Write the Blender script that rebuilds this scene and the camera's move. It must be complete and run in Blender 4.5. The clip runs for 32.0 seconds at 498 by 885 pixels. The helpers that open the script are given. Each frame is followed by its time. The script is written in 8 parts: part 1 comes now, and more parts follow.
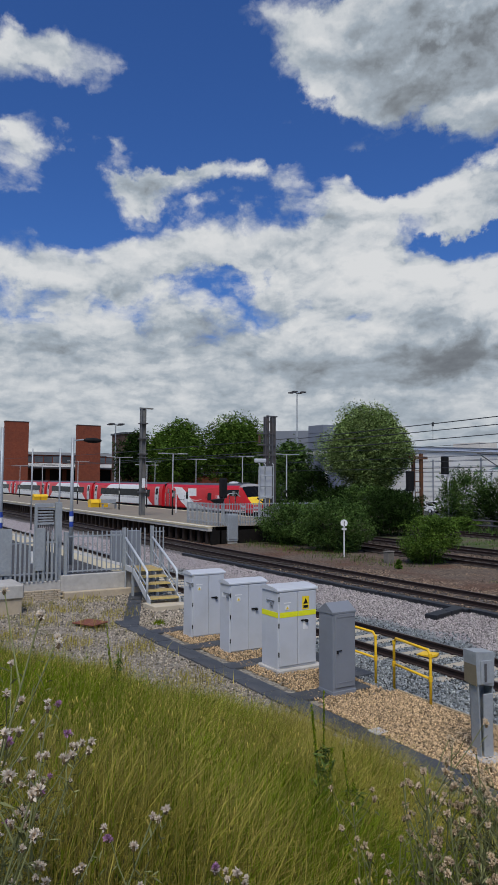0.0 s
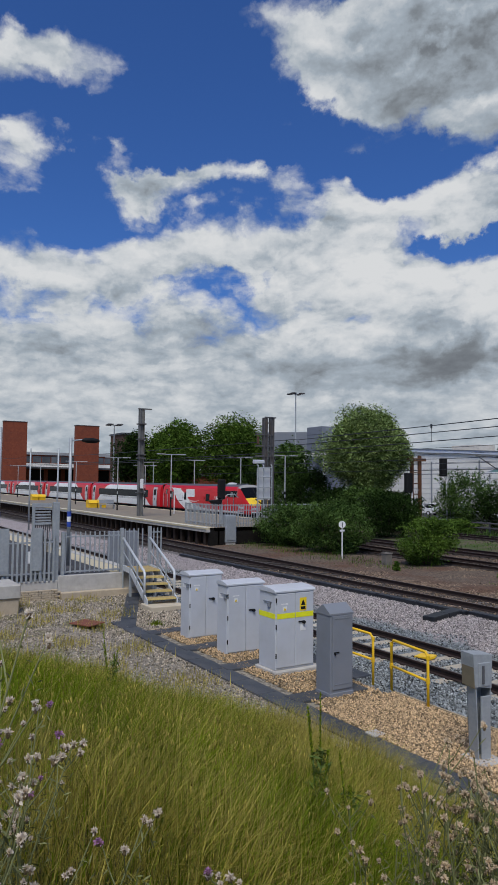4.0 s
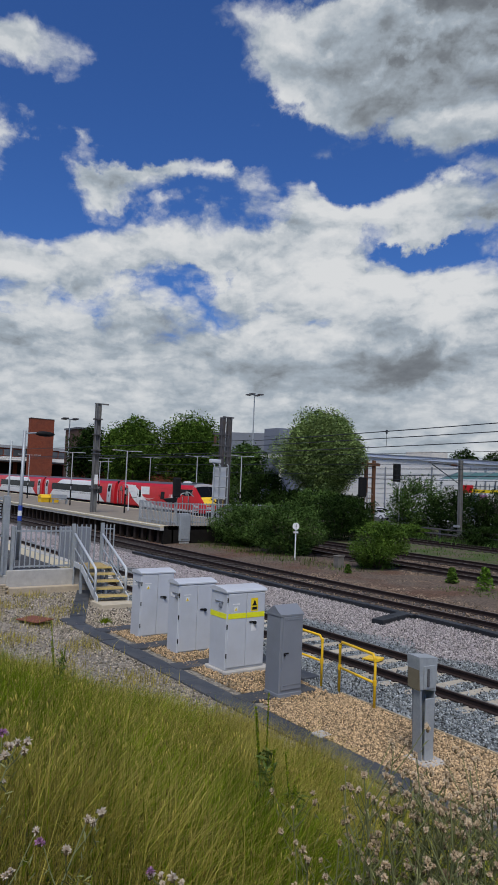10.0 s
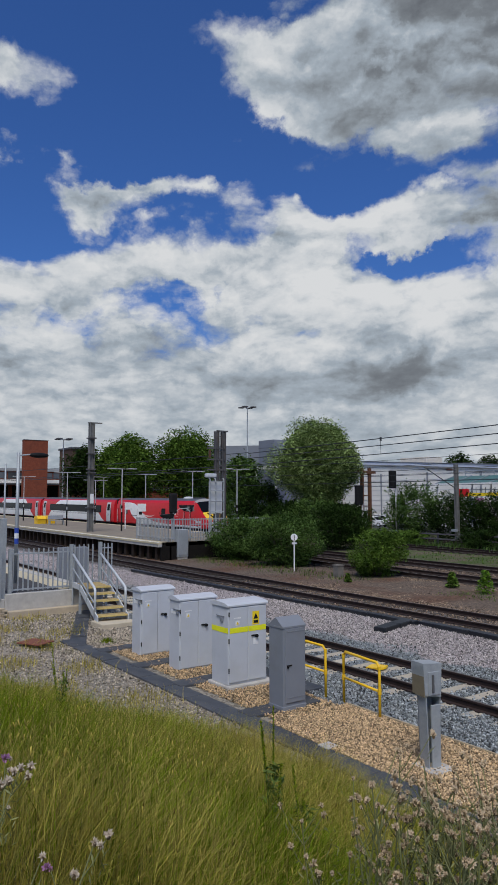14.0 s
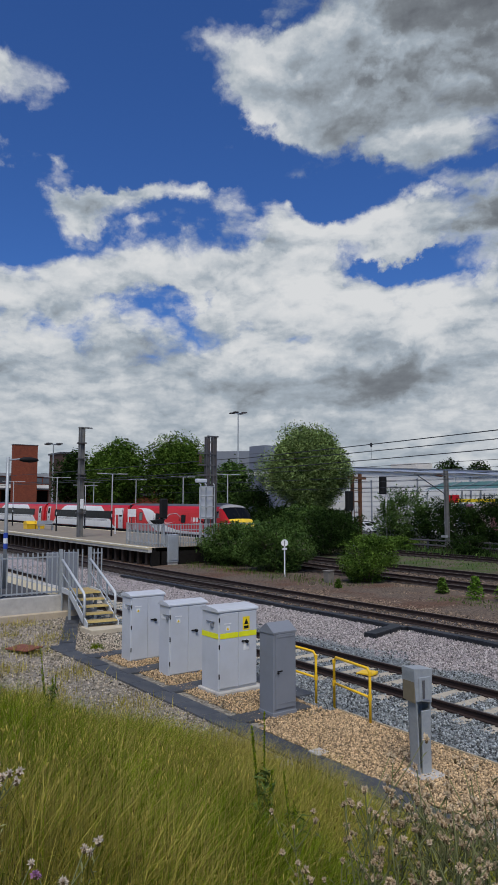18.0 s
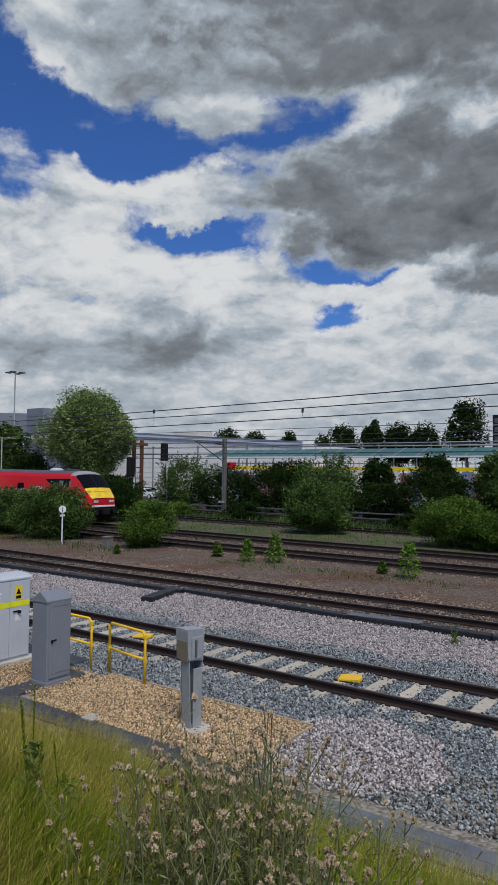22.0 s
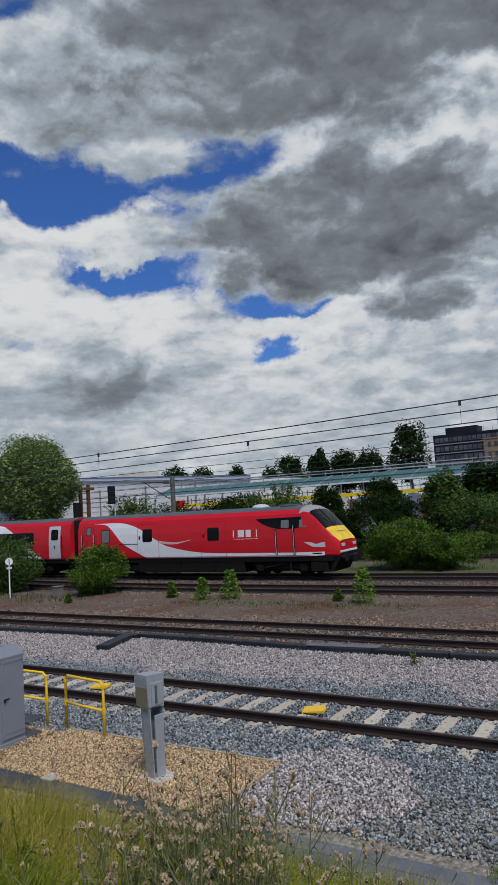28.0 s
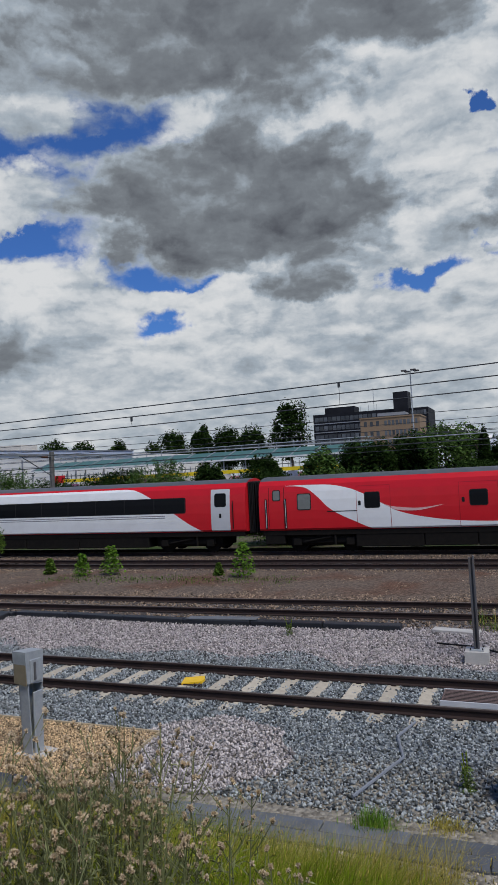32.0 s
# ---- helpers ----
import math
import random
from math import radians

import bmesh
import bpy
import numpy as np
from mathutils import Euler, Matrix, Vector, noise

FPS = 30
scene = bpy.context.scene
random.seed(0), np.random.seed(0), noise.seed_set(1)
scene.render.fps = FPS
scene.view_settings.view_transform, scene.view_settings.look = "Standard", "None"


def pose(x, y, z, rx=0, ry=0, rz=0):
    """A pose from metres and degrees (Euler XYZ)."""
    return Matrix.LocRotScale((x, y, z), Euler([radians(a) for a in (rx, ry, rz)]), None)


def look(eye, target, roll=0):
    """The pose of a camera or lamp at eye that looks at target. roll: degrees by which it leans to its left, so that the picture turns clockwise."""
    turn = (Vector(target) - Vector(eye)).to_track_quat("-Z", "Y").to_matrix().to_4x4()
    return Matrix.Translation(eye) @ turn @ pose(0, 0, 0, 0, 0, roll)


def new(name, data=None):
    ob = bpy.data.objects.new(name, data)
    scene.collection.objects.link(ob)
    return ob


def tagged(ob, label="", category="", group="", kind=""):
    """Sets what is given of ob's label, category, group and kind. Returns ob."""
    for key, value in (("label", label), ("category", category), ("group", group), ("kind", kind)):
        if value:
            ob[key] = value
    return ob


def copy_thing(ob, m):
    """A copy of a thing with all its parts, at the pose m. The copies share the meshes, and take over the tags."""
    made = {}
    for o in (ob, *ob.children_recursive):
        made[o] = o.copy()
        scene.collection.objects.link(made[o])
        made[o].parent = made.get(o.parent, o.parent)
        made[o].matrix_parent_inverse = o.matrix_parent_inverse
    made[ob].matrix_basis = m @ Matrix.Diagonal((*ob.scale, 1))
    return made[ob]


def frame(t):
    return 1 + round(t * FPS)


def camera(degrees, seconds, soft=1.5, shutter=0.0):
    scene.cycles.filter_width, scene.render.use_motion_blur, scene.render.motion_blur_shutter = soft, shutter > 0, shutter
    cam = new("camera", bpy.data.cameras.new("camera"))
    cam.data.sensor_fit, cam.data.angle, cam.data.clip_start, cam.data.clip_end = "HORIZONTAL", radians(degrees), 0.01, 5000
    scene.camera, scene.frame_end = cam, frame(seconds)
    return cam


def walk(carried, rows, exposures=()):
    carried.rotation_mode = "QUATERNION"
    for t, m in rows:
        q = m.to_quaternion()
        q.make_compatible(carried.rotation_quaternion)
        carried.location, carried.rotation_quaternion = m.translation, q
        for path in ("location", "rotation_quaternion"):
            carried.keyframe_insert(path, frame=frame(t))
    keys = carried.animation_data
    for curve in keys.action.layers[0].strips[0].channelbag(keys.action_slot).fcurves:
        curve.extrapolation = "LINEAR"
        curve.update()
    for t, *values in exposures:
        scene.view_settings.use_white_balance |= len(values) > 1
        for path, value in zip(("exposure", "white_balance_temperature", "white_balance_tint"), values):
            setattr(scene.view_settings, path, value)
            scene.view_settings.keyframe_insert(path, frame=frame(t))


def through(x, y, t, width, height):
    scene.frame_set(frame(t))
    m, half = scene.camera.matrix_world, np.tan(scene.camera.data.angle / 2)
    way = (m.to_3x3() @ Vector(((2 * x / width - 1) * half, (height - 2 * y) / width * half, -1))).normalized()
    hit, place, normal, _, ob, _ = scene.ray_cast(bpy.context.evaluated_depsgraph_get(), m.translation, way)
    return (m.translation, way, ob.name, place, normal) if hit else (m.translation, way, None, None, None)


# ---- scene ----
EXPOSURES = [(0.0, -0.1), (32.0, -0.1)]
cam = camera(39.51, 32.0, soft=1.2)
PATH = [
    (0.0, (0.099, 0.058, 4.000), (-8.4142, 5.2716, 4.5913), 0.28),
    (0.5, (0.085, 0.071, 3.992), (-8.4306, 5.2804, 4.5796), 0.48),
    (1.0, (0.079, 0.084, 3.989), (-8.4422, 5.2863, 4.5692), 0.46),
    (1.5, (0.074, 0.088, 3.988), (-8.4396, 5.2992, 4.5888), 0.49),
    (2.0, (0.074, 0.088, 3.989), (-8.4274, 5.3189, 4.5983), 0.51),
    (2.5, (0.075, 0.087, 3.992), (-8.4461, 5.2837, 4.6071), 0.41),
    (3.0, (0.076, 0.084, 3.989), (-8.4455, 5.2806, 4.6100), 0.48),
    (3.5, (0.074, 0.085, 3.989), (-8.4354, 5.3012, 4.6077), 0.50),
    (5.5, (0.068, 0.091, 3.990), (-8.4255, 5.3361, 4.5823), 0.75),
    (6.0, (0.066, 0.094, 3.988), (-8.4292, 5.3337, 4.5993), 0.87),
    (6.5, (0.069, 0.091, 3.987), (-8.4027, 5.3680, 4.6074), 0.87),
    (7.0, (0.072, 0.091, 3.989), (-8.3828, 5.3960, 4.5930), 0.72),
    (7.5, (0.066, 0.093, 3.990), (-8.3252, 5.4969, 4.6130), 0.89),
    (8.0, (0.068, 0.093, 3.987), (-8.2667, 5.5792, 4.6473), 0.90),
    (8.5, (0.069, 0.089, 3.988), (-8.2012, 5.6707, 4.6539), 0.97),
    (9.0, (0.072, 0.091, 3.989), (-8.1522, 5.7439, 4.6306), 1.36),
    (9.5, (0.071, 0.088, 3.989), (-8.1121, 5.7996, 4.6304), 1.94),
    (10.0, (0.075, 0.082, 3.991), (-8.0863, 5.8272, 4.6134), 2.34),
    (10.5, (0.077, 0.076, 3.994), (-7.9968, 5.9419, 4.6249), 3.41),
    (11.0, (0.080, 0.074, 3.993), (-8.0013, 5.9257, 4.6639), 3.04),
    (11.5, (0.086, 0.073, 3.995), (-8.0433, 5.8568, 4.6817), 2.59),
    (12.0, (0.084, 0.073, 3.996), (-7.9632, 5.9686, 4.6936), 3.60),
    (12.5, (0.086, 0.076, 3.993), (-7.8911, 6.0583, 4.7580), 1.78),
    (13.0, (0.082, 0.079, 3.991), (-7.9400, 5.9951, 4.7941), 0.22),
    (13.5, (0.082, 0.082, 3.992), (-8.0208, 5.8877, 4.7904), 0.04),
    (15.5, (0.068, 0.088, 3.978), (-8.0255, 5.9027, 4.8053), -0.25),
    (16.0, (0.064, 0.086, 3.978), (-7.9352, 6.0349, 4.7705), 1.23),
    (16.5, (0.063, 0.088, 3.978), (-7.9656, 5.9967, 4.7738), 1.32),
    (17.0, (0.063, 0.088, 3.981), (-7.9444, 6.0283, 4.7551), 1.19),
    (17.5, (0.062, 0.088, 3.980), (-7.9179, 6.0527, 4.8403), 0.42),
    (18.0, (0.061, 0.088, 3.977), (-7.9603, 5.9926, 4.8649), 0.09),
    (18.5, (0.062, 0.090, 3.978), (-7.9306, 6.0391, 4.8320), 0.01),
    (19.0, (0.057, 0.095, 3.976), (-8.0039, 5.9430, 4.8777), -1.10),
    (19.5, (0.056, 0.104, 3.973), (-8.0423, 5.9082, 4.8301), -1.88),
    (20.0, (0.048, 0.113, 3.972), (-8.0532, 5.8932, 4.9472), -3.01),
    (20.5, (0.040, 0.115, 3.974), (-8.1670, 5.7004, 5.1770), -2.84),
    (20.7, (0.036, 0.124, 3.978), (-7.5228, 6.6440, 4.5694), 4.03),
    (21.0, (0.043, 0.125, 3.983), (-6.8999, 7.2978, 4.5737), 3.01),
    (21.5, (0.059, 0.115, 3.986), (-5.7705, 8.2273, 4.4395), 0.59),
    (22.0, (0.068, 0.100, 3.989), (-5.7749, 8.2049, 4.4090), 0.63),
    (22.5, (0.080, 0.088, 3.993), (-5.6548, 8.2718, 4.3754), 1.12),
    (23.0, (0.084, 0.084, 3.994), (-5.7177, 8.2177, 4.4171), 1.07),
    (23.5, (0.092, 0.074, 3.997), (-5.7883, 8.1479, 4.4746), 0.48),
    (24.0, (0.086, 0.074, 3.997), (-5.7719, 8.1482, 4.6946), 1.44),
    (24.5, (0.084, 0.080, 3.997), (-5.5923, 8.2968, 4.5190), 2.46),
    (25.0, (0.085, 0.072, 3.996), (-5.9668, 8.0218, 4.4166), 2.88),
    (25.5, (0.075, 0.088, 3.991), (-5.8515, 8.1421, 3.8719), 2.02),
    (27.5, (0.078, 0.102, 3.990), (-5.6437, 8.2534, 4.8969), -0.92),
    (28.0, (0.090, 0.091, 3.994), (-5.0855, 8.5995, 4.8971), -3.57),
    (28.5, (0.095, 0.064, 3.973), (-3.2811, 9.4231, 4.9751), 0.04),
    (29.0, (0.118, 0.059, 3.939), (-2.0876, 9.8117, 4.0441), -1.32),
    (29.5, (0.156, 0.032, 3.946), (-0.9803, 9.9657, 4.1504), -0.21),
    (30.0, (0.158, 0.018, 3.954), (-1.2032, 9.9095, 4.5024), 3.23),
    (30.5, (0.150, -0.005, 3.967), (-1.5577, 9.8417, 4.3061), 1.99),
    (31.0, (0.159, -0.017, 3.976), (-2.5897, 9.5831, 4.5024), -3.78),
    (31.5, (0.160, -0.044, 3.981), (-3.1382, 9.3690, 4.7014), -3.63),
    (32.0, (0.149, -0.080, 4.003), (-3.5628, 9.1944, 4.4706), -3.04),
]
walk(cam, [(t, look(eye, target, roll)) for t, eye, target, roll in PATH], EXPOSURES)

# ---- sky and sun ----
world = bpy.data.worlds.new("cloudy_sky")
scene.world = world
world.use_nodes = True


def sky(nt):
    nodes, links = nt.nodes, nt.links
    nodes.clear()

    def math_(op, a, b=None, c=None):
        n = nodes.new("ShaderNodeMath")
        n.operation = op
        for i, v in enumerate((a, b, c)):
            if v is None:
                continue
            if isinstance(v, (int, float)):
                n.inputs[i].default_value = v
            else:
                links.new(v, n.inputs[i])
        return n.outputs[0]

    def vmath(op, a, b=None, c=None, scale=None):
        n = nodes.new("ShaderNodeVectorMath")
        n.operation = op
        for i, v in enumerate((a, b, c)):
            if v is None:
                continue
            if isinstance(v, tuple):
                n.inputs[i].default_value = v
            else:
                links.new(v, n.inputs[i])
        if scale is not None:
            if isinstance(scale, float):
                n.inputs["Scale"].default_value = scale
            else:
                links.new(scale, n.inputs["Scale"])
        return n.outputs[0]

    def ranged(v, a, b, c=0.0, d=1.0, kind="SMOOTHSTEP"):
        n = nodes.new("ShaderNodeMapRange")
        n.interpolation_type = kind
        for i, q in enumerate((a, b, c, d)):
            n.inputs[i + 1].default_value = q
        links.new(v, n.inputs[0])
        return n.outputs[0]

    def noise_(v, scale, detail, rough, dist=0.0):
        n = nodes.new("ShaderNodeTexNoise")
        n.inputs["Scale"].default_value, n.inputs["Detail"].default_value = scale, detail
        n.inputs["Roughness"].default_value, n.inputs["Distortion"].default_value = rough, dist
        links.new(v, n.inputs["Vector"])
        return n

    coord = nodes.new("ShaderNodeTexCoord")
    ray = coord.outputs["Generated"]
    sep = nodes.new("ShaderNodeSeparateXYZ")
    links.new(ray, sep.inputs[0])
    up = math_("MAXIMUM", sep.outputs[2], 0.0)

    # the layer seen in perspective: heaps flatten into bands towards the horizon
    flat = vmath("SCALE", ray, scale=math_("DIVIDE", 0.75, math_("ADD", up, 0.36)))
    sheet = vmath("MULTIPLY_ADD", flat, (1.0, 1.0, 0.0), vmath("MULTIPLY", ray, (0.0, 0.0, 1.6)))
    swirl = vmath("SUBTRACT", noise_(ray, 6.0, 7, 0.6).outputs["Color"], (0.5, 0.5, 0.5))
    warped = vmath("MULTIPLY_ADD", swirl, (0.2, 0.2, 0.16), ray)

    def patches(rows, src):
        """Soft patches round directions: yaw, elevation, half width and half height in degrees, weight."""
        acc = None
        for yaw, el, a, b, wt in rows:
            y, e = radians(yaw), radians(el)
            m = nodes.new("ShaderNodeMapping")
            m.vector_type = "TEXTURE"
            m.inputs["Location"].default_value = (-math.sin(y) * math.cos(e), math.cos(y) * math.cos(e), math.sin(e))
            m.inputs["Rotation"].default_value = (e, 0, y)
            m.inputs["Scale"].default_value = (radians(a), 0.9, radians(b))
            links.new(src, m.inputs[0])
            g = nodes.new("ShaderNodeTexGradient")
            g.gradient_type = "SPHERICAL"
            links.new(m.outputs[0], g.inputs[0])
            acc = math_("MULTIPLY_ADD", g.outputs["Fac"], wt, acc if acc is not None else 0.0)
        return acc

    def heap_at(detail, lift):
        """Heaped cloud; sampled a little higher it tells lit tops from grey bases."""
        at = vmath("ADD", sheet, (3.1, 7.4, 0.6 + lift))
        soft = math_("MULTIPLY", math_("SUBTRACT", noise_(at, 6.0, detail, 0.56, 0.3).outputs[0], 0.5), 2.6)
        v = nodes.new("ShaderNodeTexVoronoi")
        v.inputs["Scale"].default_value, v.inputs["Detail"].default_value, v.inputs["Roughness"].default_value = 9.0, min(detail, 3), 0.5
        links.new(vmath("MULTIPLY_ADD", swirl, (0.25, 0.25, 0.2), at), v.inputs["Vector"])
        return math_("MULTIPLY_ADD", math_("SUBTRACT", 0.42, v.outputs["Distance"]), 0.85, soft)

    heap, here, above = heap_at(12, 0.0), heap_at(5, 0.0), heap_at(5, 0.05)
    relief = math_("MULTIPLY", math_("SUBTRACT", above, here), ranged(up, 0.06, 0.32, 0.2, 0.36))
    grain = math_("MULTIPLY", math_("SUBTRACT", noise_(sheet, 24.0, 6, 0.6, 0.3).outputs[0], 0.5), 0.2)
    bank = math_("ADD", ranged(up, 0.17, 0.35, 1.05, -0.42, "LINEAR"), patches(CLOUDS_WEST, warped))
    bank = math_("ADD", bank, patches(CLOUDS_EAST, warped))
    field = math_("ADD", math_("ADD", bank, patches(BLUE_GAPS, warped)), math_("MULTIPLY", heap, 0.6))
    cover = ranged(field, -0.2, 0.34)
    shade = math_("ADD", math_("ADD", relief, 0.17), grain)
    shade = math_("ADD", shade, ranged(up, 0.04, 0.22, 0.11, 0.0))
    shade = math_("ADD", shade, patches(CLOUD_GREY, warped))
    # nearer clouds: bright thin rims, dark thick bases
    near = math_("MULTIPLY_ADD", heap_at(9, 2.7), 0.34, math_("SUBTRACT", patches(DARK_CLOUDS, warped), 0.36))
    near_cover = ranged(near, -0.08, 0.2)
    near_shade = math_("ADD", math_("ADD", ranged(near, -0.05, 0.5, 0.16, 0.72), relief), grain)
    shade = math_("MULTIPLY_ADD", math_("SUBTRACT", near_shade, shade), near_cover, shade)
    cover = math_("MAXIMUM", cover, near_cover)
    ramp = nodes.new("ShaderNodeValToRGB")
    ramp.color_ramp.elements[0].position, ramp.color_ramp.elements[0].color = 0.0, (0.93, 0.95, 0.97, 1)
    ramp.color_ramp.elements[1].position, ramp.color_ramp.elements[1].color = 1.0, (0.115, 0.125, 0.15, 1)
    for at, tone in ((0.14, (0.80, 0.84, 0.88)), (0.34, (0.48, 0.555, 0.635)), (0.6, (0.26, 0.29, 0.325))):
        ramp.color_ramp.elements.new(at).color = (*tone, 1)
    links.new(shade, ramp.inputs[0])

    nish = nodes.new("ShaderNodeTexSky")
    nish.sky_type, nish.sun_disc = "NISHITA", False
    nish.sun_elevation, nish.sun_rotation = radians(56), radians(129)
    mix = nodes.new("ShaderNodeMix")
    mix.data_type = "RGBA"
    links.new(cover, mix.inputs[0])
    links.new(vmath("MULTIPLY", nish.outputs[0], SKY_TINT), mix.inputs[6])
    links.new(ramp.outputs[0], mix.inputs[7])
    bg = nodes.new("ShaderNodeBackground")
    bg.inputs[1].default_value = 0.78
    links.new(mix.outputs[2], bg.inputs[0])
    links.new(bg.outputs[0], nodes.new("ShaderNodeOutputWorld").inputs[0])


SKY_TINT = (0.040, 0.075, 0.142)
# direction (yaw, elevation) and half sizes in degrees, weight
CLOUDS_WEST = [(77.6, 25.5, 5.4, 5.8, 1.3), (73.4, 32.1, 6.1, 4.2, 1.15), (78.3, 32.3, 4.7, 3.1, 1.1), (70.3, 26.2, 3.7, 2.3, 0.85), (68.8, 22.7, 4.2, 3.1, 1.1),
    (64.9, 23.1, 4.7, 1.9, 1.0), (58.7, 23.9, 6.1, 1.8, 0.8), (63.9, 20.2, 8.8, 4.1, 0.85), (53.0, 19.4, 10.2, 4.4, 1.0), (49.2, 25.0, 3.4, 2.4, 0.8),
    (48.5, 22.6, 3.4, 3.0, 0.95), (41.3, 21.6, 5.4, 2.8, 1.0), (52.9, 34.2, 10.8, 4.7, 1.1), (43.6, 33.1, 10.8, 6.8, 1.1), (40.1, 28.0, 4.4, 3.4, 1.0),
    (73.9, 17.1, 8.1, 3.0, 0.75), (63.8, 17.4, 8.1, 3.0, 0.8), (25.1, 16.3, 7.4, 2.7, 0.6)]
CLOUDS_EAST = [(6.5, 27.9, 47.9, 29.0, 1.7), (47.5, 32.2, 9.5, 3.8, 0.9)]
DARK_CLOUDS = [(25.0, 37.5, 33.0, 21.0, 1.25), (19.5, 20.9, 23.5, 6.8, 1.25), (15.5, 14.8, 8.0, 3.6, 1.0), (-8.5, 17.0, 15.5, 7.4, 1.2), (-10.0, 29.5, 9.0, 7.0, 1.0), (-4.0, 38.0, 26.0, 6.5, 1.2)]
BLUE_GAPS = [(44.6, 24.9, 6.4, 2.5, -0.7), (44.9, 19.9, 2.3, 2.3, -0.4), (47.8, 27.5, 7.0, 4.1, -0.5), (33.1, 24.0, 4.7, 2.3, -1.5), (42.5, 22.0, 3.5, 2.3, -0.35),
    (27.8, 17.0, 6.4, 2.3, -1.6), (28.7, 12.4, 4.4, 2.5, -1.7), (7.3, 15.4, 5.0, 1.8, -1.9), (2.7, 26.6, 1.4, 1.4, -2.9), (2.2, 16.7, 1.4, 1.2, -1.4),
    (0.4, 15.6, 3.5, 1.1, -1.1), (26.6, 16.9, 4.1, 2.3, -0.9), (41.1, 19.2, 5.3, 0.9, -0.8), (37.8, 18.7, 6.4, 1.3, -0.7)]
CLOUD_GREY = [(41.8, 10.8, 8.5, 2.6, 0.34), (43.9, 9.4, 13.1, 2.6, 0.2), (69.8, 11.6, 21.6, 2.6, 0.16), (53.0, 9.1, 27.5, 2.0, 0.1), (37.8, 33.9, 12.4, 10.5, 0.75),
    (0.6, 24.9, 13.1, 9.8, 0.08), (10.2, 10.6, 26.2, 2.6, 0.1)]
sky(world.node_tree)

sun = new("sun", bpy.data.lights.new("sun", "SUN"))
sun.data.energy, sun.data.angle, sun.data.color = 3.3, radians(26), (1.0, 0.965, 0.91)
sun.matrix_world = look((32, -26, 62), (0, 0, 0))

# ---- materials ----
def material(name, colour, rough=0.6, metal=0.0, colour2=None, scale=6.0, bump=0.0, bump_scale=40.0, spec=0.3, random_value=0.0, island=False, dirt=None, dirt_scale=1.2, dirt_amount=0.5, stretch=None, alpha=None):
    """A principled surface: two tones mixed by noise, fine relief, large stains and a spread of tone from piece to piece."""
    m = bpy.data.materials.new(name)
    m.use_nodes = True
    nt = m.node_tree
    b = nt.nodes["Principled BSDF"]
    b.inputs["Roughness"].default_value, b.inputs["Metallic"].default_value = rough, metal
    b.inputs["Specular IOR Level"].default_value = spec
    link = nt.links.new
    coord = nt.nodes.new("ShaderNodeTexCoord")
    src = coord.outputs["Object"]
    if stretch:
        mp = nt.nodes.new("ShaderNodeMapping")
        mp.inputs["Scale"].default_value = stretch
        link(src, mp.inputs[0])
        src = mp.outputs[0]

    def tex(s, detail=6, rough_=0.6):
        n = nt.nodes.new("ShaderNodeTexNoise")
        n.inputs["Scale"].default_value, n.inputs["Detail"].default_value, n.inputs["Roughness"].default_value = s, detail, rough_
        link(src, n.inputs["Vector"])
        return n.outputs[0]

    def spread(v, lo, hi):
        n = nt.nodes.new("ShaderNodeMapRange")
        n.inputs[1].default_value, n.inputs[2].default_value = lo, hi
        link(v, n.inputs[0])
        return n.outputs[0]

    def mixed(f, a, c):
        n = nt.nodes.new("ShaderNodeMix")
        n.data_type = "RGBA"
        if isinstance(f, float):
            n.inputs[0].default_value = f
        else:
            link(f, n.inputs[0])
        for i, v in ((6, a), (7, c)):
            if isinstance(v, tuple):
                n.inputs[i].default_value = (*v[:3], 1)
            else:
                link(v, n.inputs[i])
        return n.outputs[2]

    c2 = colour2 or tuple(v * 0.8 for v in colour)
    col = mixed(spread(tex(scale), 0.3, 0.7), colour, c2)
    if dirt:
        n = nt.nodes.new("ShaderNodeMath")
        n.operation = "MULTIPLY"
        link(spread(tex(dirt_scale, 8, 0.7), 0.45, 0.75), n.inputs[0])
        n.inputs[1].default_value = dirt_amount
        col = mixed(n.outputs[0], col, dirt)
    if random_value:
        if island:
            g = nt.nodes.new("ShaderNodeNewGeometry")
            rv = g.outputs["Random Per Island"]
        else:
            g = nt.nodes.new("ShaderNodeObjectInfo")
            rv = g.outputs["Random"]
        hsv = nt.nodes.new("ShaderNodeHueSaturation")
        r = nt.nodes.new("ShaderNodeMapRange")
        r.inputs[3].default_value, r.inputs[4].default_value = 1 - random_value, 1 + random_value
        link(rv, r.inputs[0])
        link(r.outputs[0], hsv.inputs["Value"])
        link(col, hsv.inputs["Color"])
        col = hsv.outputs[0]
    link(col, b.inputs["Base Color"])
    if bump:
        bp = nt.nodes.new("ShaderNodeBump")
        bp.inputs["Strength"].default_value = bump
        bp.inputs["Distance"].default_value = 0.02
        link(tex(bump_scale, 4), bp.inputs["Height"])
        link(bp.outputs[0], b.inputs["Normal"])
    return m


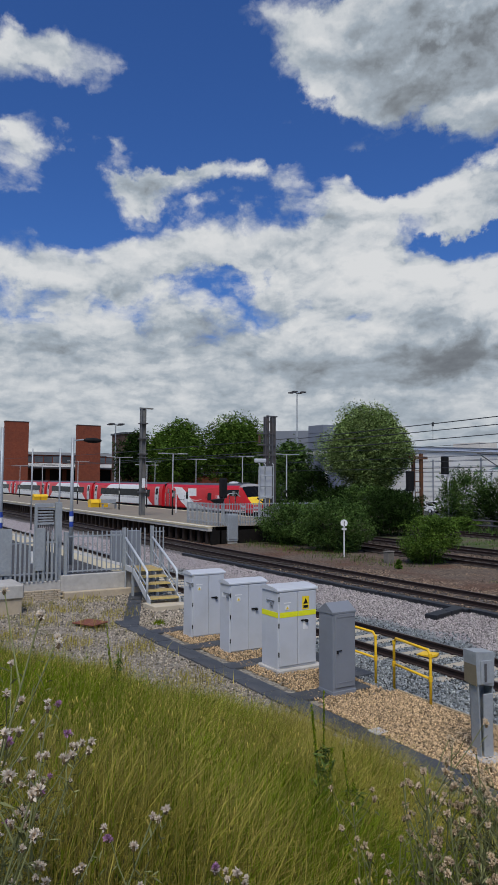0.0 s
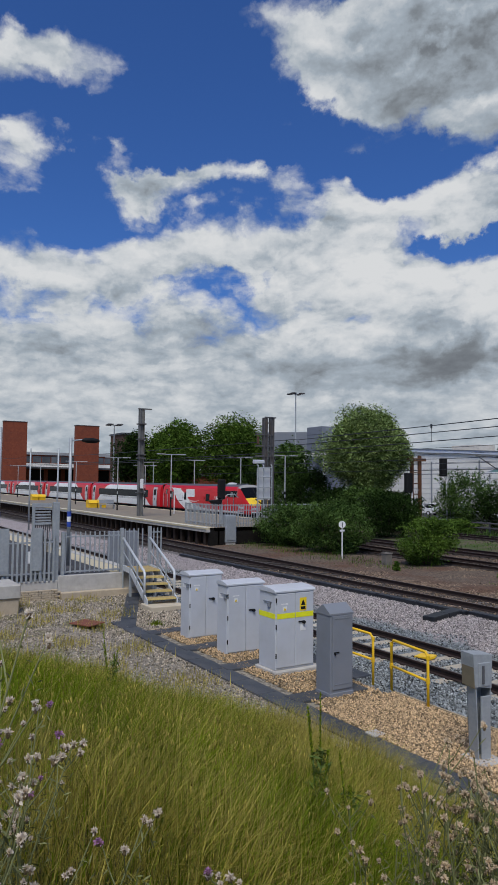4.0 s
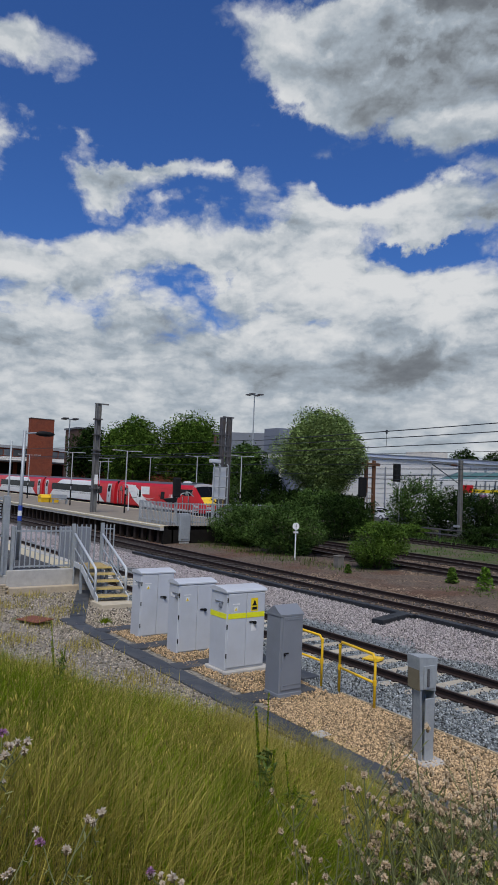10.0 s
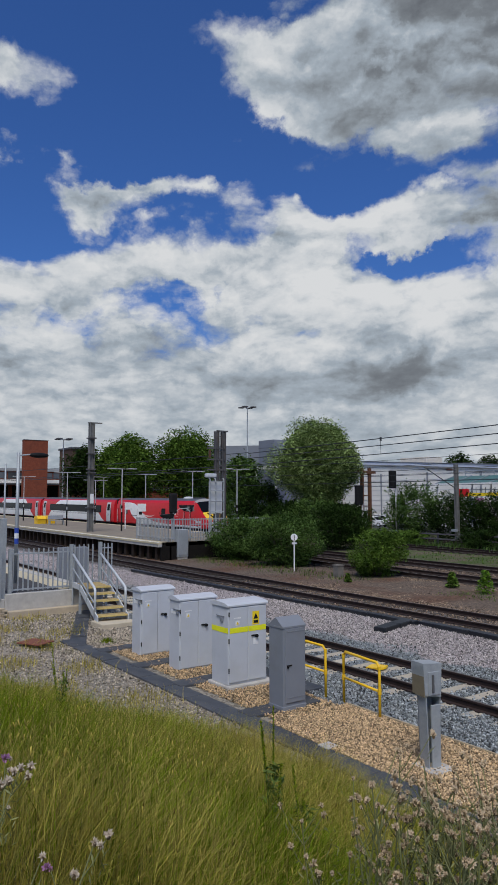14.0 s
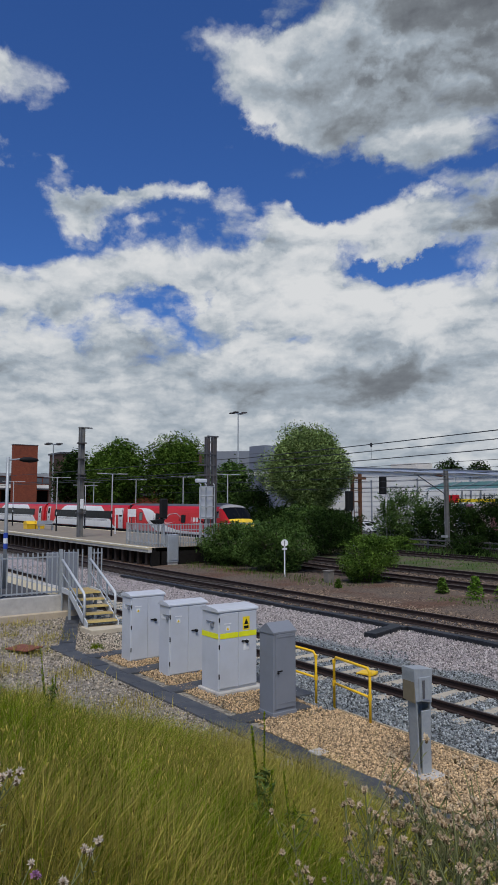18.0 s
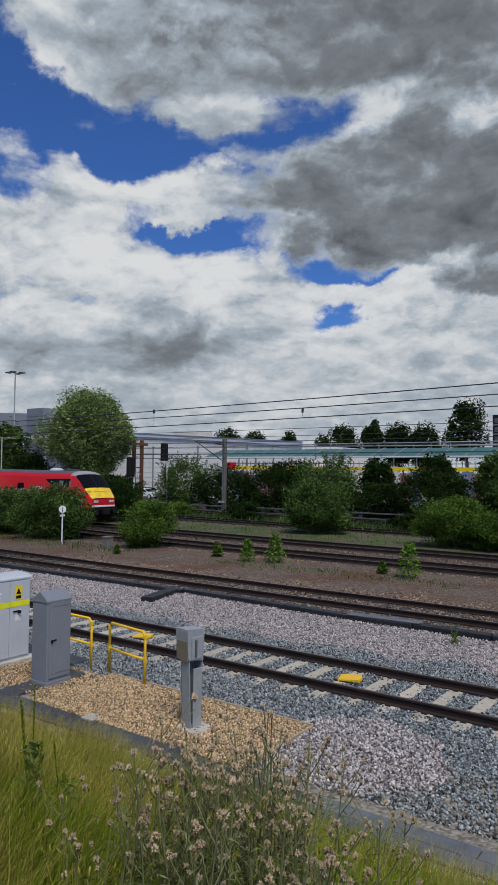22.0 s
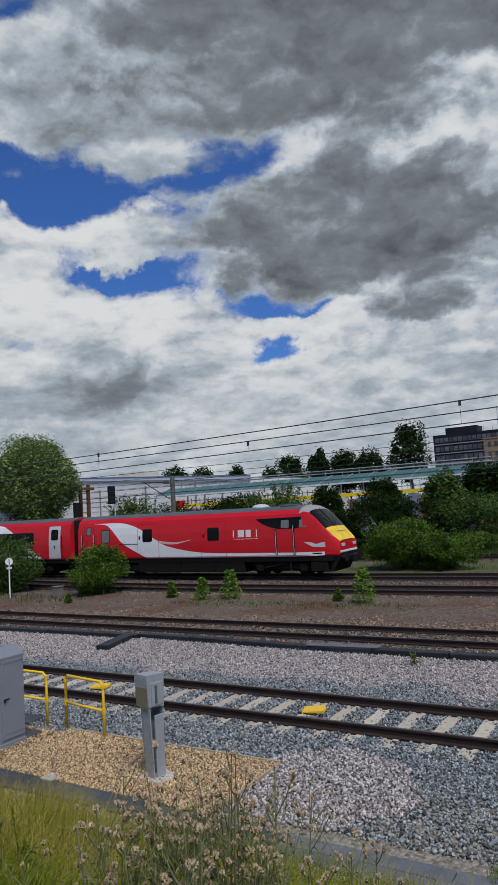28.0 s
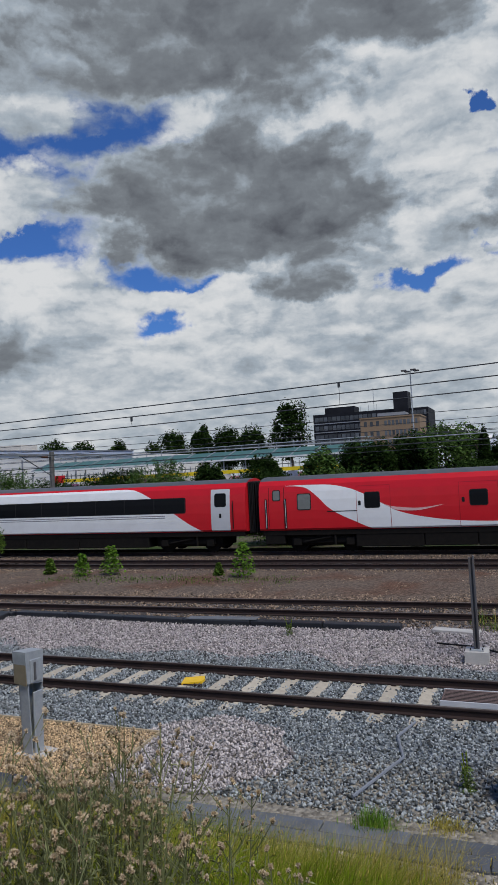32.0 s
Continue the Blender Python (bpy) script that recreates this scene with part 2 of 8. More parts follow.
GRASS_SOIL = material("meadow_soil", (0.09, 0.10, 0.03), 0.95, colour2=(0.14, 0.12, 0.045), scale=2.0, bump=0.6, bump_scale=30)
OLD_CONCRETE = material("lichened_old_concrete", (0.17, 0.155, 0.135), 0.9, colour2=(0.11, 0.10, 0.09), scale=5, bump=0.3)
BALLAST_GREY = material("blue_grey_ballast", (0.10, 0.115, 0.12), 0.9, colour2=(0.24, 0.25, 0.25), scale=9, bump=1.0, bump_scale=14)
BALLAST_PINK = material("pinkish_granite_ballast", (0.36, 0.31, 0.30), 0.9, colour2=(0.20, 0.17, 0.165), scale=9, bump=1.0, bump_scale=14)
BALLAST_OLD = material("rusty_old_ballast", (0.12, 0.085, 0.065), 0.95, colour2=(0.20, 0.15, 0.12), scale=7, bump=1.0, bump_scale=12, dirt=(0.11, 0.045, 0.025), dirt_scale=0.25)
RAIL_SIDE = material("rusty_rail_steel", (0.034, 0.02, 0.016), 0.85, colour2=(0.02, 0.013, 0.012), scale=5)
RAIL_TOP = material("polished_rail_head", (0.17, 0.14, 0.12), 0.45, 0.7, scale=3)
SLEEPER = material("pale_concrete_sleeper", (0.50, 0.44, 0.33), 0.85, colour2=(0.36, 0.31, 0.24), scale=6, bump=0.2, random_value=0.12)
SLEEPER_OLD = material("oily_timber_sleeper", (0.04, 0.033, 0.028), 0.9, colour2=(0.065, 0.053, 0.045), scale=5, bump=0.3, random_value=0.2)
GREY_CAB = material("pale_grey_painted_steel", (0.50, 0.52, 0.55), 0.45, colour2=(0.46, 0.48, 0.51), scale=2, dirt=(0.36, 0.36, 0.34), dirt_amount=0.35)
DARK_CAB = material("mid_grey_painted_steel", (0.20, 0.215, 0.24), 0.5, colour2=(0.18, 0.195, 0.22), scale=2, dirt=(0.14, 0.14, 0.13), dirt_amount=0.4)
YELLOW = material("yellow_powder_coat", (0.80, 0.50, 0.02), 0.45, colour2=(0.72, 0.43, 0.02), scale=8)
GALV = material("galvanised_steel", (0.38, 0.405, 0.42), 0.5, 0.3, colour2=(0.30, 0.325, 0.34), scale=12, dirt=(0.22, 0.22, 0.21), dirt_amount=0.4)
HANDRAIL = material("pale_galvanised_handrail", (0.58, 0.60, 0.60), 0.5, 0.15, colour2=(0.50, 0.52, 0.53), scale=8)
CONCRETE = material("weathered_concrete", (0.48, 0.46, 0.42), 0.9, colour2=(0.38, 0.36, 0.33), scale=4, bump=0.25, dirt=(0.24, 0.22, 0.19), dirt_amount=0.5)
RED = material("glossy_red_train_paint", (0.55, 0.014, 0.022), 0.32, colour2=(0.50, 0.012, 0.02), scale=1.5, spec=0.25, dirt=(0.36, 0.02, 0.02), dirt_amount=0.25)
WHITE = material("glossy_white_train_paint", (0.72, 0.73, 0.72), 0.3, colour2=(0.68, 0.69, 0.68), scale=1.5, dirt=(0.50, 0.49, 0.46), dirt_amount=0.3)
BRICK = material("red_brick", (0.24, 0.062, 0.03), 0.9, colour2=(0.15, 0.04, 0.022), scale=2.2, bump=0.2, dirt=(0.12, 0.04, 0.025), dirt_scale=0.3, dirt_amount=0.6)
LEAF = material("broad_leaf_green", (0.085, 0.14, 0.03), 0.6, colour2=(0.05, 0.09, 0.022), scale=1.2, random_value=0.35, island=True)
LEAF_DARK = material("dark_leaf_green", (0.04, 0.075, 0.02), 0.65, colour2=(0.025, 0.05, 0.015), scale=0.8, random_value=0.35, island=True)


def ground_material():
    """Line-side ground: strips of ballast and earth that run along the tracks, stone by stone."""
    m = bpy.data.materials.new("line_side_ground")
    m.use_nodes = True
    nt = m.node_tree
    b = nt.nodes["Principled BSDF"]
    b.inputs["Roughness"].default_value = 0.95
    b.inputs["Specular IOR Level"].default_value = 0.25
    link, add = nt.links.new, nt.nodes.new
    coord = add("ShaderNodeTexCoord")
    sep = add("ShaderNodeSeparateXYZ")
    link(coord.outputs["Object"], sep.inputs[0])

    def noise_(scale, detail=5):
        n = add("ShaderNodeTexNoise")
        n.inputs["Scale"].default_value, n.inputs["Detail"].default_value = scale, detail
        link(coord.outputs["Object"], n.inputs["Vector"])
        return n.outputs[0]

    def math_(op, a, c):
        n = add("ShaderNodeMath")
        n.operation = op
        for i, v in enumerate((a, c)):
            if isinstance(v, (int, float)):
                n.inputs[i].default_value = v
            else:
                link(v, n.inputs[i])
        return n.outputs[0]

    def mix(f, a, c):
        n = add("ShaderNodeMix")
        n.data_type = "RGBA"
        link(f, n.inputs[0])
        for i, v in ((6, a), (7, c)):
            if isinstance(v, tuple):
                n.inputs[i].default_value = (*v, 1)
            else:
                link(v, n.inputs[i])
        return n.outputs[2]

    def step(v, at, soft):
        n = add("ShaderNodeMapRange")
        n.interpolation_type = "SMOOTHSTEP"
        n.inputs[1].default_value, n.inputs[2].default_value = at - soft, at + soft
        link(v, n.inputs[0])
        return n.outputs[0]

    y = math_("ADD", sep.outputs[1], math_("MULTIPLY", math_("SUBTRACT", noise_(0.9, 6), 0.5), 1.3))
    vor = add("ShaderNodeTexVoronoi")
    vor.inputs["Scale"].default_value = 17
    link(coord.outputs["Object"], vor.inputs["Vector"])
    bw = add("ShaderNodeSeparateColor")
    link(vor.outputs["Color"], bw.inputs[0])
    tone = math_("ADD", math_("MULTIPLY", bw.outputs[0], 0.75), math_("MULTIPLY", noise_(60, 2), 0.35))
    patch = step(noise_(0.35, 6), 0.55, 0.12)

    def stone(dark, light):
        return mix(tone, dark, light)

    strips = [(None, stone((0.075, 0.062, 0.047), (0.34, 0.305, 0.24))),
              (9.5, stone((0.045, 0.055, 0.06), (0.26, 0.285, 0.29))),
              (14.1, stone((0.13, 0.11, 0.105), (0.47, 0.41, 0.395))),
              (17.4, stone((0.05, 0.045, 0.042), (0.19, 0.17, 0.16))),
              (20.8, mix(patch, stone((0.028, 0.021, 0.016), (0.20, 0.15, 0.11)), stone((0.032, 0.016, 0.010), (0.17, 0.09, 0.055)))),
              (26.6, stone((0.025, 0.018, 0.014), (0.14, 0.10, 0.075))),
              (35.2, mix(step(noise_(0.6, 6), 0.5, 0.1), stone((0.05, 0.045, 0.025), (0.16, 0.13, 0.085)), stone((0.03, 0.05, 0.012), (0.08, 0.12, 0.03)))),
              (62.0, stone((0.05, 0.05, 0.05), (0.075, 0.075, 0.075)))]
    col = strips[0][1]
    for at, c in strips[1:]:
        col = mix(step(y, at, 0.25), col, c)
    # shingle with weeds below the platform ramp
    left = math_("MULTIPLY", step(math_("MULTIPLY", sep.outputs[0], -1), 17.0, 0.8), math_("SUBTRACT", 1.0, step(y, 10.6, 0.3)))
    shingle = mix(step(noise_(1.1, 6), 0.56, 0.08), stone((0.075, 0.06, 0.045), (0.40, 0.35, 0.28)), stone((0.05, 0.055, 0.02), (0.20, 0.18, 0.085)))
    col = mix(left, col, shingle)
    meadow = mix(noise_(4, 4), (0.055, 0.06, 0.02), (0.12, 0.105, 0.045))
    col = mix(math_("SUBTRACT", 1.0, step(math_("ADD", sep.outputs[1], math_("MULTIPLY", math_("MAXIMUM", math_("SUBTRACT", -9.0, sep.outputs[0]), 0.0), 0.45)), 6.75, 0.25)), col, meadow)
    link(col, b.inputs["Base Color"])
    bp = add("ShaderNodeBump")
    bp.inputs["Strength"].default_value, bp.inputs["Distance"].default_value = 1.0, 0.03
    link(math_("SUBTRACT", 1.0, vor.outputs["Distance"]), bp.inputs["Height"])
    link(bp.outputs[0], b.inputs["Normal"])
    return m


GROUND = ground_material()
STONE_GREY = material("blue_grey_ballast_stone", (0.30, 0.315, 0.305), 0.85, colour2=(0.115, 0.127, 0.128), scale=20, random_value=0.9, island=True)
STONE_PINK = material("pinkish_granite_stone", (0.46, 0.415, 0.39), 0.9, colour2=(0.21, 0.185, 0.172), scale=20, random_value=0.7, island=True)
STONE_TAN = material("tan_flint_gravel", (0.50, 0.36, 0.20), 0.8, colour2=(0.31, 0.21, 0.115), scale=20, random_value=0.8, island=True)
STONE_PALE = material("pale_shingle_stone", (0.46, 0.40, 0.31), 0.85, colour2=(0.17, 0.135, 0.095), scale=20, random_value=0.8, island=True)
STONE_BROWN = material("rust_brown_ballast_stone", (0.32, 0.24, 0.165), 0.9, colour2=(0.08, 0.05, 0.032), scale=20, random_value=0.9, island=True)
TROUGH = material("dark_recycled_plastic_trough", (0.045, 0.05, 0.058), 0.6, colour2=(0.06, 0.065, 0.072), scale=3, dirt=(0.12, 0.11, 0.10), dirt_amount=0.45, random_value=0.15, bump=0.15)
DUCT = material("black_cable_duct", (0.010, 0.012, 0.016), 0.5, colour2=(0.016, 0.018, 0.022), scale=4, dirt=(0.05, 0.05, 0.05), dirt_amount=0.25, random_value=0.15)
SLATE = material("worn_grey_trough_lid", (0.13, 0.14, 0.15), 0.8, colour2=(0.075, 0.08, 0.088), scale=5, random_value=0.2, bump=0.2, dirt=(0.20, 0.18, 0.14))
BLACK = material("black_rubber", (0.007, 0.007, 0.008), 0.7, colour2=(0.016, 0.016, 0.016), spec=0.15)
UNDER = material("sooty_underframe", (0.008, 0.0075, 0.007), 0.9, colour2=(0.014, 0.012, 0.010), scale=4, spec=0.1)
ROOF_GREY = material("dark_grey_train_roof", (0.085, 0.092, 0.105), 0.55, colour2=(0.065, 0.07, 0.08), scale=1.5, dirt=(0.14, 0.135, 0.13), dirt_amount=0.3)
WINDOW = material("dark_tinted_train_glass", (0.007, 0.008, 0.010), 0.15, spec=0.07)
WINDOW_PALE = material("frosted_train_glass", (0.16, 0.17, 0.16), 0.25)
SILVER = material("silver_door_paint", (0.50, 0.51, 0.52), 0.35, colour2=(0.46, 0.47, 0.48), scale=2)
NOSE_YELLOW = material("warning_yellow_nose", (0.82, 0.55, 0.03), 0.4, colour2=(0.74, 0.48, 0.03), scale=3, dirt=(0.30, 0.22, 0.06), dirt_amount=0.5, dirt_scale=3)
GREY_STRIPE = material("mid_grey_stripe", (0.20, 0.19, 0.21), 0.4)
HI_VIS = material("yellow_reflective_tape", (0.78, 0.78, 0.02), 0.5, colour2=(0.70, 0.70, 0.02))
SIGN_WHITE = material("white_enamel_sign", (0.78, 0.78, 0.76), 0.5)
SIGN_YELLOW = material("yellow_warning_sign", (0.85, 0.62, 0.02), 0.5)
RUST = material("rusty_red_cover", (0.22, 0.075, 0.045), 0.9, colour2=(0.15, 0.06, 0.04), scale=6, bump=0.3)
TRESTLE = material("sooty_rust_trestle", (0.05, 0.032, 0.022), 0.9, colour2=(0.025, 0.018, 0.014), scale=3)
RUST_STEEL = material("rust_brown_steel", (0.17, 0.075, 0.035), 0.85, colour2=(0.10, 0.05, 0.03), scale=3, bump=0.2)
MAST_STEEL = material("weathered_mast_steel", (0.20, 0.20, 0.19), 0.65, 0.2, colour2=(0.14, 0.14, 0.135), scale=3, dirt=(0.12, 0.09, 0.07))
DARK_STEEL = material("weathered_grey_steel", (0.12, 0.12, 0.125), 0.7, 0.3, colour2=(0.085, 0.085, 0.09), scale=3, dirt=(0.14, 0.09, 0.06))
WALL_WHITE = material("white_profiled_cladding", (0.80, 0.78, 0.72), 0.6, colour2=(0.74, 0.72, 0.66), scale=0.4, dirt=(0.60, 0.57, 0.51), dirt_scale=0.2)
CLAD_GREY = material("blue_grey_cladding", (0.25, 0.265, 0.285), 0.5, colour2=(0.22, 0.235, 0.255), scale=0.3)
GREEN_ROOF = material("green_canopy_roof", (0.05, 0.14, 0.13), 0.45, colour2=(0.04, 0.11, 0.105), scale=0.6)
BRICK_TAN = material("tan_brick", (0.27, 0.19, 0.12), 0.9, colour2=(0.23, 0.16, 0.10), scale=2)
DARK_CLAD = material("black_glass_cladding", (0.010, 0.011, 0.014), 0.6, colour2=(0.02, 0.021, 0.026), scale=0.2, spec=0.1)
GLASS_FAR = material("grey_office_glass", (0.05, 0.058, 0.068), 0.3, colour2=(0.10, 0.11, 0.12), scale=0.3, random_value=0.5)
ASPHALT = material("dark_asphalt", (0.05, 0.05, 0.052), 0.95, colour2=(0.065, 0.065, 0.066), scale=3, bump=0.2, bump_scale=60, dirt=(0.09, 0.085, 0.08))
TACTILE = material("buff_platform_edge", (0.52, 0.45, 0.30), 0.85, colour2=(0.46, 0.40, 0.27), scale=5)
PLATFORM_TOP = material("sandy_platform_surface", (0.25, 0.21, 0.155), 0.9, colour2=(0.20, 0.17, 0.13), scale=1.2, dirt=(0.18, 0.16, 0.13))
TREAD = material("yellow_grp_stair_tread", (0.42, 0.31, 0.13), 0.8, colour2=(0.30, 0.22, 0.10), scale=10, bump=0.3)
NOSING = material("worn_yellow_nosing", (0.60, 0.46, 0.16), 0.8, colour2=(0.45, 0.34, 0.13), scale=12)
BLUE_BAND = material("blue_post_band", (0.03, 0.07, 0.35), 0.5)
BARK = material("grey_brown_bark", (0.10, 0.08, 0.06), 0.95, colour2=(0.065, 0.05, 0.04), scale=5, bump=0.5)
WIRE = material("weathered_copper_wire", (0.04, 0.045, 0.05), 0.6)
INSULATOR = material("brown_glazed_insulator", (0.10, 0.05, 0.03), 0.3)


def leafy(name, colour, colour2, spread, through=0.35, rough=0.75):
    """Thin leaves: part of the light comes through them."""
    m = material(name, colour, rough, colour2=colour2, scale=1.2, random_value=spread, island=True, spec=0.06)
    nt = m.node_tree
    b = nt.nodes["Principled BSDF"]
    tr = nt.nodes.new("ShaderNodeBsdfTranslucent")
    mx = nt.nodes.new("ShaderNodeMixShader")
    mx.inputs[0].default_value = through
    nt.links.new(b.inputs["Base Color"].links[0].from_socket, tr.inputs[0])
    nt.links.new(b.outputs[0], mx.inputs[1])
    nt.links.new(tr.outputs[0], mx.inputs[2])
    nt.links.new(mx.outputs[0], nt.nodes["Material Output"].inputs[0])
    return m


LEAF = leafy("broad_leaf_green", (0.135, 0.225, 0.035), (0.034, 0.07, 0.011), 0.8)
LEAF_SILVER = leafy("silvery_whitebeam_leaf", (0.30, 0.39, 0.14), (0.07, 0.12, 0.028), 0.8)
LEAF_DARK = leafy("dark_leaf_green", (0.034, 0.066, 0.013), (0.009, 0.02, 0.004), 0.75)
LEAF_BRIGHT = leafy("fresh_sapling_leaf", (0.14, 0.26, 0.03), (0.09, 0.18, 0.02), 0.35)
LEAF_BUSH = leafy("buddleia_leaf_green", (0.125, 0.21, 0.05), (0.022, 0.048, 0.011), 0.85)
GRASS_GREEN = leafy("meadow_grass_green", (0.29, 0.37, 0.022), (0.12, 0.18, 0.010), 0.7, 0.5, 0.8)
GRASS_DRY = leafy("ripening_grass_straw", (0.60, 0.49, 0.14), (0.36, 0.31, 0.055), 0.55, 0.5, 0.8)
STEM_GREEN = leafy("green_weed_stem", (0.12, 0.17, 0.04), (0.08, 0.12, 0.03), 0.3, 0.2)
STEM_DRY = leafy("dry_olive_stem", (0.24, 0.25, 0.11), (0.09, 0.10, 0.04), 0.5, 0.15)
FLUFF = leafy("buff_seed_fluff", (0.82, 0.74, 0.62), (0.60, 0.48, 0.36), 0.3, 0.4, 0.9)
HEAD_BROWN = leafy("tan_brown_seed_head", (0.78, 0.64, 0.45), (0.46, 0.34, 0.20), 0.4, 0.4, 0.9)
BUD = leafy("brown_scaly_cup", (0.20, 0.14, 0.08), (0.10, 0.08, 0.04), 0.4, 0.1, 0.9)
PURPLE = leafy("thistle_purple", (0.46, 0.24, 0.40), (0.32, 0.16, 0.28), 0.3, 0.3, 0.9)

# ---- mesh helpers ----
class Geo:
    """Vertices and faces of one mesh, put together from simple solids."""

    def __init__(self):
        self.v, self.f = [], []

    def add(self, verts, faces):
        n = len(self.v)
        self.v += [tuple(p) for p in verts]
        self.f += [tuple(i + n for i in f) for f in faces]
        return self

    def box(self, x0, x1, y0, y1, z0, z1, b=0.0):
        if b <= 0:
            p = [(x, y, z) for z in (z0, z1) for y in (y0, y1) for x in (x0, x1)]
            return self.add(p, [(0, 2, 3, 1), (4, 5, 7, 6), (0, 1, 5, 4), (2, 6, 7, 3), (0, 4, 6, 2), (1, 3, 7, 5)])
        ring = lambda z, i: [(x0 + i, y0 + b, z), (x0 + b, y0 + i, z), (x1 - b, y0 + i, z), (x1 - i, y0 + b, z),
                             (x1 - i, y1 - b, z), (x1 - b, y1 - i, z), (x0 + b, y1 - i, z), (x0 + i, y1 - b, z)]
        p = ring(z0, b * 0.7) + ring(z0 + b, 0) + ring(z1 - b, 0) + ring(z1, b * 0.7)
        f = [tuple(range(7, -1, -1)), tuple(range(24, 32))]
        for k in range(3):
            f += [(k * 8 + i, k * 8 + (i + 1) % 8, k * 8 + 8 + (i + 1) % 8, k * 8 + 8 + i) for i in range(8)]
        return self.add(p, f)

    def tube(self, path, r, n=8, r2=None, cap=True):
        path = [Vector(p) for p in path]
        r2 = r if r2 is None else r2
        start = len(self.v)
        last = None
        for i, p in enumerate(path):
            d = (path[min(i + 1, len(path) - 1)] - path[max(i - 1, 0)]).normalized()
            if last is None:
                a = d.orthogonal().normalized()
            else:
                a = (last - d * last.dot(d)).normalized()
            last = a
            c = d.cross(a)
            rr = r + (r2 - r) * i / max(1, len(path) - 1)
            self.v += [tuple(p + (a * math.cos(2 * math.pi * k / n) + c * math.sin(2 * math.pi * k / n)) * rr) for k in range(n)]
        for i in range(len(path) - 1):
            o = start + i * n
            self.f += [(o + k, o + (k + 1) % n, o + n + (k + 1) % n, o + n + k) for k in range(n)]
        if cap:
            self.f += [tuple(start + k for k in range(n - 1, -1, -1)), tuple(start + (len(path) - 1) * n + k for k in range(n))]
        return self

    def prism(self, outline, axis, a, b):
        """An outline of (u, v) pushed along an axis: x gives (y, z), y gives (x, z), z gives (x, y)."""
        put = {"x": lambda u, v, w: (w, u, v), "y": lambda u, v, w: (u, w, v), "z": lambda u, v, w: (u, v, w)}[axis]
        n = len(outline)
        p = [put(u, v, a) for u, v in outline] + [put(u, v, b) for u, v in outline]
        return self.add(p, [tuple(range(n - 1, -1, -1)), tuple(range(n, 2 * n))] + [(i, (i + 1) % n, n + (i + 1) % n, n + i) for i in range(n)])

    def ball(self, x, y, z, rx, ry, rz, n=10, m=6):
        p = [(x, y, z - rz)]
        for j in range(1, m):
            a = math.pi * j / m - math.pi / 2
            p += [(x + rx * math.cos(a) * math.cos(2 * math.pi * k / n), y + ry * math.cos(a) * math.sin(2 * math.pi * k / n), z + rz * math.sin(a)) for k in range(n)]
        p.append((x, y, z + rz))
        f = [(0, 1 + (k + 1) % n, 1 + k) for k in range(n)]
        for j in range(m - 2):
            o = 1 + j * n
            f += [(o + k, o + (k + 1) % n, o + n + (k + 1) % n, o + n + k) for k in range(n)]
        o = 1 + (m - 2) * n
        return self.add(p, f + [(o + k, o + (k + 1) % n, len(p) - 1) for k in range(n)])

    def turned(self, m):
        self.v = [tuple(m @ Vector(p)) for p in self.v]
        return self

    def mesh(self, name, mat, smooth=False):
        me = bpy.data.meshes.new(name)
        me.from_pydata(self.v, [], self.f)
        bm = bmesh.new()
        bm.from_mesh(me)
        bmesh.ops.recalc_face_normals(bm, faces=bm.faces)
        bm.to_mesh(me)
        bm.free()
        me.materials.append(mat)
        if smooth:
            me.shade_smooth()
        return me


def part(name, geo, mat, parent=None, label="", smooth=False, at=None):
    """One mesh object, under a thing or under a part."""
    me = geo.mesh(name, mat, smooth) if isinstance(geo, Geo) else geo
    if not isinstance(geo, Geo) and mat:
        me.materials.clear()
        me.materials.append(mat)
    ob = new(name, me)
    if parent:
        ob.parent = parent
    if at is not None:
        ob.matrix_basis = at
    if label:
        ob["label"] = label
    return ob


def thing(name, label, category, at=None, group="", kind=""):
    ob = new(name)
    ob.empty_display_size = 0.2
    if at is not None:
        ob.matrix_basis = at
    return tagged(ob, label, category, group, kind)


def raw_mesh(name, verts, faces, mat, smooth=False):
    """A mesh from arrays: verts (n, 3) and faces (m, k), all with k corners."""
    me = bpy.data.meshes.new(name)
    k = faces.shape[1]
    me.vertices.add(len(verts))
    me.vertices.foreach_set("co", np.ascontiguousarray(verts, np.float32).ravel())
    me.loops.add(faces.size)
    me.loops.foreach_set("vertex_index", np.ascontiguousarray(faces, np.int32).ravel())
    me.polygons.add(len(faces))
    me.polygons.foreach_set("loop_start", np.arange(0, faces.size, k, dtype=np.int32))
    me.update(calc_edges=True)
    me.materials.append(mat)
    if smooth:
        me.shade_smooth()
    return me


def turns(rng, n, tilt=3.2):
    """Random turns: any heading, and a lean of up to tilt radians."""
    a, b, c = rng.uniform(0, 6.283, n), rng.uniform(-tilt, tilt, n), rng.uniform(-tilt, tilt, n)
    o, i = np.zeros(n), np.ones(n)
    mat = lambda rows: np.array(rows).transpose(2, 0, 1)
    rz = mat([[np.cos(a), -np.sin(a), o], [np.sin(a), np.cos(a), o], [o, o, i]])
    rx = mat([[i, o, o], [o, np.cos(b), -np.sin(b)], [o, np.sin(b), np.cos(b)]])
    ry = mat([[np.cos(c), o, np.sin(c)], [o, i, o], [-np.sin(c), o, np.cos(c)]])
    return rz @ rx @ ry


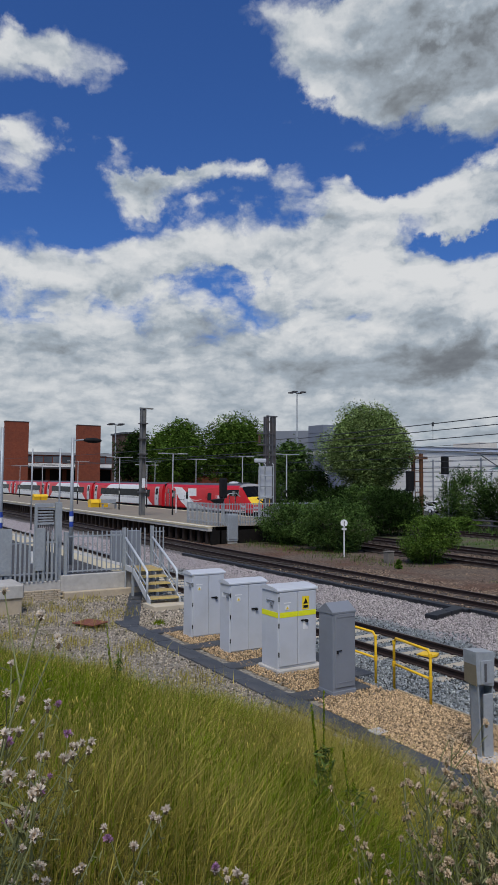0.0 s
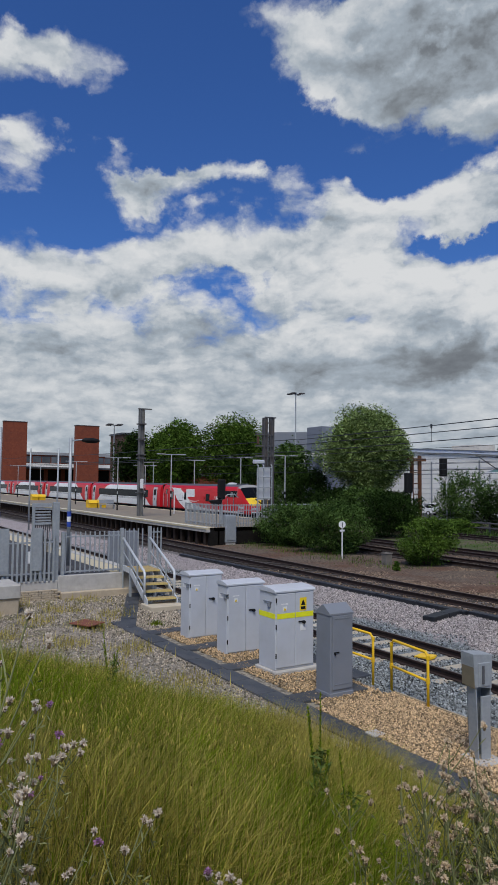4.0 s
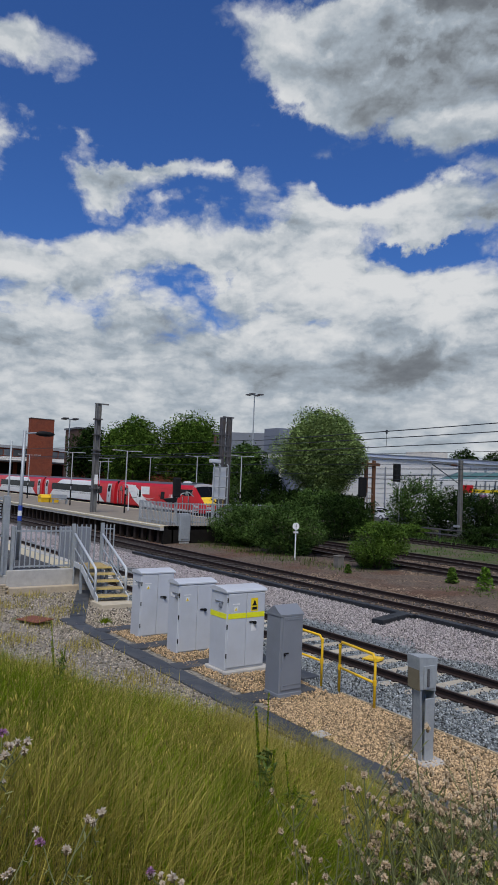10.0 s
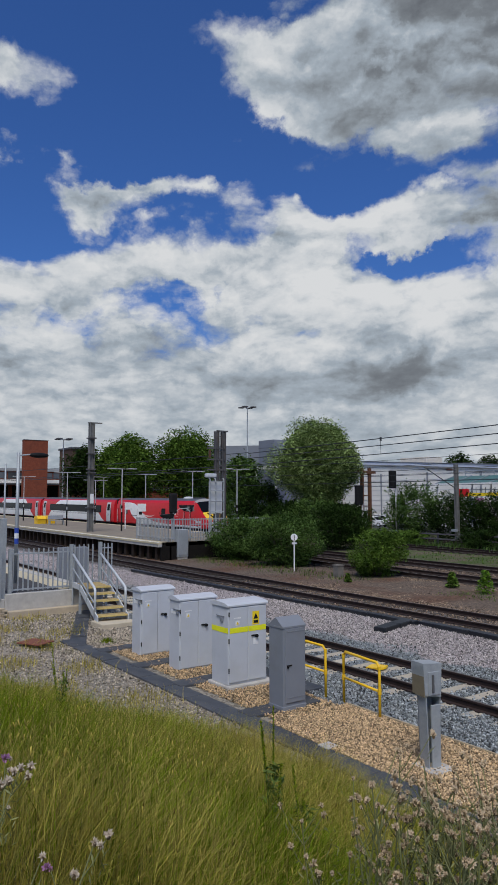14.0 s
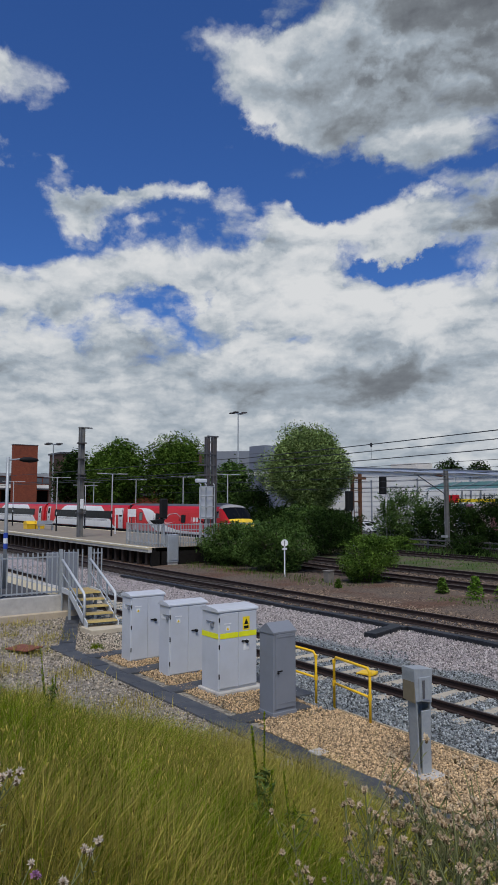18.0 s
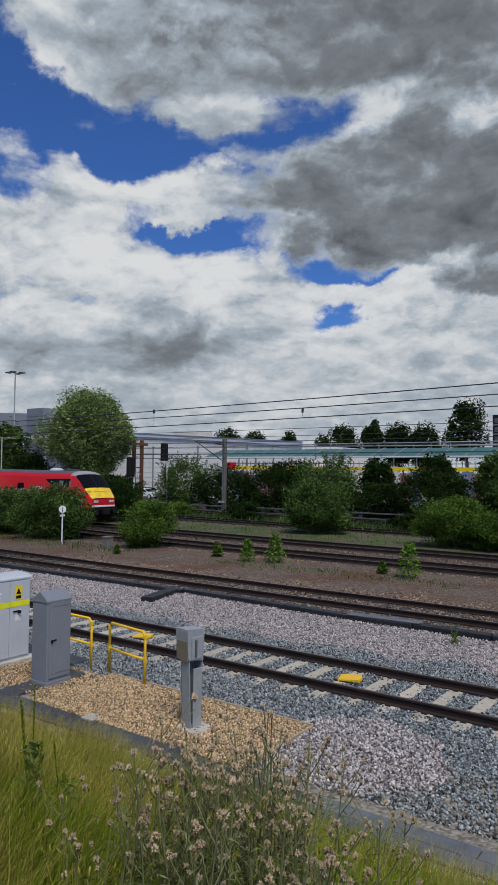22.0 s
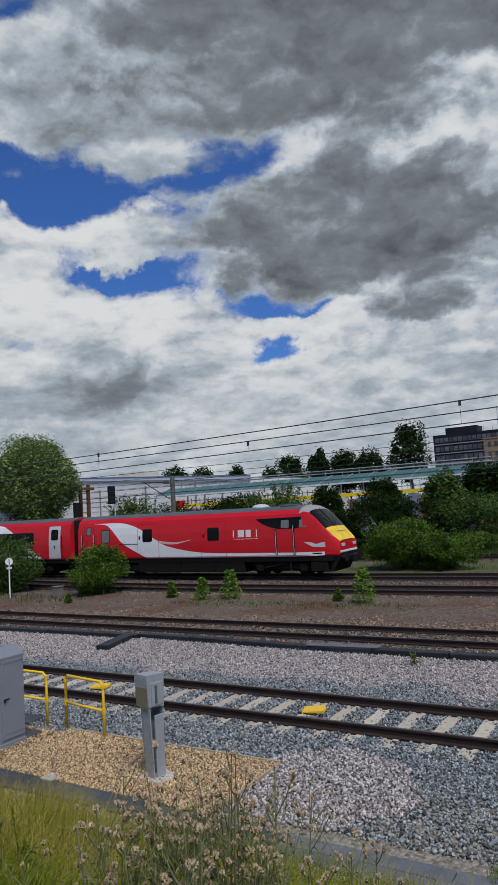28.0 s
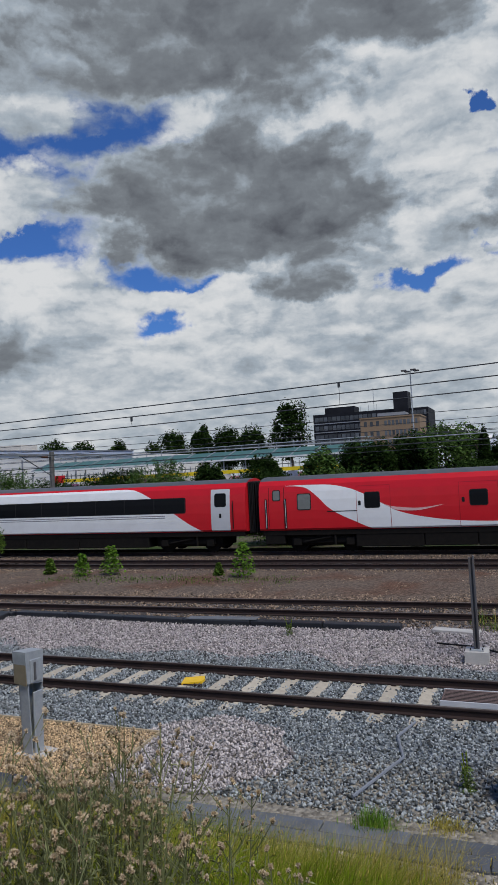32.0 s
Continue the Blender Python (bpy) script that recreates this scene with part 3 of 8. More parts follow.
def strewn(name, base, faces, places, turn, size, mat, smooth=False):
    """Many copies of one small solid in one mesh."""
    base = np.asarray(base, float)
    if base.ndim == 2:
        base = np.broadcast_to(base, (len(places), *base.shape))
    v = np.einsum("nij,nkj->nki", turn, base * size[:, None, :]) + places[:, None, :]
    k = base.shape[1]
    f = (np.asarray(faces)[None] + (np.arange(len(places)) * k)[:, None, None]).reshape(-1, np.asarray(faces).shape[1])
    return raw_mesh(name, v.reshape(-1, 3), f, mat, smooth)


CRUSHED = np.array([(-1, 0, 0.1), (1, 0.1, 0), (0, -1, 0), (0.1, 1, -0.1), (0, 0.1, -0.8), (-0.1, 0, 0.8)]) * 0.62
CRUSHED_F = [(0, 2, 5), (2, 1, 5), (1, 3, 5), (3, 0, 5), (2, 0, 4), (1, 2, 4), (3, 1, 4), (0, 3, 4)]
STONE = np.array([(-1, -1, -.8), (1, -.8, -1), (.8, 1, -.7), (-.9, .8, -1), (-.7, -.8, .8), (.9, -.7, .7), (.7, .8, 1), (-1, .9, .7)]) * 0.5
STONE_F = [(0, 3, 2, 1), (4, 5, 6, 7), (0, 1, 5, 4), (1, 2, 6, 5), (2, 3, 7, 6), (3, 0, 4, 7)]


def stones(name, places, rng, lo, hi, mat):
    n = len(places)
    base = CRUSHED[None] + rng.uniform(-0.24, 0.24, (n, 6, 3))
    size = rng.uniform(lo, hi, (n, 1)) * rng.uniform(0.6, 1.25, (n, 3))
    return strewn(name, base, CRUSHED_F, places, turns(rng, n), size, mat)


def bank_height(x, y):
    """The grassy bank: level where the camera stands, then down to the line side."""
    foot = 6.75 + 0.12 * np.sin(x * 0.7) - 0.45 * np.clip(-9.0 - x, 0, 12)
    t = np.clip((foot - y) / 5.6, 0, 1)
    fall = np.clip((-3.0 - x) / 8.0, 0, 1)
    z = 2.36 * (1 - 0.35 * fall * fall * (3 - 2 * fall)) * (t * 0.75 + 0.25 * t * t * (3 - 2 * t))
    return z + 0.05 * np.sin(x * 1.9 + y * 1.3) * np.clip(t * 4, 0, 1) + 0.04 * np.sin(x * 0.8 - y * 2.1) * np.clip(t * 4, 0, 1)


def rise(x):
    """The line climbs gently towards the station."""
    return max(0.0, -(x + 20.0)) * 0.005

# ---- ground, bank and tracks ----
def ground_sheet():
    xs = np.unique(np.concatenate([np.linspace(-1500, -60, 16), np.linspace(-60, 20, 161), np.linspace(20, 1500, 16)]))
    ys = np.unique(np.concatenate([np.linspace(-300, -10, 6), np.linspace(-10, 0, 11), np.linspace(0, 7.2, 37), np.linspace(7.2, 60, 40), np.linspace(60, 2500, 14)]))
    gx, gy = np.meshgrid(xs, ys)
    gz = np.where(gy < 7.2, bank_height(gx, gy), 0.0)
    lumps = 0.03 * np.sin(gx * 2.3 + gy) * np.sin(gy * 1.7 - gx * 0.6)
    gz = gz + np.where((gy > 21) & (gy < 26.5), 0.06 + lumps, 0) - np.where(gy > 7.2, 0.012, 0)
    w = len(xs)
    i = np.arange(len(xs) * len(ys)).reshape(len(ys), w)
    f = np.stack([i[:-1, :-1], i[:-1, 1:], i[1:, 1:], i[1:, :-1]], -1).reshape(-1, 4)
    ob = new("ground", raw_mesh("ground", np.stack([gx, gy, gz], -1).reshape(-1, 3), f, GROUND, True))
    return tagged(ob, "line-side ground of ballast, earth and a grassy bank", "ground", kind="structure")


ground_sheet()

RAIL_PROFILE = [(-0.07, 0), (0.07, 0), (0.07, 0.012), (0.012, 0.03), (0.012, 0.112), (0.035, 0.122), (0.036, 0.148), (0.028, 0.156), (-0.028, 0.156), (-0.036, 0.148), (-0.035, 0.122), (-0.012, 0.112), (-0.012, 0.03), (-0.07, 0.012)]


def track(name, label, y, x0, x1, sleeper, near, lift=0.015, bend=None):
    """Two rails on sleepers; bend moves the track sideways along its length."""
    t = thing(name, label, "railway track", kind="structure")
    shift = bend or (lambda x: 0.0)
    for side in (-0.752, 0.752):
        g, head = Geo(), Geo()
        cuts = [x0, -20.0, x1] if not bend else [x0 + (x1 - x0) * k / 48 for k in range(49)]
        for a, b in zip(cuts, cuts[1:]):
            for geo, prof in ((g, RAIL_PROFILE), (head, [(-0.026, 0.1555), (0.026, 0.1555), (0.026, 0.1585), (-0.026, 0.1585)])):
                p = [(a, y + side + shift(a) + u, v + lift + rise(a)) for u, v in prof] + [(b, y + side + shift(b) + u, v + lift + rise(b)) for u, v in prof]
                m = len(prof)
                geo.add(p, [tuple(range(m - 1, -1, -1)), tuple(range(m, 2 * m))] + [(i, (i + 1) % m, m + (i + 1) % m, m + i) for i in range(m)])
        r = part("rail", g, RAIL_SIDE, t, "rusty flat-bottomed steel rail")
        part("rail_head", head, RAIL_TOP, r, "shiny worn rail head")
    pitch = 0.65
    shape = Geo().box(-0.13, 0.13, -1.22, 1.22, -0.12, 0.0, 0.02).mesh("sleeper", sleeper)
    rest = Geo()
    count = 0
    x = x0 + 0.3
    while x < x1:
        z = lift - 0.004 + rise(x)
        if near[0] < x < near[1] and count < 300:
            part("sleeper", shape, None, t, at=pose(x, y + shift(x), z, 0, 0, random.uniform(-0.6, 0.6)))
            count += 1
        elif x > -110:
            rest.box(x - 0.13, x + 0.13, y + shift(x) - 1.22, y + shift(x) + 1.22, z - 0.12, z)
        x += pitch
    if rest.v:
        tagged(part("sleepers_far", rest, sleeper, t), kind="stuff")
    if near[1] > near[0]:
        clip = Geo()
        for s in (-0.752, 0.752):
            clip.box(-0.05, 0.05, s - 0.13, s - 0.072, 0.0, 0.03, 0.008).box(-0.05, 0.05, s + 0.072, s + 0.13, 0.0, 0.03, 0.008)
        clip = clip.mesh("rail_clip", RAIL_SIDE)
        x = x0 + 0.3
        while x < x1:
            if near[0] + 20 < x < near[1] - 4:
                part("rail_clip", clip, None, t, at=pose(x, y + shift(x), lift - 0.002))
            x += pitch
    return t


track("track_near", "single rusty track on pale concrete sleepers beside grey ballast", 12.13, -160, 120, SLEEPER, (-45, 12))
track("track_middle", "rusty track on dark timber sleepers beside a cable duct", 19.25, -160, 120, SLEEPER_OLD, (-30, 10))
track("track_loop", "rusty track on timber sleepers in brown ballast", 28.45, -58, 120, SLEEPER_OLD, (-25, 12), bend=lambda x: 4.6 * min(1, max(0, -(x + 22) / 34)) ** 2)
track("track_main", "running line on which the red train moves", 33.04, -190, 120, SLEEPER_OLD, (-25, 12))
track("track_far", "far rusty track half hidden by weeds", 43.2, -130, 120, SLEEPER_OLD, (0, 0))
track("track_siding", "far siding behind the bushes", 50.0, -46, 120, SLEEPER_OLD, (0, 0))


def strewn_stones():
    rng = np.random.default_rng(4)

    def field(n, x0, x1, y0, y1, keep=None, z=0.0):
        p = np.stack([rng.uniform(x0, x1, n), rng.uniform(y0, y1, n), rng.uniform(-0.012, 0.02, n) + z], 1)
        return p[keep(p[:, 0], p[:, 1])] if keep else p

    wob = lambda x, y: 0.35 * np.sin(x * 0.9 + 1) + 0.25 * np.sin(x * 2.3) + 0.2 * np.sin(y * 3 + x)
    pink_patch = lambda x, y: ((x + 4.55) / 1.35) ** 2 + ((y - 9.2) / 1.35) ** 2 + 0.25 * np.sin(5 * x) * np.sin(4 * y) < 1
    in_gravel = lambda x, y: (x < -5.45) & (x > -17) & (y < 9.62) & (y > 7.6)
    off_tracks = lambda x, y: ~((np.abs(np.abs(y - 12.13) - 0.75) < 0.09))
    sleeper_bare = lambda x, y: ~((np.abs(((x + 159.7) / 0.65 + 0.5) % 1 - 0.5) < 0.17) & (np.abs(y - 12.13) < 0.98 + 0.06 * np.sin(x * 9)) & (rng.uniform(0, 1, len(x)) > 0.10))
    grey = lambda x, y: (y < 14.25 + wob(x, y)) & ~pink_patch(x, y) & ~in_gravel(x, y) & off_tracks(x, y) & sleeper_bare(x, y) & (y > 7.95)
    p = np.concatenate([field(80000, -12, 4.5, 7.9, 15.2, grey), field(20000, -30, -12, 9.6, 15.2, grey)])
    tagged(new("ballast_grey", stones("ballast_grey", p, rng, 0.024, 0.055, STONE_GREY)), "blue-grey crushed stone ballast round the near track", "ballast", kind="stuff")
    pink = lambda x, y: (y > 14.25 + wob(x, y)) & (y < 17.5)
    p = np.concatenate([field(48000, -22, 6, 13.5, 17.6, pink), field(7000, -45, -22, 13.5, 17.6, pink), field(9000, -6.1, -3, 7.9, 10.6, pink_patch, 0.01)])
    tagged(new("ballast_pink", stones("ballast_pink", p, rng, 0.026, 0.06, STONE_PINK)), "pinkish crushed granite ballast between the tracks", "ballast", kind="stuff")
    p = np.concatenate([field(42000, -26, 6, 20.7, 27.2), field(3500, -28, 6, 29.6, 31.8), field(4000, -28, 6, 17.4, 18.3), field(6000, -28, 6, 18.6, 19.9), field(3000, -28, 6, 20.1, 20.8)])
    tagged(new("ballast_brown", stones("ballast_brown", p, rng, 0.03, 0.075, STONE_BROWN)), "old rust-brown ballast and earth between the tracks", "ballast", kind="stuff")
    edge = lambda x, y: y > 6.55 + 0.25 * np.sin(x * 1.7) + 0.15 * np.sin(x * 4.1)
    p = np.concatenate([field(2400, -18.5, 5, 6.5, 7.3, edge, 0.0), field(24000, -26, -10.5, 2.0, 9.6, lambda x, y: (y > 6.6 + 0.45 * (x + 9)) & ((x < -17.2) | (y < 7.2)), 0.0), field(7000, -20.5, -16.8, 7.9, 11.2)])
    ok = p[:, 2] * 0 + bank_height(p[:, 0], p[:, 1])
    p[:, 2] += np.where(p[:, 1] < 7.2, ok, 0)
    tagged(new("shingle", stones("shingle", p, rng, 0.02, 0.06, STONE_PALE)), "pale loose shingle along the edge of the bank", "shingle", kind="stuff")
    # the tan gravel beds round the cabinets
    tan = lambda x, y: (x > -17.6) & (x < -5.5) & (y < 9.58)
    p = field(30000, -10.0, -5.5, 7.72, 9.58, tan, 0.035)
    q = field(15000, -17.6, -10.0, 7.95, 9.5, tan, 0.02)
    tagged(new("gravel_bed", stones("gravel_bed", np.concatenate([p, q]), rng, 0.018, 0.042, STONE_TAN)), "tan flint gravel bed round the equipment cabinets", "gravel", kind="stuff")


strewn_stones()
part("gravel_base", Geo().box(-9.98, -5.52, 7.74, 9.56, -0.05, 0.03), material("tan_gravel_base", (0.36, 0.25, 0.14), 0.95, colour2=(0.20, 0.13, 0.07), scale=25), None)
tagged(bpy.data.objects["gravel_base"], "packed tan gravel under the loose stones", "gravel", kind="structure")
edging = thing("gravel_edging", "thin weathered timber board edging the gravel bed", "edging", kind="structure")
part("board", Geo().box(-10.0, -5.5, 9.58, 9.615, -0.05, 0.075, 0.006), material("weathered_timber", (0.40, 0.32, 0.20), 0.85, colour2=(0.30, 0.24, 0.15), scale=8), edging)
part("board", Geo().box(-5.5, -5.47, 8.1, 9.58, -0.05, 0.07, 0.006), bpy.data.materials["weathered_timber"], edging)

# ---- troughs and ducts ----
trough = thing("cable_trough", "dark cable trough with flat lids along the foot of the bank", "cable trough", kind="structure")
lid = Geo().box(-0.485, 0.485, -0.23, 0.23, -0.06, 0.035, 0.012).mesh("trough_lid", TROUGH)
lid_worn = Geo().box(-0.485, 0.485, -0.128, 0.128, -0.06, 0.03, 0.01).mesh("trough_lid", SLATE)
x = -18.6
while x < 6:
    if x < -4.6:
        part("trough_lid", lid, None, trough, at=pose(x, 7.5 + (0 if x < -6 else -0.1), random.uniform(0, 0.012), 0, random.uniform(-0.6, 0.6), random.uniform(-0.7, 0.7)))
    else:
        for row in (-0.13, 0.13):
            part("trough_lid", lid_worn, None, trough, at=pose(x + row * 0.6, 7.4 + row, random.uniform(0, 0.014), random.uniform(-0.8, 0.8), random.uniform(-0.6, 0.6), random.uniform(-0.7, 0.7)))
    x += 0.985
for k in range(8):
    part("trough_lid", lid, None, trough, at=pose(-18.9 - 0.75 * k, 7.75 + 0.33 * k, 0.006, 0, 0, 156))
for cx in (-17.35, -15.3, -13.3, -10.75):
    for k in range(2 if cx < -10.7 else 3):
        part("trough_lid", lid, None, trough, at=pose(cx + 0.1, 8.12 + 0.72 * k, 0.012 + 0.01 * k, 0, 0, 90))
for k in range(4):
    part("trough_lid", lid, None, trough, at=pose(-14.6 + 0.98 * k, 9.85, 0.006))
part("stone_flag", Geo().box(-8.62, -8.38, 7.66, 7.9, 0.02, 0.06, 0.01), CONCRETE, trough, "small pale stone flag")

duct = thing("cable_duct", "black cable duct in jointed lengths beside the middle track", "cable duct", kind="structure")
length = Geo().box(-0.985, 0.985, -0.15, 0.15, -0.02, 0.13, 0.02).mesh("duct_length", DUCT)
x = -34.0
while x < -2.2:
    off = 17.35 + 0.03 * math.sin(x) if x < -15.6 else 17.62 - 0.36 * min(1, (x + 15.6) / 6) + 0.02 * math.sin(x)
    part("duct_length", length, None, duct, at=pose(x, off, 0.0, 0, random.uniform(-0.6, 0.6), random.uniform(-1.0, 1.0) - (2.5 if -15.6 < x < -9 else 0)))
    x += 2.0
for px, py in ((-15.24, 16.95), (-14.98, 16.02)):
    part("duct_length", Geo().box(-0.48, 0.48, -0.2, 0.2, -0.02, 0.14, 0.02), DUCT, duct, at=pose(px, py, 0.004, 0, 0, 106))
part("duct_lid", Geo().box(-1.0, 1.0, -0.17, 0.17, 0.132, 0.165, 0.01), SLATE, duct, "pale blue-grey loose lid", at=pose(-7.85, 17.3, 0, 0, 0, 4))
part("duct_end", Geo().box(-0.55, 0.55, -0.16, 0.16, 0, 0.06, 0.01), CONCRETE, duct, "pale concrete ramp stone", at=pose(-1.7, 17.2, 0, 0, 2, -6))

# ---- the train ----
HALF = [(1.28, 1.06), (1.35, 1.15), (1.365, 1.6), (1.365, 2.0), (1.34, 2.5), (1.29, 2.9), (1.21, 3.24), (1.03, 3.46), (0.72, 3.58), (0.36, 3.64), (0.0, 3.66)]
LOOP = [(-y, z) for y, z in HALF] + [(y, z) for y, z in HALF[-2::-1]]
CARS = []


def half_width(z):
    for (y0, z0), (y1, z1) in zip(HALF, HALF[1:]):
        if z <= z1:
            return y0 + (y1 - y0) * max(0, z - z0) / (z1 - z0)
    return 0.0


def smooth_line(points, n=6):
    """A curve through the points."""
    p = [points[0], *points, points[-1]]
    out = []
    for i in range(1, len(p) - 2):
        for k in range(n):
            t = k / n
            out.append(tuple(0.5 * (2 * b + (c - a) * t + (2 * a - 5 * b + 4 * c - d) * t * t + (3 * b - a - 3 * c + d) * t ** 3)
                             for a, b, c, d in zip(p[i - 1], p[i], p[i + 1], p[i + 2])))
    return out + [points[-1]]


def side_patch(name, outline, mat, parent, proud=0.005, side=-1, label="", width=half_width):
    """A flat outline of (x, z) laid on the curved side of a car."""
    bm = bmesh.new()
    bm.faces.new([bm.verts.new((x, 0, z)) for x, z in outline])
    bmesh.ops.triangulate(bm, faces=bm.faces)
    for _, z in HALF[1:8]:
        bmesh.ops.bisect_plane(bm, geom=[*bm.verts, *bm.edges, *bm.faces], plane_co=(0, 0, z), plane_no=(0, 0, 1))
    for v in bm.verts:
        v.co.y = side * (width(v.co.z) + proud) if width is half_width else side * (width(v.co.x, v.co.z) + proud)
    bmesh.ops.recalc_face_normals(bm, faces=bm.faces)
    for f in bm.faces:
        if f.normal.y * side < 0:
            f.normal_flip()
    me = bpy.data.meshes.new(name)
    bm.to_mesh(me)
    bm.free()
    me.materials.append(mat)
    return part(name, me, None, parent, label)


def rounded(x0, x1, z0, z1, r=0.06):
    out = []
    for cx, cz, a in ((x1 - r, z1 - r, 0), (x0 + r, z1 - r, 90), (x0 + r, z0 + r, 180), (x1 - r, z0 + r, 270)):
        out += [(cx + r * math.cos(radians(a + k * 30)), cz + r * math.sin(radians(a + k * 30))) for k in range(4)]
    return out


def loft(stations, lo, hi, close=False):
    g = Geo()
    n = hi - lo + 1
    for x, pts in stations:
        g.v += [(x, y, z) for y, z in pts[lo:hi + 1]]
    for s in range(len(stations) - 1):
        o = s * n
        g.f += [(o + k, o + k + 1, o + n + k + 1, o + n + k) for k in range(n - 1)]
    return g


def bogie(parent, x):
    b = part("bogie", Geo().box(x - 1.6, x + 1.6, -1.12, -0.98, 0.42, 0.72, 0.03).box(x - 1.6, x + 1.6, 0.98, 1.12, 0.42, 0.72, 0.03).box(x - 0.3, x + 0.3, -1.0, 1.0, 0.45, 0.75, 0.03)
             .box(x - 1.9, x + 1.9, -0.9, 0.9, 0.3, 0.8, 0.04).box(x - 0.35, x + 0.35, -1.15, -0.95, 0.7, 0.98, 0.02).box(x - 0.35, x + 0.35, 0.95, 1.15, 0.7, 0.98, 0.02), UNDER, parent)
    for wx in (x - 1.3, x + 1.3):
        for s in (-0.75, 0.75):
            part("wheel", Geo().tube([(wx, s - 0.07, 0.46), (wx, s + 0.07, 0.46)], 0.46, 20), UNDER, b)
        for s in (-1.1, 1.1):
            part("axle_box", Geo().box(wx - 0.2, wx + 0.2, s - 0.1, s + 0.1, 0.32, 0.66, 0.03), UNDER, b)
    part("damper", Geo().tube([(x - 0.9, -1.17, 0.5), (x + 0.4, -1.17, 0.72)], 0.05, 8).tube([(x + 0.6, -1.2, 0.35), (x + 0.6, -1.2, 0.95)], 0.06, 8), UNDER, b)


def gangway(parent, x):
    g = Geo()
    for k in range(4):
        e = 0.03 * (k % 2)
        g.box(x + k * 0.08, x + k * 0.08 + 0.06, -1.0 + e, 1.0 - e, 0.95 + e, 3.5 - e, 0.02)
    part("gangway", g, BLACK, parent, "black rubber corridor bellows")


def underframe(parent, x0, x1, boxes):
    part("underframe", Geo().box(x0, x1, -1.18, 1.18, 0.86, 1.08, 0.02), UNDER, parent)
    part("sole_bar", Geo().box(x0, x1, -1.27, -1.2, 0.82, 1.075, 0.01).box(x0, x1, 1.2, 1.27, 0.82, 1.075, 0.01), UNDER, parent)
    for a, b, z in boxes:
        part("equipment_box", Geo().box(a, b, -1.25, 1.25, z, 0.9, 0.03), UNDER, parent)


def driving_car():
    car = thing("driving_van", "red and white driving van with a sloping yellow nose", "train car")
    # the sloping nose is lofted from narrowing sections
    top = [(15.85, 3.66), (16.15, 3.62), (16.45, 3.40), (16.75, 3.08), (17.05, 2.76), (17.30, 2.48), (17.48, 2.30), (17.68, 2.10), (17.84, 1.94), (17.95, 1.80)]
    narrow = [1.0, 0.995, 0.98, 0.965, 0.945, 0.92, 0.895, 0.86, 0.82, 0.77]
    plain = [(0.28, LOOP), (0.9, LOOP), (8.0, LOOP), (15.85, LOOP)]
    nose = []
    for (x, zt), w in zip(top, narrow):
        k = (zt - 1.06) / (3.66 - 1.06)
        f = min(1.0, max(0.0, (x - 15.85) / 0.8))
        sharp = [(1.28, 1.06), (1.35, 1.15), (1.365, 1.06 + 0.3 * (zt - 1.06)), (1.36, 1.06 + 0.55 * (zt - 1.06)), (1.34, 1.06 + 0.75 * (zt - 1.06)), (1.30, 1.06 + 0.9 * (zt - 1.06)),
                 (1.26, zt - 0.05), (1.16, zt - 0.005), (0.8, zt + 0.02), (0.4, zt + 0.03), (0.0, zt + 0.035)]
        half = [((y * (1 - f) + ys * f) * w, (1.06 + (z - 1.06) * k) * (1 - f) + zs * f) for (y, z), (ys, zs) in zip(HALF, sharp)]
        nose.append((x, [(-y, z) for y, z in half] + [(y, z) for y, z in half[-2::-1]]))
    m = len(LOOP) - 1
    left = loft(plain + nose[1:], 0, 6)
    for more in (loft(plain + nose[1:], m - 6, m), loft(plain, 6, 7), loft(plain, m - 7, m - 6)):
        left.add(more.v, more.f)
    left.add([(0.28, y, z) for y, z in LOOP], [tuple(range(len(LOOP)))])
    body = part("body", left, RED, car, "glossy red bodyside")
    part("roof", loft(plain, 7, m - 7), ROOF_GREY, car, "dark grey roof", True)
    part("cab_roof", loft(nose[:3], 6, m - 6), material("pale_grey_cab_roof", (0.33, 0.32, 0.31), 0.5, colour2=(0.25, 0.24, 0.23)), car, "cab roof in a paler grey", True)
    part("windscreen", loft(nose[2:6], 6, m - 6), WINDOW, car, "wide dark sloping windscreen", True)
    panel = part("nose_panel", loft(nose[5:], 6, m - 6), NOSE_YELLOW, car, "grimy warning yellow nose panel", True)
    for y in (-0.45, -0.2, 0.05, 0.3):
        part("fixing", Geo().box(17.56, 17.62, y, y + 0.1, 2.24, 2.27), GREY_STRIPE, panel)
    part("front_pillar", Geo().tube([(16.45, 0, 3.43), (17.32, 0, 2.51)], 0.035, 6).tube([(16.9, -0.5, 2.97), (17.25, -0.25, 2.6)], 0.012, 5).tube([(16.9, 0.5, 2.97), (17.25, 0.25, 2.6)], 0.012, 5), BLACK, car, "screen pillar with two wipers")
    w = narrow[-1]
    part("front_skirt", Geo().prism([(-1.02, 1.3), (1.02, 1.3), (0.98, 1.78), (-0.98, 1.78)], "x", 17.5, 17.97), RED, car, "red lower nose")
    part("valance", Geo().prism([(16.3, 0.28), (17.5, 0.28), (17.75, 0.7), (17.96, 1.0), (17.96, 1.2), (17.4, 1.05), (16.3, 1.05)], "y", -1.04, 1.04), UNDER, car, "black valance under the nose")
    part("bumper_strip", Geo().box(17.3, 17.98, -1.03, 1.03, 1.2, 1.34, 0.03), WHITE, car)
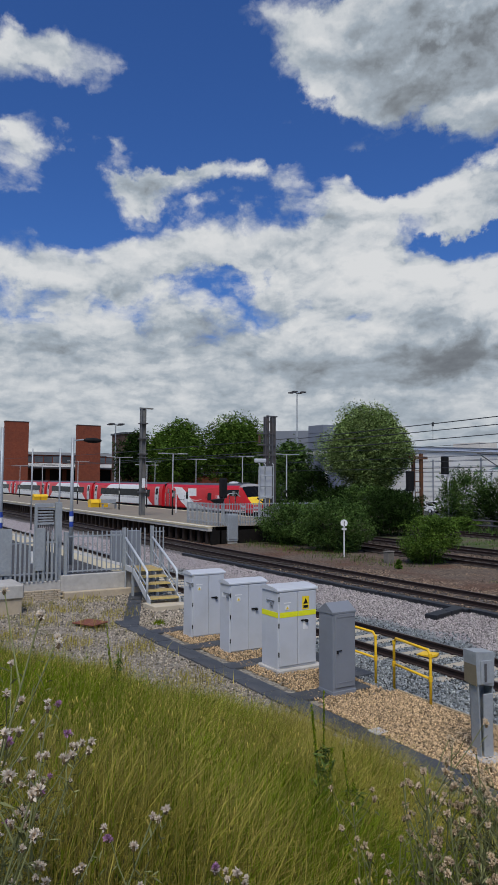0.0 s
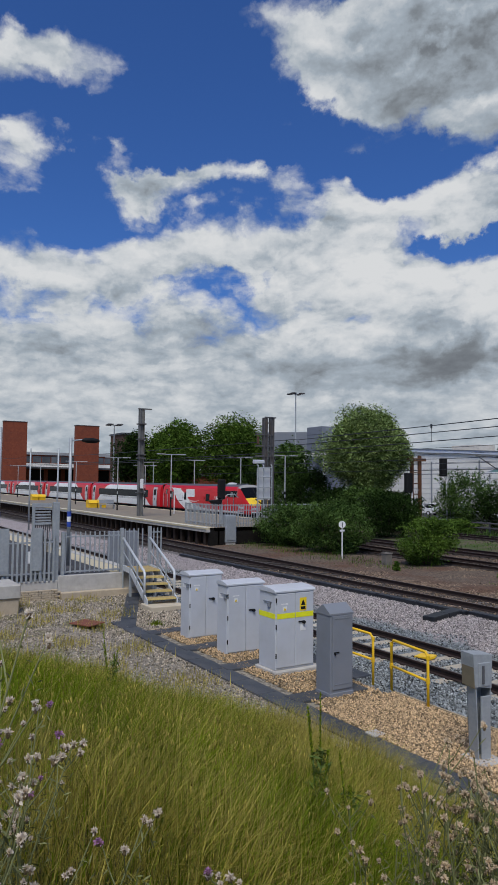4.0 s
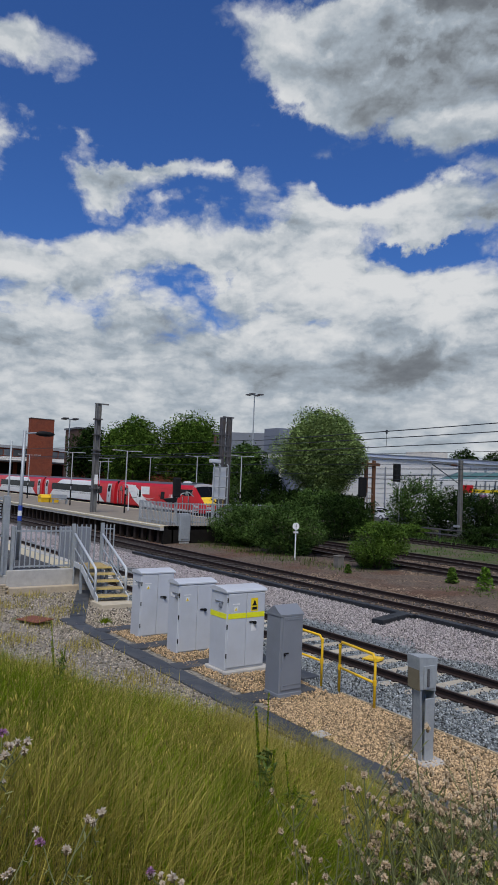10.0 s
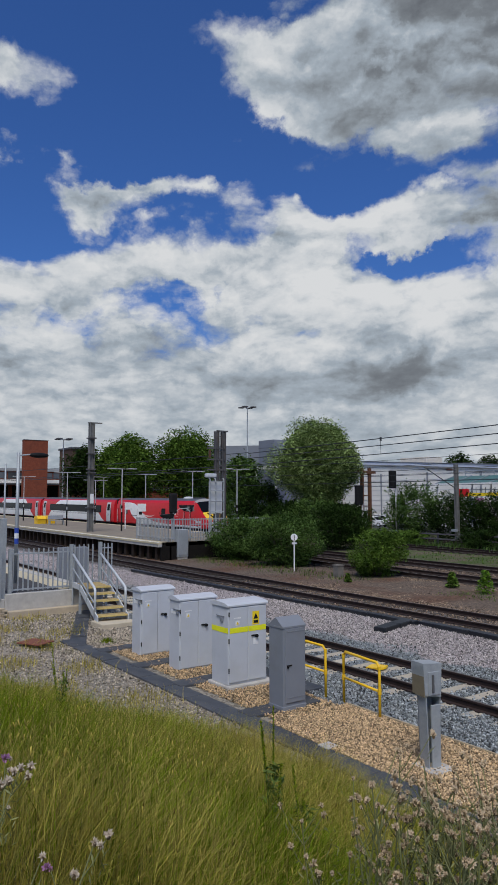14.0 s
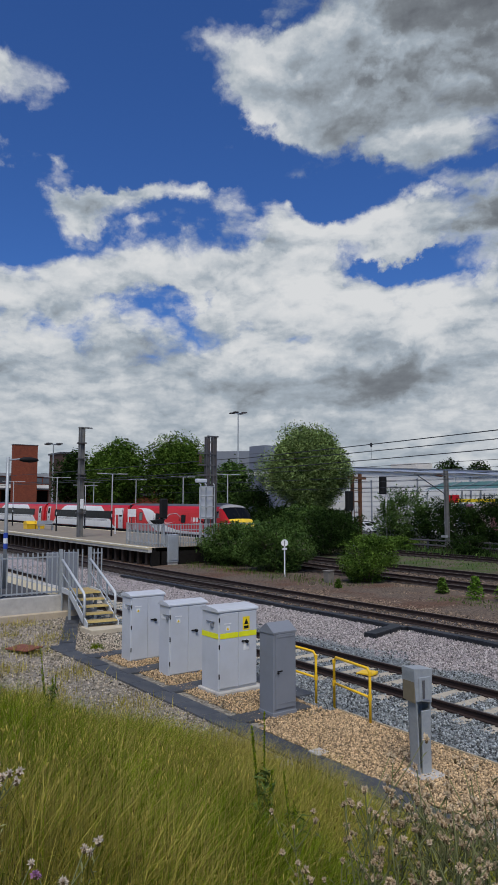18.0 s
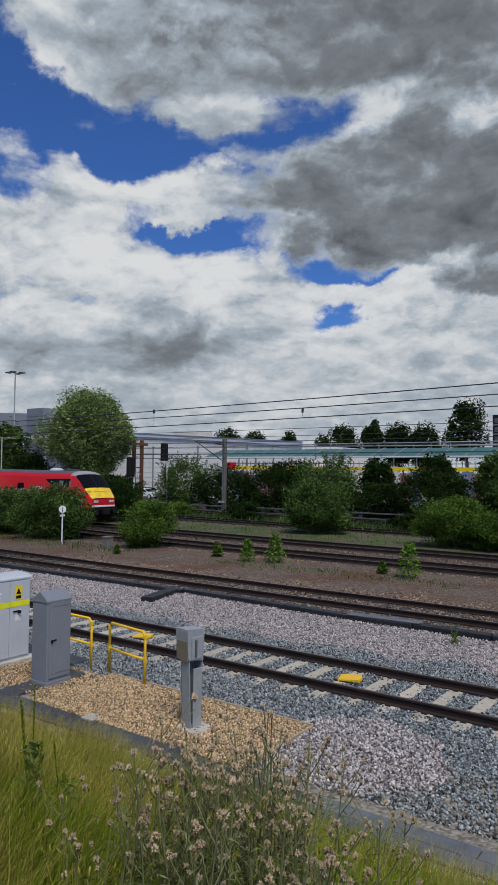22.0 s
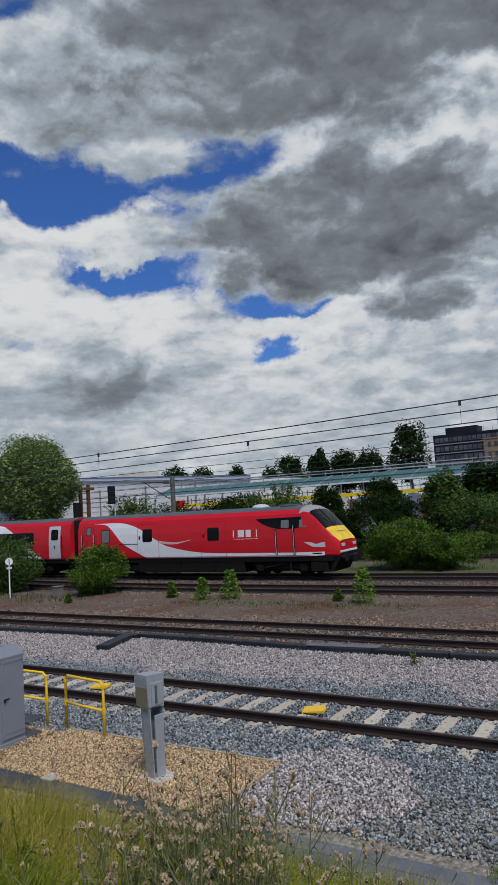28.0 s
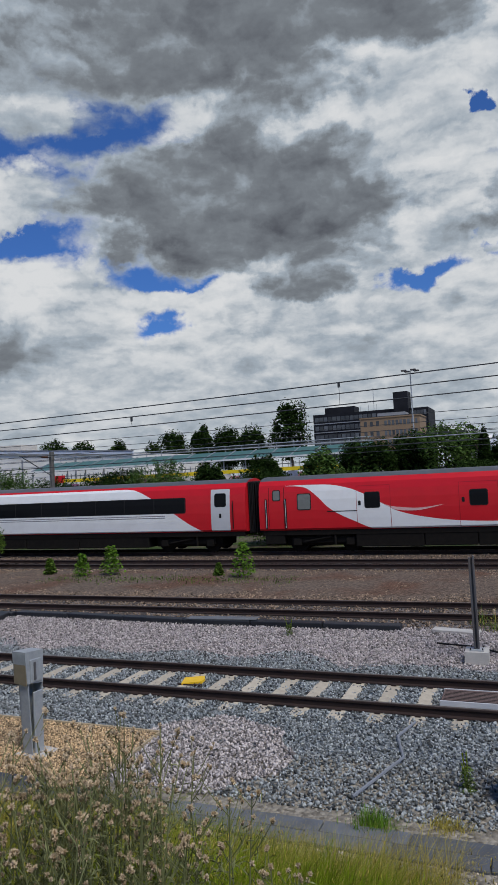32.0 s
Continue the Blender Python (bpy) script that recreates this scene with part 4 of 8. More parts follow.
    part("coupler", Geo().box(17.8, 18.3, -0.16, 0.16, 0.75, 1.05, 0.03).box(18.2, 18.36, -0.28, 0.28, 0.7, 1.1, 0.04), BLACK, car)
    for s in (-1, 1):
        part("buffer", Geo().tube([(17.8, s * 0.86, 0.98), (18.16, s * 0.86, 0.98)], 0.11, 10).tube([(18.14, s * 0.86, 0.98), (18.2, s * 0.86, 0.98)], 0.22, 14), BLACK, car)
        part("headlamp", Geo().box(17.9, 18.0, s * 0.7 - 0.2, s * 0.7 + 0.2, 1.5, 1.66, 0.02), SILVER, car, "clear headlamp cluster")

    def wide(x, z):
        if x < 15.85:
            return half_width(z)
        for (xa, za), (xb, zb), wa, wb in zip(top, top[1:], narrow, narrow[1:]):
            if x <= xb:
                f = (x - xa) / (xb - xa)
                zt, wn = za + (zb - za) * f, wa + (wb - wa) * f
                k = (zt - 1.06) / 2.6
                g = min(1.0, max(0.0, (x - 15.85) / 0.8))
                u = (z - 1.06) / (zt - 1.06)
                flat = 1.365 - max(0.0, u - 0.55) * 0.19
                return (half_width(1.06 + (z - 1.06) / k) * (1 - g) + flat * g) * wn
        return 1.1

    def patch(name, outline, mat, parent=car, proud=0.005, label=""):
        """Paint and glass on both sides; long outlines are cut into short steps so that they follow the nose."""
        for s in (-1, 1):
            ob = side_patch(name, outline, mat, parent, proud, s, label, wide)
        return ob

    edge = smooth_line([(1.55, 3.2), (2.6, 3.21), (3.8, 3.18), (4.6, 3.03), (5.16, 2.84), (5.92, 2.46), (6.4, 2.18), (6.97, 1.88), (7.81, 1.64), (8.84, 1.46), (9.86, 1.35), (11.3, 1.30), (13.5, 1.285)])
    low = smooth_line([(5.84, 1.08), (5.5, 1.22), (5.07, 1.42), (4.3, 1.78), (3.74, 2.15), (3.3, 2.6), (2.62, 3.09), (1.55, 3.2)])
    patch("white_swoosh", edge + [(15.8, 1.28), (15.8, 1.08)] + low[:-1], WHITE, label="white swoosh that runs into a low band")
    patch("white_band", [(15.8, 1.08), (15.8, 1.28), (16.6, 1.29), (17.2, 1.3), (17.2, 1.12), (16.6, 1.1)], WHITE)
    # highlight along the bodyside, painted on as a pale pink shape
    streak = smooth_line([(6.1, 2.36), (6.66, 2.10), (7.6, 1.98), (8.25, 1.99), (9.1, 2.1)])
    patch("pale_streak", streak + smooth_line([(9.1, 2.1), (8.25, 1.9), (7.6, 1.85), (6.9, 1.93), (6.35, 2.2)])[1:], material("pale_pink_highlight", (0.70, 0.42, 0.40), 0.3), proud=0.007, label="pale curved streak, a highlight painted on")
    dark_red = material("dark_red_fade", (0.34, 0.010, 0.016), 0.35)
    # doors, windows and seams
    patch("door_seam", [(0.78, 1.1), (0.80, 1.1), (0.80, 3.14), (0.78, 3.14)], BLACK, proud=0.008)
    patch("door_seam", [(1.56, 1.1), (1.58, 1.1), (1.58, 3.14), (1.56, 3.14)], BLACK, proud=0.008)
    for x in (5.13, 6.7, 9.72, 11.36):
        patch("door_seam", [(x, 1.08), (x + 0.02, 1.08), (x + 0.02, 3.05), (x, 3.05)], dark_red, proud=0.008)
    for x0, x1, z in ((5.13, 6.7, 3.05), (9.72, 11.36, 3.03)):
        patch("door_seam", [(x0, z), (x1, z), (x1, z + 0.018), (x0, z + 0.018)], dark_red, proud=0.008)
    patch("sliding_rail", [(3.7, 1.9), (5.13, 1.9), (5.13, 1.94), (3.7, 1.94)], BLACK, proud=0.01)
    for x0, x1, z0, z1, mat in ((1.02, 1.36, 2.53, 2.98, WINDOW_PALE), (2.28, 2.9, 2.06, 2.77, WINDOW_PALE), (5.55, 6.2, 2.06, 2.73, WINDOW), (10.2, 10.9, 2.04, 2.67, WINDOW)):
        patch("window_frame", rounded(x0 - 0.04, x1 + 0.04, z0 - 0.04, z1 + 0.04, 0.09), BLACK, proud=0.010)
        patch("window", rounded(x0, x1, z0, z1, 0.07), mat, proud=0.014, label="dark square window" if mat is WINDOW else "obscured window")
    for x in (5.28, 9.9):
        patch("handle", rounded(x - 0.06, x + 0.06, 2.16, 2.38, 0.04), BLACK, proud=0.012)
    patch("cab_glazing", smooth_line([(13.25, 3.06), (13.5, 2.9), (13.86, 2.72), (14.3, 2.58), (14.75, 2.5)]) + [(15.6, 2.5), (15.6, 3.08)], WINDOW, proud=0.009, label="black swept cab side window band")
    patch("cab_glazing", [(15.6, 2.5), (16.72, 2.54), (16.42, 2.94), (16.2, 3.1), (15.6, 3.08)], WINDOW, proud=0.009)
    patch("cab_window", rounded(14.82, 15.28, 2.54, 2.95, 0.05), WINDOW_PALE, proud=0.013)
    patch("cab_window", rounded(15.88, 16.3, 2.56, 2.94, 0.05), WINDOW_PALE, proud=0.013)
    patch("lamp_panel", [(16.1, 1.8), (17.25, 1.76), (17.25, 1.52), (16.6, 1.54)], SILVER, proud=0.008, label="silver headlamp blend panel")
    for s in (-1, 1):
        for x, z1 in ((0.66, 2.6), (1.66, 2.6), (14.5, 2.48), (15.55, 2.7)):
            part("rail_recess", Geo().box(x - 0.05, x + 0.05, s * 1.385 - 0.012, s * 1.385 + 0.012, 1.15, z1), BLACK, car, "black recess behind the handrail")
            part("handrail", Geo().tube([(x, s * 1.42, 1.2), (x, s * 1.42, z1 - 0.04)], 0.014, 6), SILVER, car)
    # the operator's mark, as plain shapes
    for x0, x1 in ((11.85, 11.91), (12.16, 12.56), (12.66, 12.98), (13.3, 13.36)):
        patch("mark_bar", [(x0, 2.14), (x1, 2.14), (x1, 2.52), (x0, 2.52)], material("mark_white", (0.74, 0.70, 0.69), 0.4) if x0 < 12 else bpy.data.materials["mark_white"], proud=0.008)
    patch("mark_line", [(11.9, 2.03), (13.4, 2.03), (13.4, 2.05), (11.9, 2.05)], WHITE, proud=0.008)
    patch("number_bar", [(16.55, 1.18), (17.05, 1.18), (17.05, 1.25), (16.55, 1.25)], BLACK, proud=0.009)
    part("roof_dish", Geo().ball(12.9, 0, 3.66, 0.5, 0.5, 0.18, 14, 6), SILVER, car, "pale domed roof vent", True)
    part("roof_pod", Geo().box(14.3, 15.2, -0.4, 0.4, 3.6, 3.74, 0.05), ROOF_GREY, car)
    underframe(car, 0.4, 17.6, ((5.0, 8.1, 0.25), (8.13, 10.4, 0.27), (10.43, 12.4, 0.26), (0.5, 1.5, 0.4), (16.35, 17.3, 0.3)))
    bogie(car, 3.4)
    bogie(car, 14.6)
    gangway(car, -0.02)
    CARS.append((car, 0.0, 18.0))


def coach():
    car = thing("passenger_coach", "white and red passenger coach with a dark window band", "train car", group="coaches of the train")
    L = 23.1
    stations = [(0.3, LOOP), (6.0, LOOP), (12.0, LOOP), (18.0, LOOP), (L - 0.1, LOOP)]
    m = len(LOOP) - 1
    g, r = loft(stations, 0, 7), loft(stations, m - 7, m)
    g.add(r.v, r.f)
    for x in (0.3, L - 0.1):
        g.add([(x, y, z) for y, z in LOOP], [tuple(range(len(LOOP)))])
    part("body", g, RED, car, "glossy red bodyside")
    part("roof", loft(stations, 7, m - 7), ROOF_GREY, car, "dark grey roof", True)
    right = smooth_line([(L - 7.2, 3.36), (L - 6.4, 3.28), (L - 5.4, 2.83), (L - 4.7, 2.4), (L - 4.1, 2.03), (L - 3.3, 1.5), (L - 2.5, 1.1)])
    left = [(L - x, z) for x, z in right[::-1]]
    for s in (-1, 1):
        side_patch("white_panel", left + right, WHITE, car, 0.005, s, "white sweep between red ends")
        side_patch("window_band", rounded(3.4, L - 3.4, 2.03, 2.83, 0.1), BLACK, car, 0.009, s, "black window band")
        n = 9
        w = (L - 6.9) / n
        for k in range(n):
            side_patch("window", rounded(3.45 + k * w + 0.03, 3.45 + (k + 1) * w - 0.03, 2.07, 2.79, 0.07), WINDOW, car, 0.013, s)
        for z, mat in ((1.9, GREY_STRIPE), (1.8, GREY_STRIPE)):
            side_patch("stripe", [(4.6, z), (L - 4.6, z), (L - 4.6, z + 0.035), (4.6, z + 0.035)], mat, car, 0.008, s)
        for d0 in (0.92, L - 1.98):
            side_patch("door", rounded(d0, d0 + 1.04, 1.1, 3.18, 0.05), SILVER, car, 0.010, s, "silver plug door")
            side_patch("door_window", rounded(d0 + 0.2, d0 + 0.84, 2.3, 2.98, 0.1), WINDOW, car, 0.016, s)
            side_patch("handle", rounded(d0 + 0.45, d0 + 0.57, 1.75, 1.97, 0.04), BLACK, car, 0.016, s)
            x = d0 - 0.22 if d0 < 3 else d0 + 1.22
            part("handrail", Geo().tube([(x, s * 1.40, 1.2), (x, s * 1.42, 2.6)], 0.022, 6), BLACK, car)
    underframe(car, 0.4, L - 0.2, ((5.6, 9.4, 0.28), (9.43, 13.0, 0.26), (13.03, 17.4, 0.28)))
    bogie(car, 3.6)
    bogie(car, L - 3.5)
    gangway(car, -0.02)
    gangway(car, L - 0.06)
    for k in range(4):
        c = car if k == 0 else copy_thing(car, Matrix())
        CARS.append((c, -(L + 0.35) * (k + 1), L))


driving_car()
coach()

# ---- equipment beside the near track ----
def cabinet(x0, x1, y0, y1, h, mat, label, plinth=0.0, tape=False, big_sign=False):
    """A sheet-steel cabinet with an arched lid; its doors face along the line."""
    c = thing("equipment_cabinet", label, "cabinet", group="grey line-side cabinets")
    z = plinth
    if plinth:
        part("plinth", Geo().box(x0 - 0.08, x1 + 0.12, y0 - 0.06, y1 + 0.14, -0.03, plinth, 0.02), CONCRETE, c, "pale concrete plinth")
    part("body", Geo().box(x0, x1, y0, y1, z, h - 0.09, 0.012), mat, c)
    e = 0.028
    ym = (y0 + y1) / 2
    xm = (x0 + x1) / 2
    lid = [(x0 - e, h - 0.1), (x0 - e, h - 0.06), (x0 + 0.1, h - 0.01), (x0 + 0.18, h), (x1 - 0.12, h - 0.025), (x1, h - 0.055), (x1 + e, h - 0.075), (x1 + e, h - 0.105)]
    part("lid", Geo().prism(lid, "y", y0 - e, y1 + e), mat, c, "overhanging arched lid")
    for a, b in ((y0 + 0.03, ym - 0.006), (ym + 0.006, y1 - 0.03)):
        d = part("door", Geo().box(x1 - 0.002, x1 + 0.022, a, b, z + 0.05, h - 0.13, 0.008), mat, c)
        if a > ym:
            part("handle", Geo().box(x1 + 0.02, x1 + 0.05, a + 0.07, a + 0.22, h * 0.58, h * 0.58 + 0.03, 0.008).tube([(x1 + 0.02, a + 0.2, h * 0.58), (x1 + 0.075, a + 0.2, h * 0.58)], 0.035, 10), BLACK, d, "black lever handle")
    for hz in (0.3, h * 0.5, h - 0.35):
        part("hinge", Geo().tube([(x1 + 0.012, y0 + 0.018, z + hz - 0.05), (x1 + 0.012, y0 + 0.018, z + hz + 0.05)], 0.014, 8), BLACK, c)
    part("lock_bracket", Geo().box(x0 + 0.2, x0 + 0.5, y0 - 0.03, y0, h - 0.32, h - 0.3, 0.005).box(x0 + 0.36, x0 + 0.46, y0 - 0.035, y0, h - 0.42, h - 0.33, 0.008), DARK_CAB, c)
    sign_y = ym - 0.28
    s = part("sign", Geo().box(x1 + 0.022, x1 + 0.026, sign_y - 0.05, sign_y + 0.05, h - 0.5, h - 0.4), SIGN_WHITE, c, "small white notice with a yellow triangle")
    part("triangle", Geo().prism([(sign_y - 0.035, h - 0.48), (sign_y + 0.035, h - 0.48), (sign_y, h - 0.42)], "x", x1 + 0.026, x1 + 0.029), SIGN_YELLOW, s)
    part("label_bar", Geo().box(x1 + 0.022, x1 + 0.025, sign_y - 0.09, sign_y + 0.09, h - 0.36, h - 0.335), SIGN_WHITE, c)
    if tape:
        zt = h * 0.64
        for k, (a, b) in enumerate(((y0, ym - 0.006), (ym + 0.006, y1))):
            part("reflective_tape", Geo().box(x1 + 0.0225, x1 + 0.0255, a + (0.03 if k == 0 else 0), b - (0.03 if k else 0), zt, zt + 0.11), HI_VIS, c, "bright yellow reflective tape")
        part("reflective_tape", Geo().box(x0, x1, y0 - 0.004, y0, zt, zt + 0.11), HI_VIS, c)
    else:
        part("label_bar", Geo().box(x0 + 0.1, x0 + 0.34, y0 - 0.004, y0, h - 0.42, h - 0.33), SIGN_WHITE, c)
    if big_sign:
        yy = ym + 0.2
        p = part("warning_sign", Geo().box(x1 + 0.022, x1 + 0.026, yy - 0.09, yy + 0.09, h - 0.52, h - 0.24), SIGN_YELLOW, c, "yellow electrical warning sign")
        part("symbol", Geo().prism([(yy - 0.06, h - 0.4), (yy + 0.06, h - 0.4), (yy, h - 0.28)], "x", x1 + 0.026, x1 + 0.029), BLACK, p)
        part("text_bar", Geo().box(x1 + 0.026, x1 + 0.029, yy - 0.06, yy + 0.06, h - 0.49, h - 0.43), BLACK, p)
        part("notice", Geo().box(x1 + 0.022, x1 + 0.026, yy - 0.07, yy + 0.07, h * 0.48, h * 0.6), SIGN_WHITE, c, "white paper notice")
    return c


cabinet(-16.62, -16.13, 8.29, 9.25, 1.72, GREY_CAB, "pale grey steel equipment cabinet beside the steps")
cabinet(-14.70, -14.23, 8.32, 9.34, 1.71, GREY_CAB, "pale grey steel equipment cabinet with a side label")
cabinet(-12.88, -12.25, 8.36, 9.37, 1.81, GREY_CAB, "pale grey cabinet with yellow tape on a concrete plinth", 0.09, True, True)


def slim_cabinet():
    c = thing("slim_cabinet", "tall mid-grey steel cabinet with a gabled hood", "cabinet")
    x0, x1, y0, y1, h = -10.80, -10.37, 8.34, 8.89, 1.73
    part("body", Geo().box(x0, x1, y0, y1, 0.0, h - 0.16, 0.008), DARK_CAB, c)
    xm = (x0 + x1) / 2
    part("hood", Geo().prism([(x0 - 0.01, h - 0.16), (xm, h), (x1 + 0.01, h - 0.16)], "y", y0 - 0.01, y1 + 0.01).box(x0 - 0.012, x1 + 0.012, y0 - 0.012, y1 + 0.012, h - 0.19, h - 0.158), DARK_CAB, c, "gabled steel hood")
    d = part("door", Geo().box(x1 - 0.002, x1 + 0.018, y0 + 0.05, y1 - 0.03, 0.16, h - 0.2, 0.006), DARK_CAB, c)
    part("lock", Geo().tube([(x1 + 0.016, y0 + 0.1, 0.82), (x1 + 0.04, y0 + 0.1, 0.82)], 0.02, 8).box(x1 + 0.018, x1 + 0.03, y0 + 0.08, y0 + 0.2, 0.84, 0.86), BLACK, d)
    for z in (0.25, h - 0.26):
        for k in range(7):
            part("louvre", Geo().box(x1 + 0.018, x1 + 0.026, y0 + 0.1 + k * 0.06, y0 + 0.14 + k * 0.06, z, z + 0.012), DARK_CAB, d)
    part("base_frame", Geo().box(x0 - 0.01, x1 + 0.015, y0 - 0.01, y1 + 0.01, 0.0, 0.1, 0.006), DARK_CAB, c)


slim_cabinet()


def barrier(x0, x1, y0, y1):
    b = thing("yellow_barrier", "yellow tubular steel guard rail beside the track", "guard rail", group="yellow guard rails")
    h = 1.0
    part("top_hoop", Geo().tube([(x0, y0, -0.05), (x0, y0, h - 0.08), (x0 + (x1 - x0) * 0.06, y0 + (y1 - y0) * 0.06, h), (x1 - (x1 - x0) * 0.06, y1 - (y1 - y0) * 0.06, h), (x1, y1, h - 0.08), (x1, y1, -0.05)], 0.026, 10), YELLOW, b, smooth=True)
    part("mid_rail", Geo().tube([(x0, y0, 0.5), (x1, y1, 0.5)], 0.024, 10), YELLOW, b, smooth=True)
    for x, y in ((x0, y0), (x1, y1)):
        part("collar", Geo().tube([(x, y, 0.45), (x, y, 0.55)], 0.036, 10), YELLOW, b)
        part("collar", Geo().tube([(x, y, h - 0.12), (x, y, h - 0.05)], 0.034, 10), YELLOW, b)
    return b


barrier(-10.16, -9.03, 9.69, 9.51)
barrier(-12.1, -10.69, 9.75, 9.69)


def telephone_post():
    p = thing("line_telephone", "galvanised line-side telephone box on a channel post", "telephone post")
    m = pose(-6.985, 8.43, 0, 0, 0, -8)
    p.matrix_basis = m
    part("post", Geo().prism([(-0.1, -0.1), (0.1, -0.1), (0.14, 1.12), (-0.15, 1.12)], "x", -0.09, -0.075).prism([(-0.1, -0.1), (-0.085, -0.1), (-0.13, 1.12), (-0.15, 1.12)], "x", -0.09, 0.1).prism([(0.085, -0.1), (0.1, -0.1), (0.14, 1.12), (0.12, 1.12)], "x", -0.09, 0.1), GALV, p, "galvanised channel post")
    part("hood", Geo().prism([(-0.17, 1.1), (0.13, 1.06), (0.15, 1.5), (0.16, 1.54), (-0.2, 1.57), (-0.2, 1.52)], "x", -0.15, 0.12), GALV, p, "galvanised hood")
    # the hood's shaded side, darkened by its own bronze colour
    part("side_panel", Geo().prism([(-0.14, 1.1), (0.11, 1.08), (0.11, 1.5), (-0.14, 1.5)], "y", -0.19, -0.172), material("shaded_bronze_steel", (0.25, 0.21, 0.14), 0.5, 0.3), p, "side sheet with its shade painted in as bronze")
    d = part("door", Geo().box(0.12, 0.135, -0.12, 0.1, 1.1, 1.44, 0.006), GALV, p)
    part("door_pull", Geo().box(0.135, 0.155, -0.06, -0.02, 1.14, 1.4, 0.006), DARK_STEEL, d)
    part("kick_plate", Geo().box(0.08, 0.11, -0.05, 0.12, 0.0, 0.95, 0.006), GALV, p)
    part("foot", Geo().box(-0.2, 0.3, -0.2, 0.25, -0.05, 0.06, 0.02), CONCRETE, p)


telephone_post()

# a small yellow magnet bolted to the sleepers, and its neighbour further along
for x in (-6.2, -11.7):
    magnet = thing("track_magnet", "yellow track magnet plate between the rails", "track magnet", group="track magnets")
    part("plate", Geo().prism([(-0.2, -0.16), (0.2, -0.16), (0.24, 0.0), (0.2, 0.16), (-0.2, 0.16)], "z", 0.03, 0.075).turned(pose(x, 12.2, 0, 3, -4, 14)), YELLOW, magnet)
    part("bracket", Geo().box(x - 0.26, x + 0.26, 12.0, 12.06, 0.0, 0.035, 0.005), RAIL_SIDE, magnet)

panel_ = thing("crossing_panel", "brown grated walkway boards between the rails", "walkway board")
for k in range(2):
    b = part("board", Geo().box(-1.45 + k * 1.02, -0.47 + k * 1.02, 11.78, 12.42, 0.03, 0.13, 0.008), material("brown_board", (0.15, 0.10, 0.085), 0.85, colour2=(0.10, 0.07, 0.06), scale=20, bump=0.3) if k == 0 else bpy.data.materials["brown_board"], panel_)
    part("edge_strip", Geo().box(-1.46 + k * 1.02, -0.46 + k * 1.02, 11.76, 11.79, 0.03, 0.137), SILVER, b)
    part("edge_strip", Geo().box(-1.46 + k * 1.02, -0.46 + k * 1.02, 12.41, 12.44, 0.03, 0.137), SILVER, b)
    for j in range(8):
        part("groove", Geo().box(-1.42 + k * 1.02, -0.5 + k * 1.02, 11.83 + j * 0.07, 11.845 + j * 0.07, 0.128, 0.134), BLACK, b)


def stub_post(x, y, block, top, w=0.055):
    p = thing("steel_post", "short grey steel channel post on a concrete block", "post", group="stub posts")
    s, h = block
    part("block", Geo().prism([(-s, -s), (s, -s), (s * 0.97, s), (-s * 0.97, s)], "z", -0.1, h).turned(pose(x, y, 0)), CONCRETE, p, "pale cast concrete block")
    part("base_plate", Geo().box(x - s * 0.6, x + s * 0.6, y - s * 0.6, y + s * 0.6, h, h + 0.025, 0.004), GALV, p)
    g = Geo().box(x - w, x - w * 0.35, y - w, y + w, h + 0.02, top - 0.03, 0.004).box(x + w * 0.35, x + w, y - w, y + w, h + 0.02, top, 0.004).box(x - w * 0.5, x + w * 0.5, y - 0.01, y + 0.01, h + 0.02, top - 0.05)
    part("channel", g, DARK_STEEL, p)
    for dx in (-0.5, 0.5):
        for dy in (-0.5, 0.5):
            part("bolt", Geo().tube([(x + dx * s, y + dy * s, h + 0.02), (x + dx * s, y + dy * s, h + 0.06)], 0.014, 6), RAIL_SIDE, p)


stub_post(-1.06, 14.72, (0.23, 0.24), 2.13)
stub_post(-0.2, 8.83, (0.21, 0.46), 2.2)


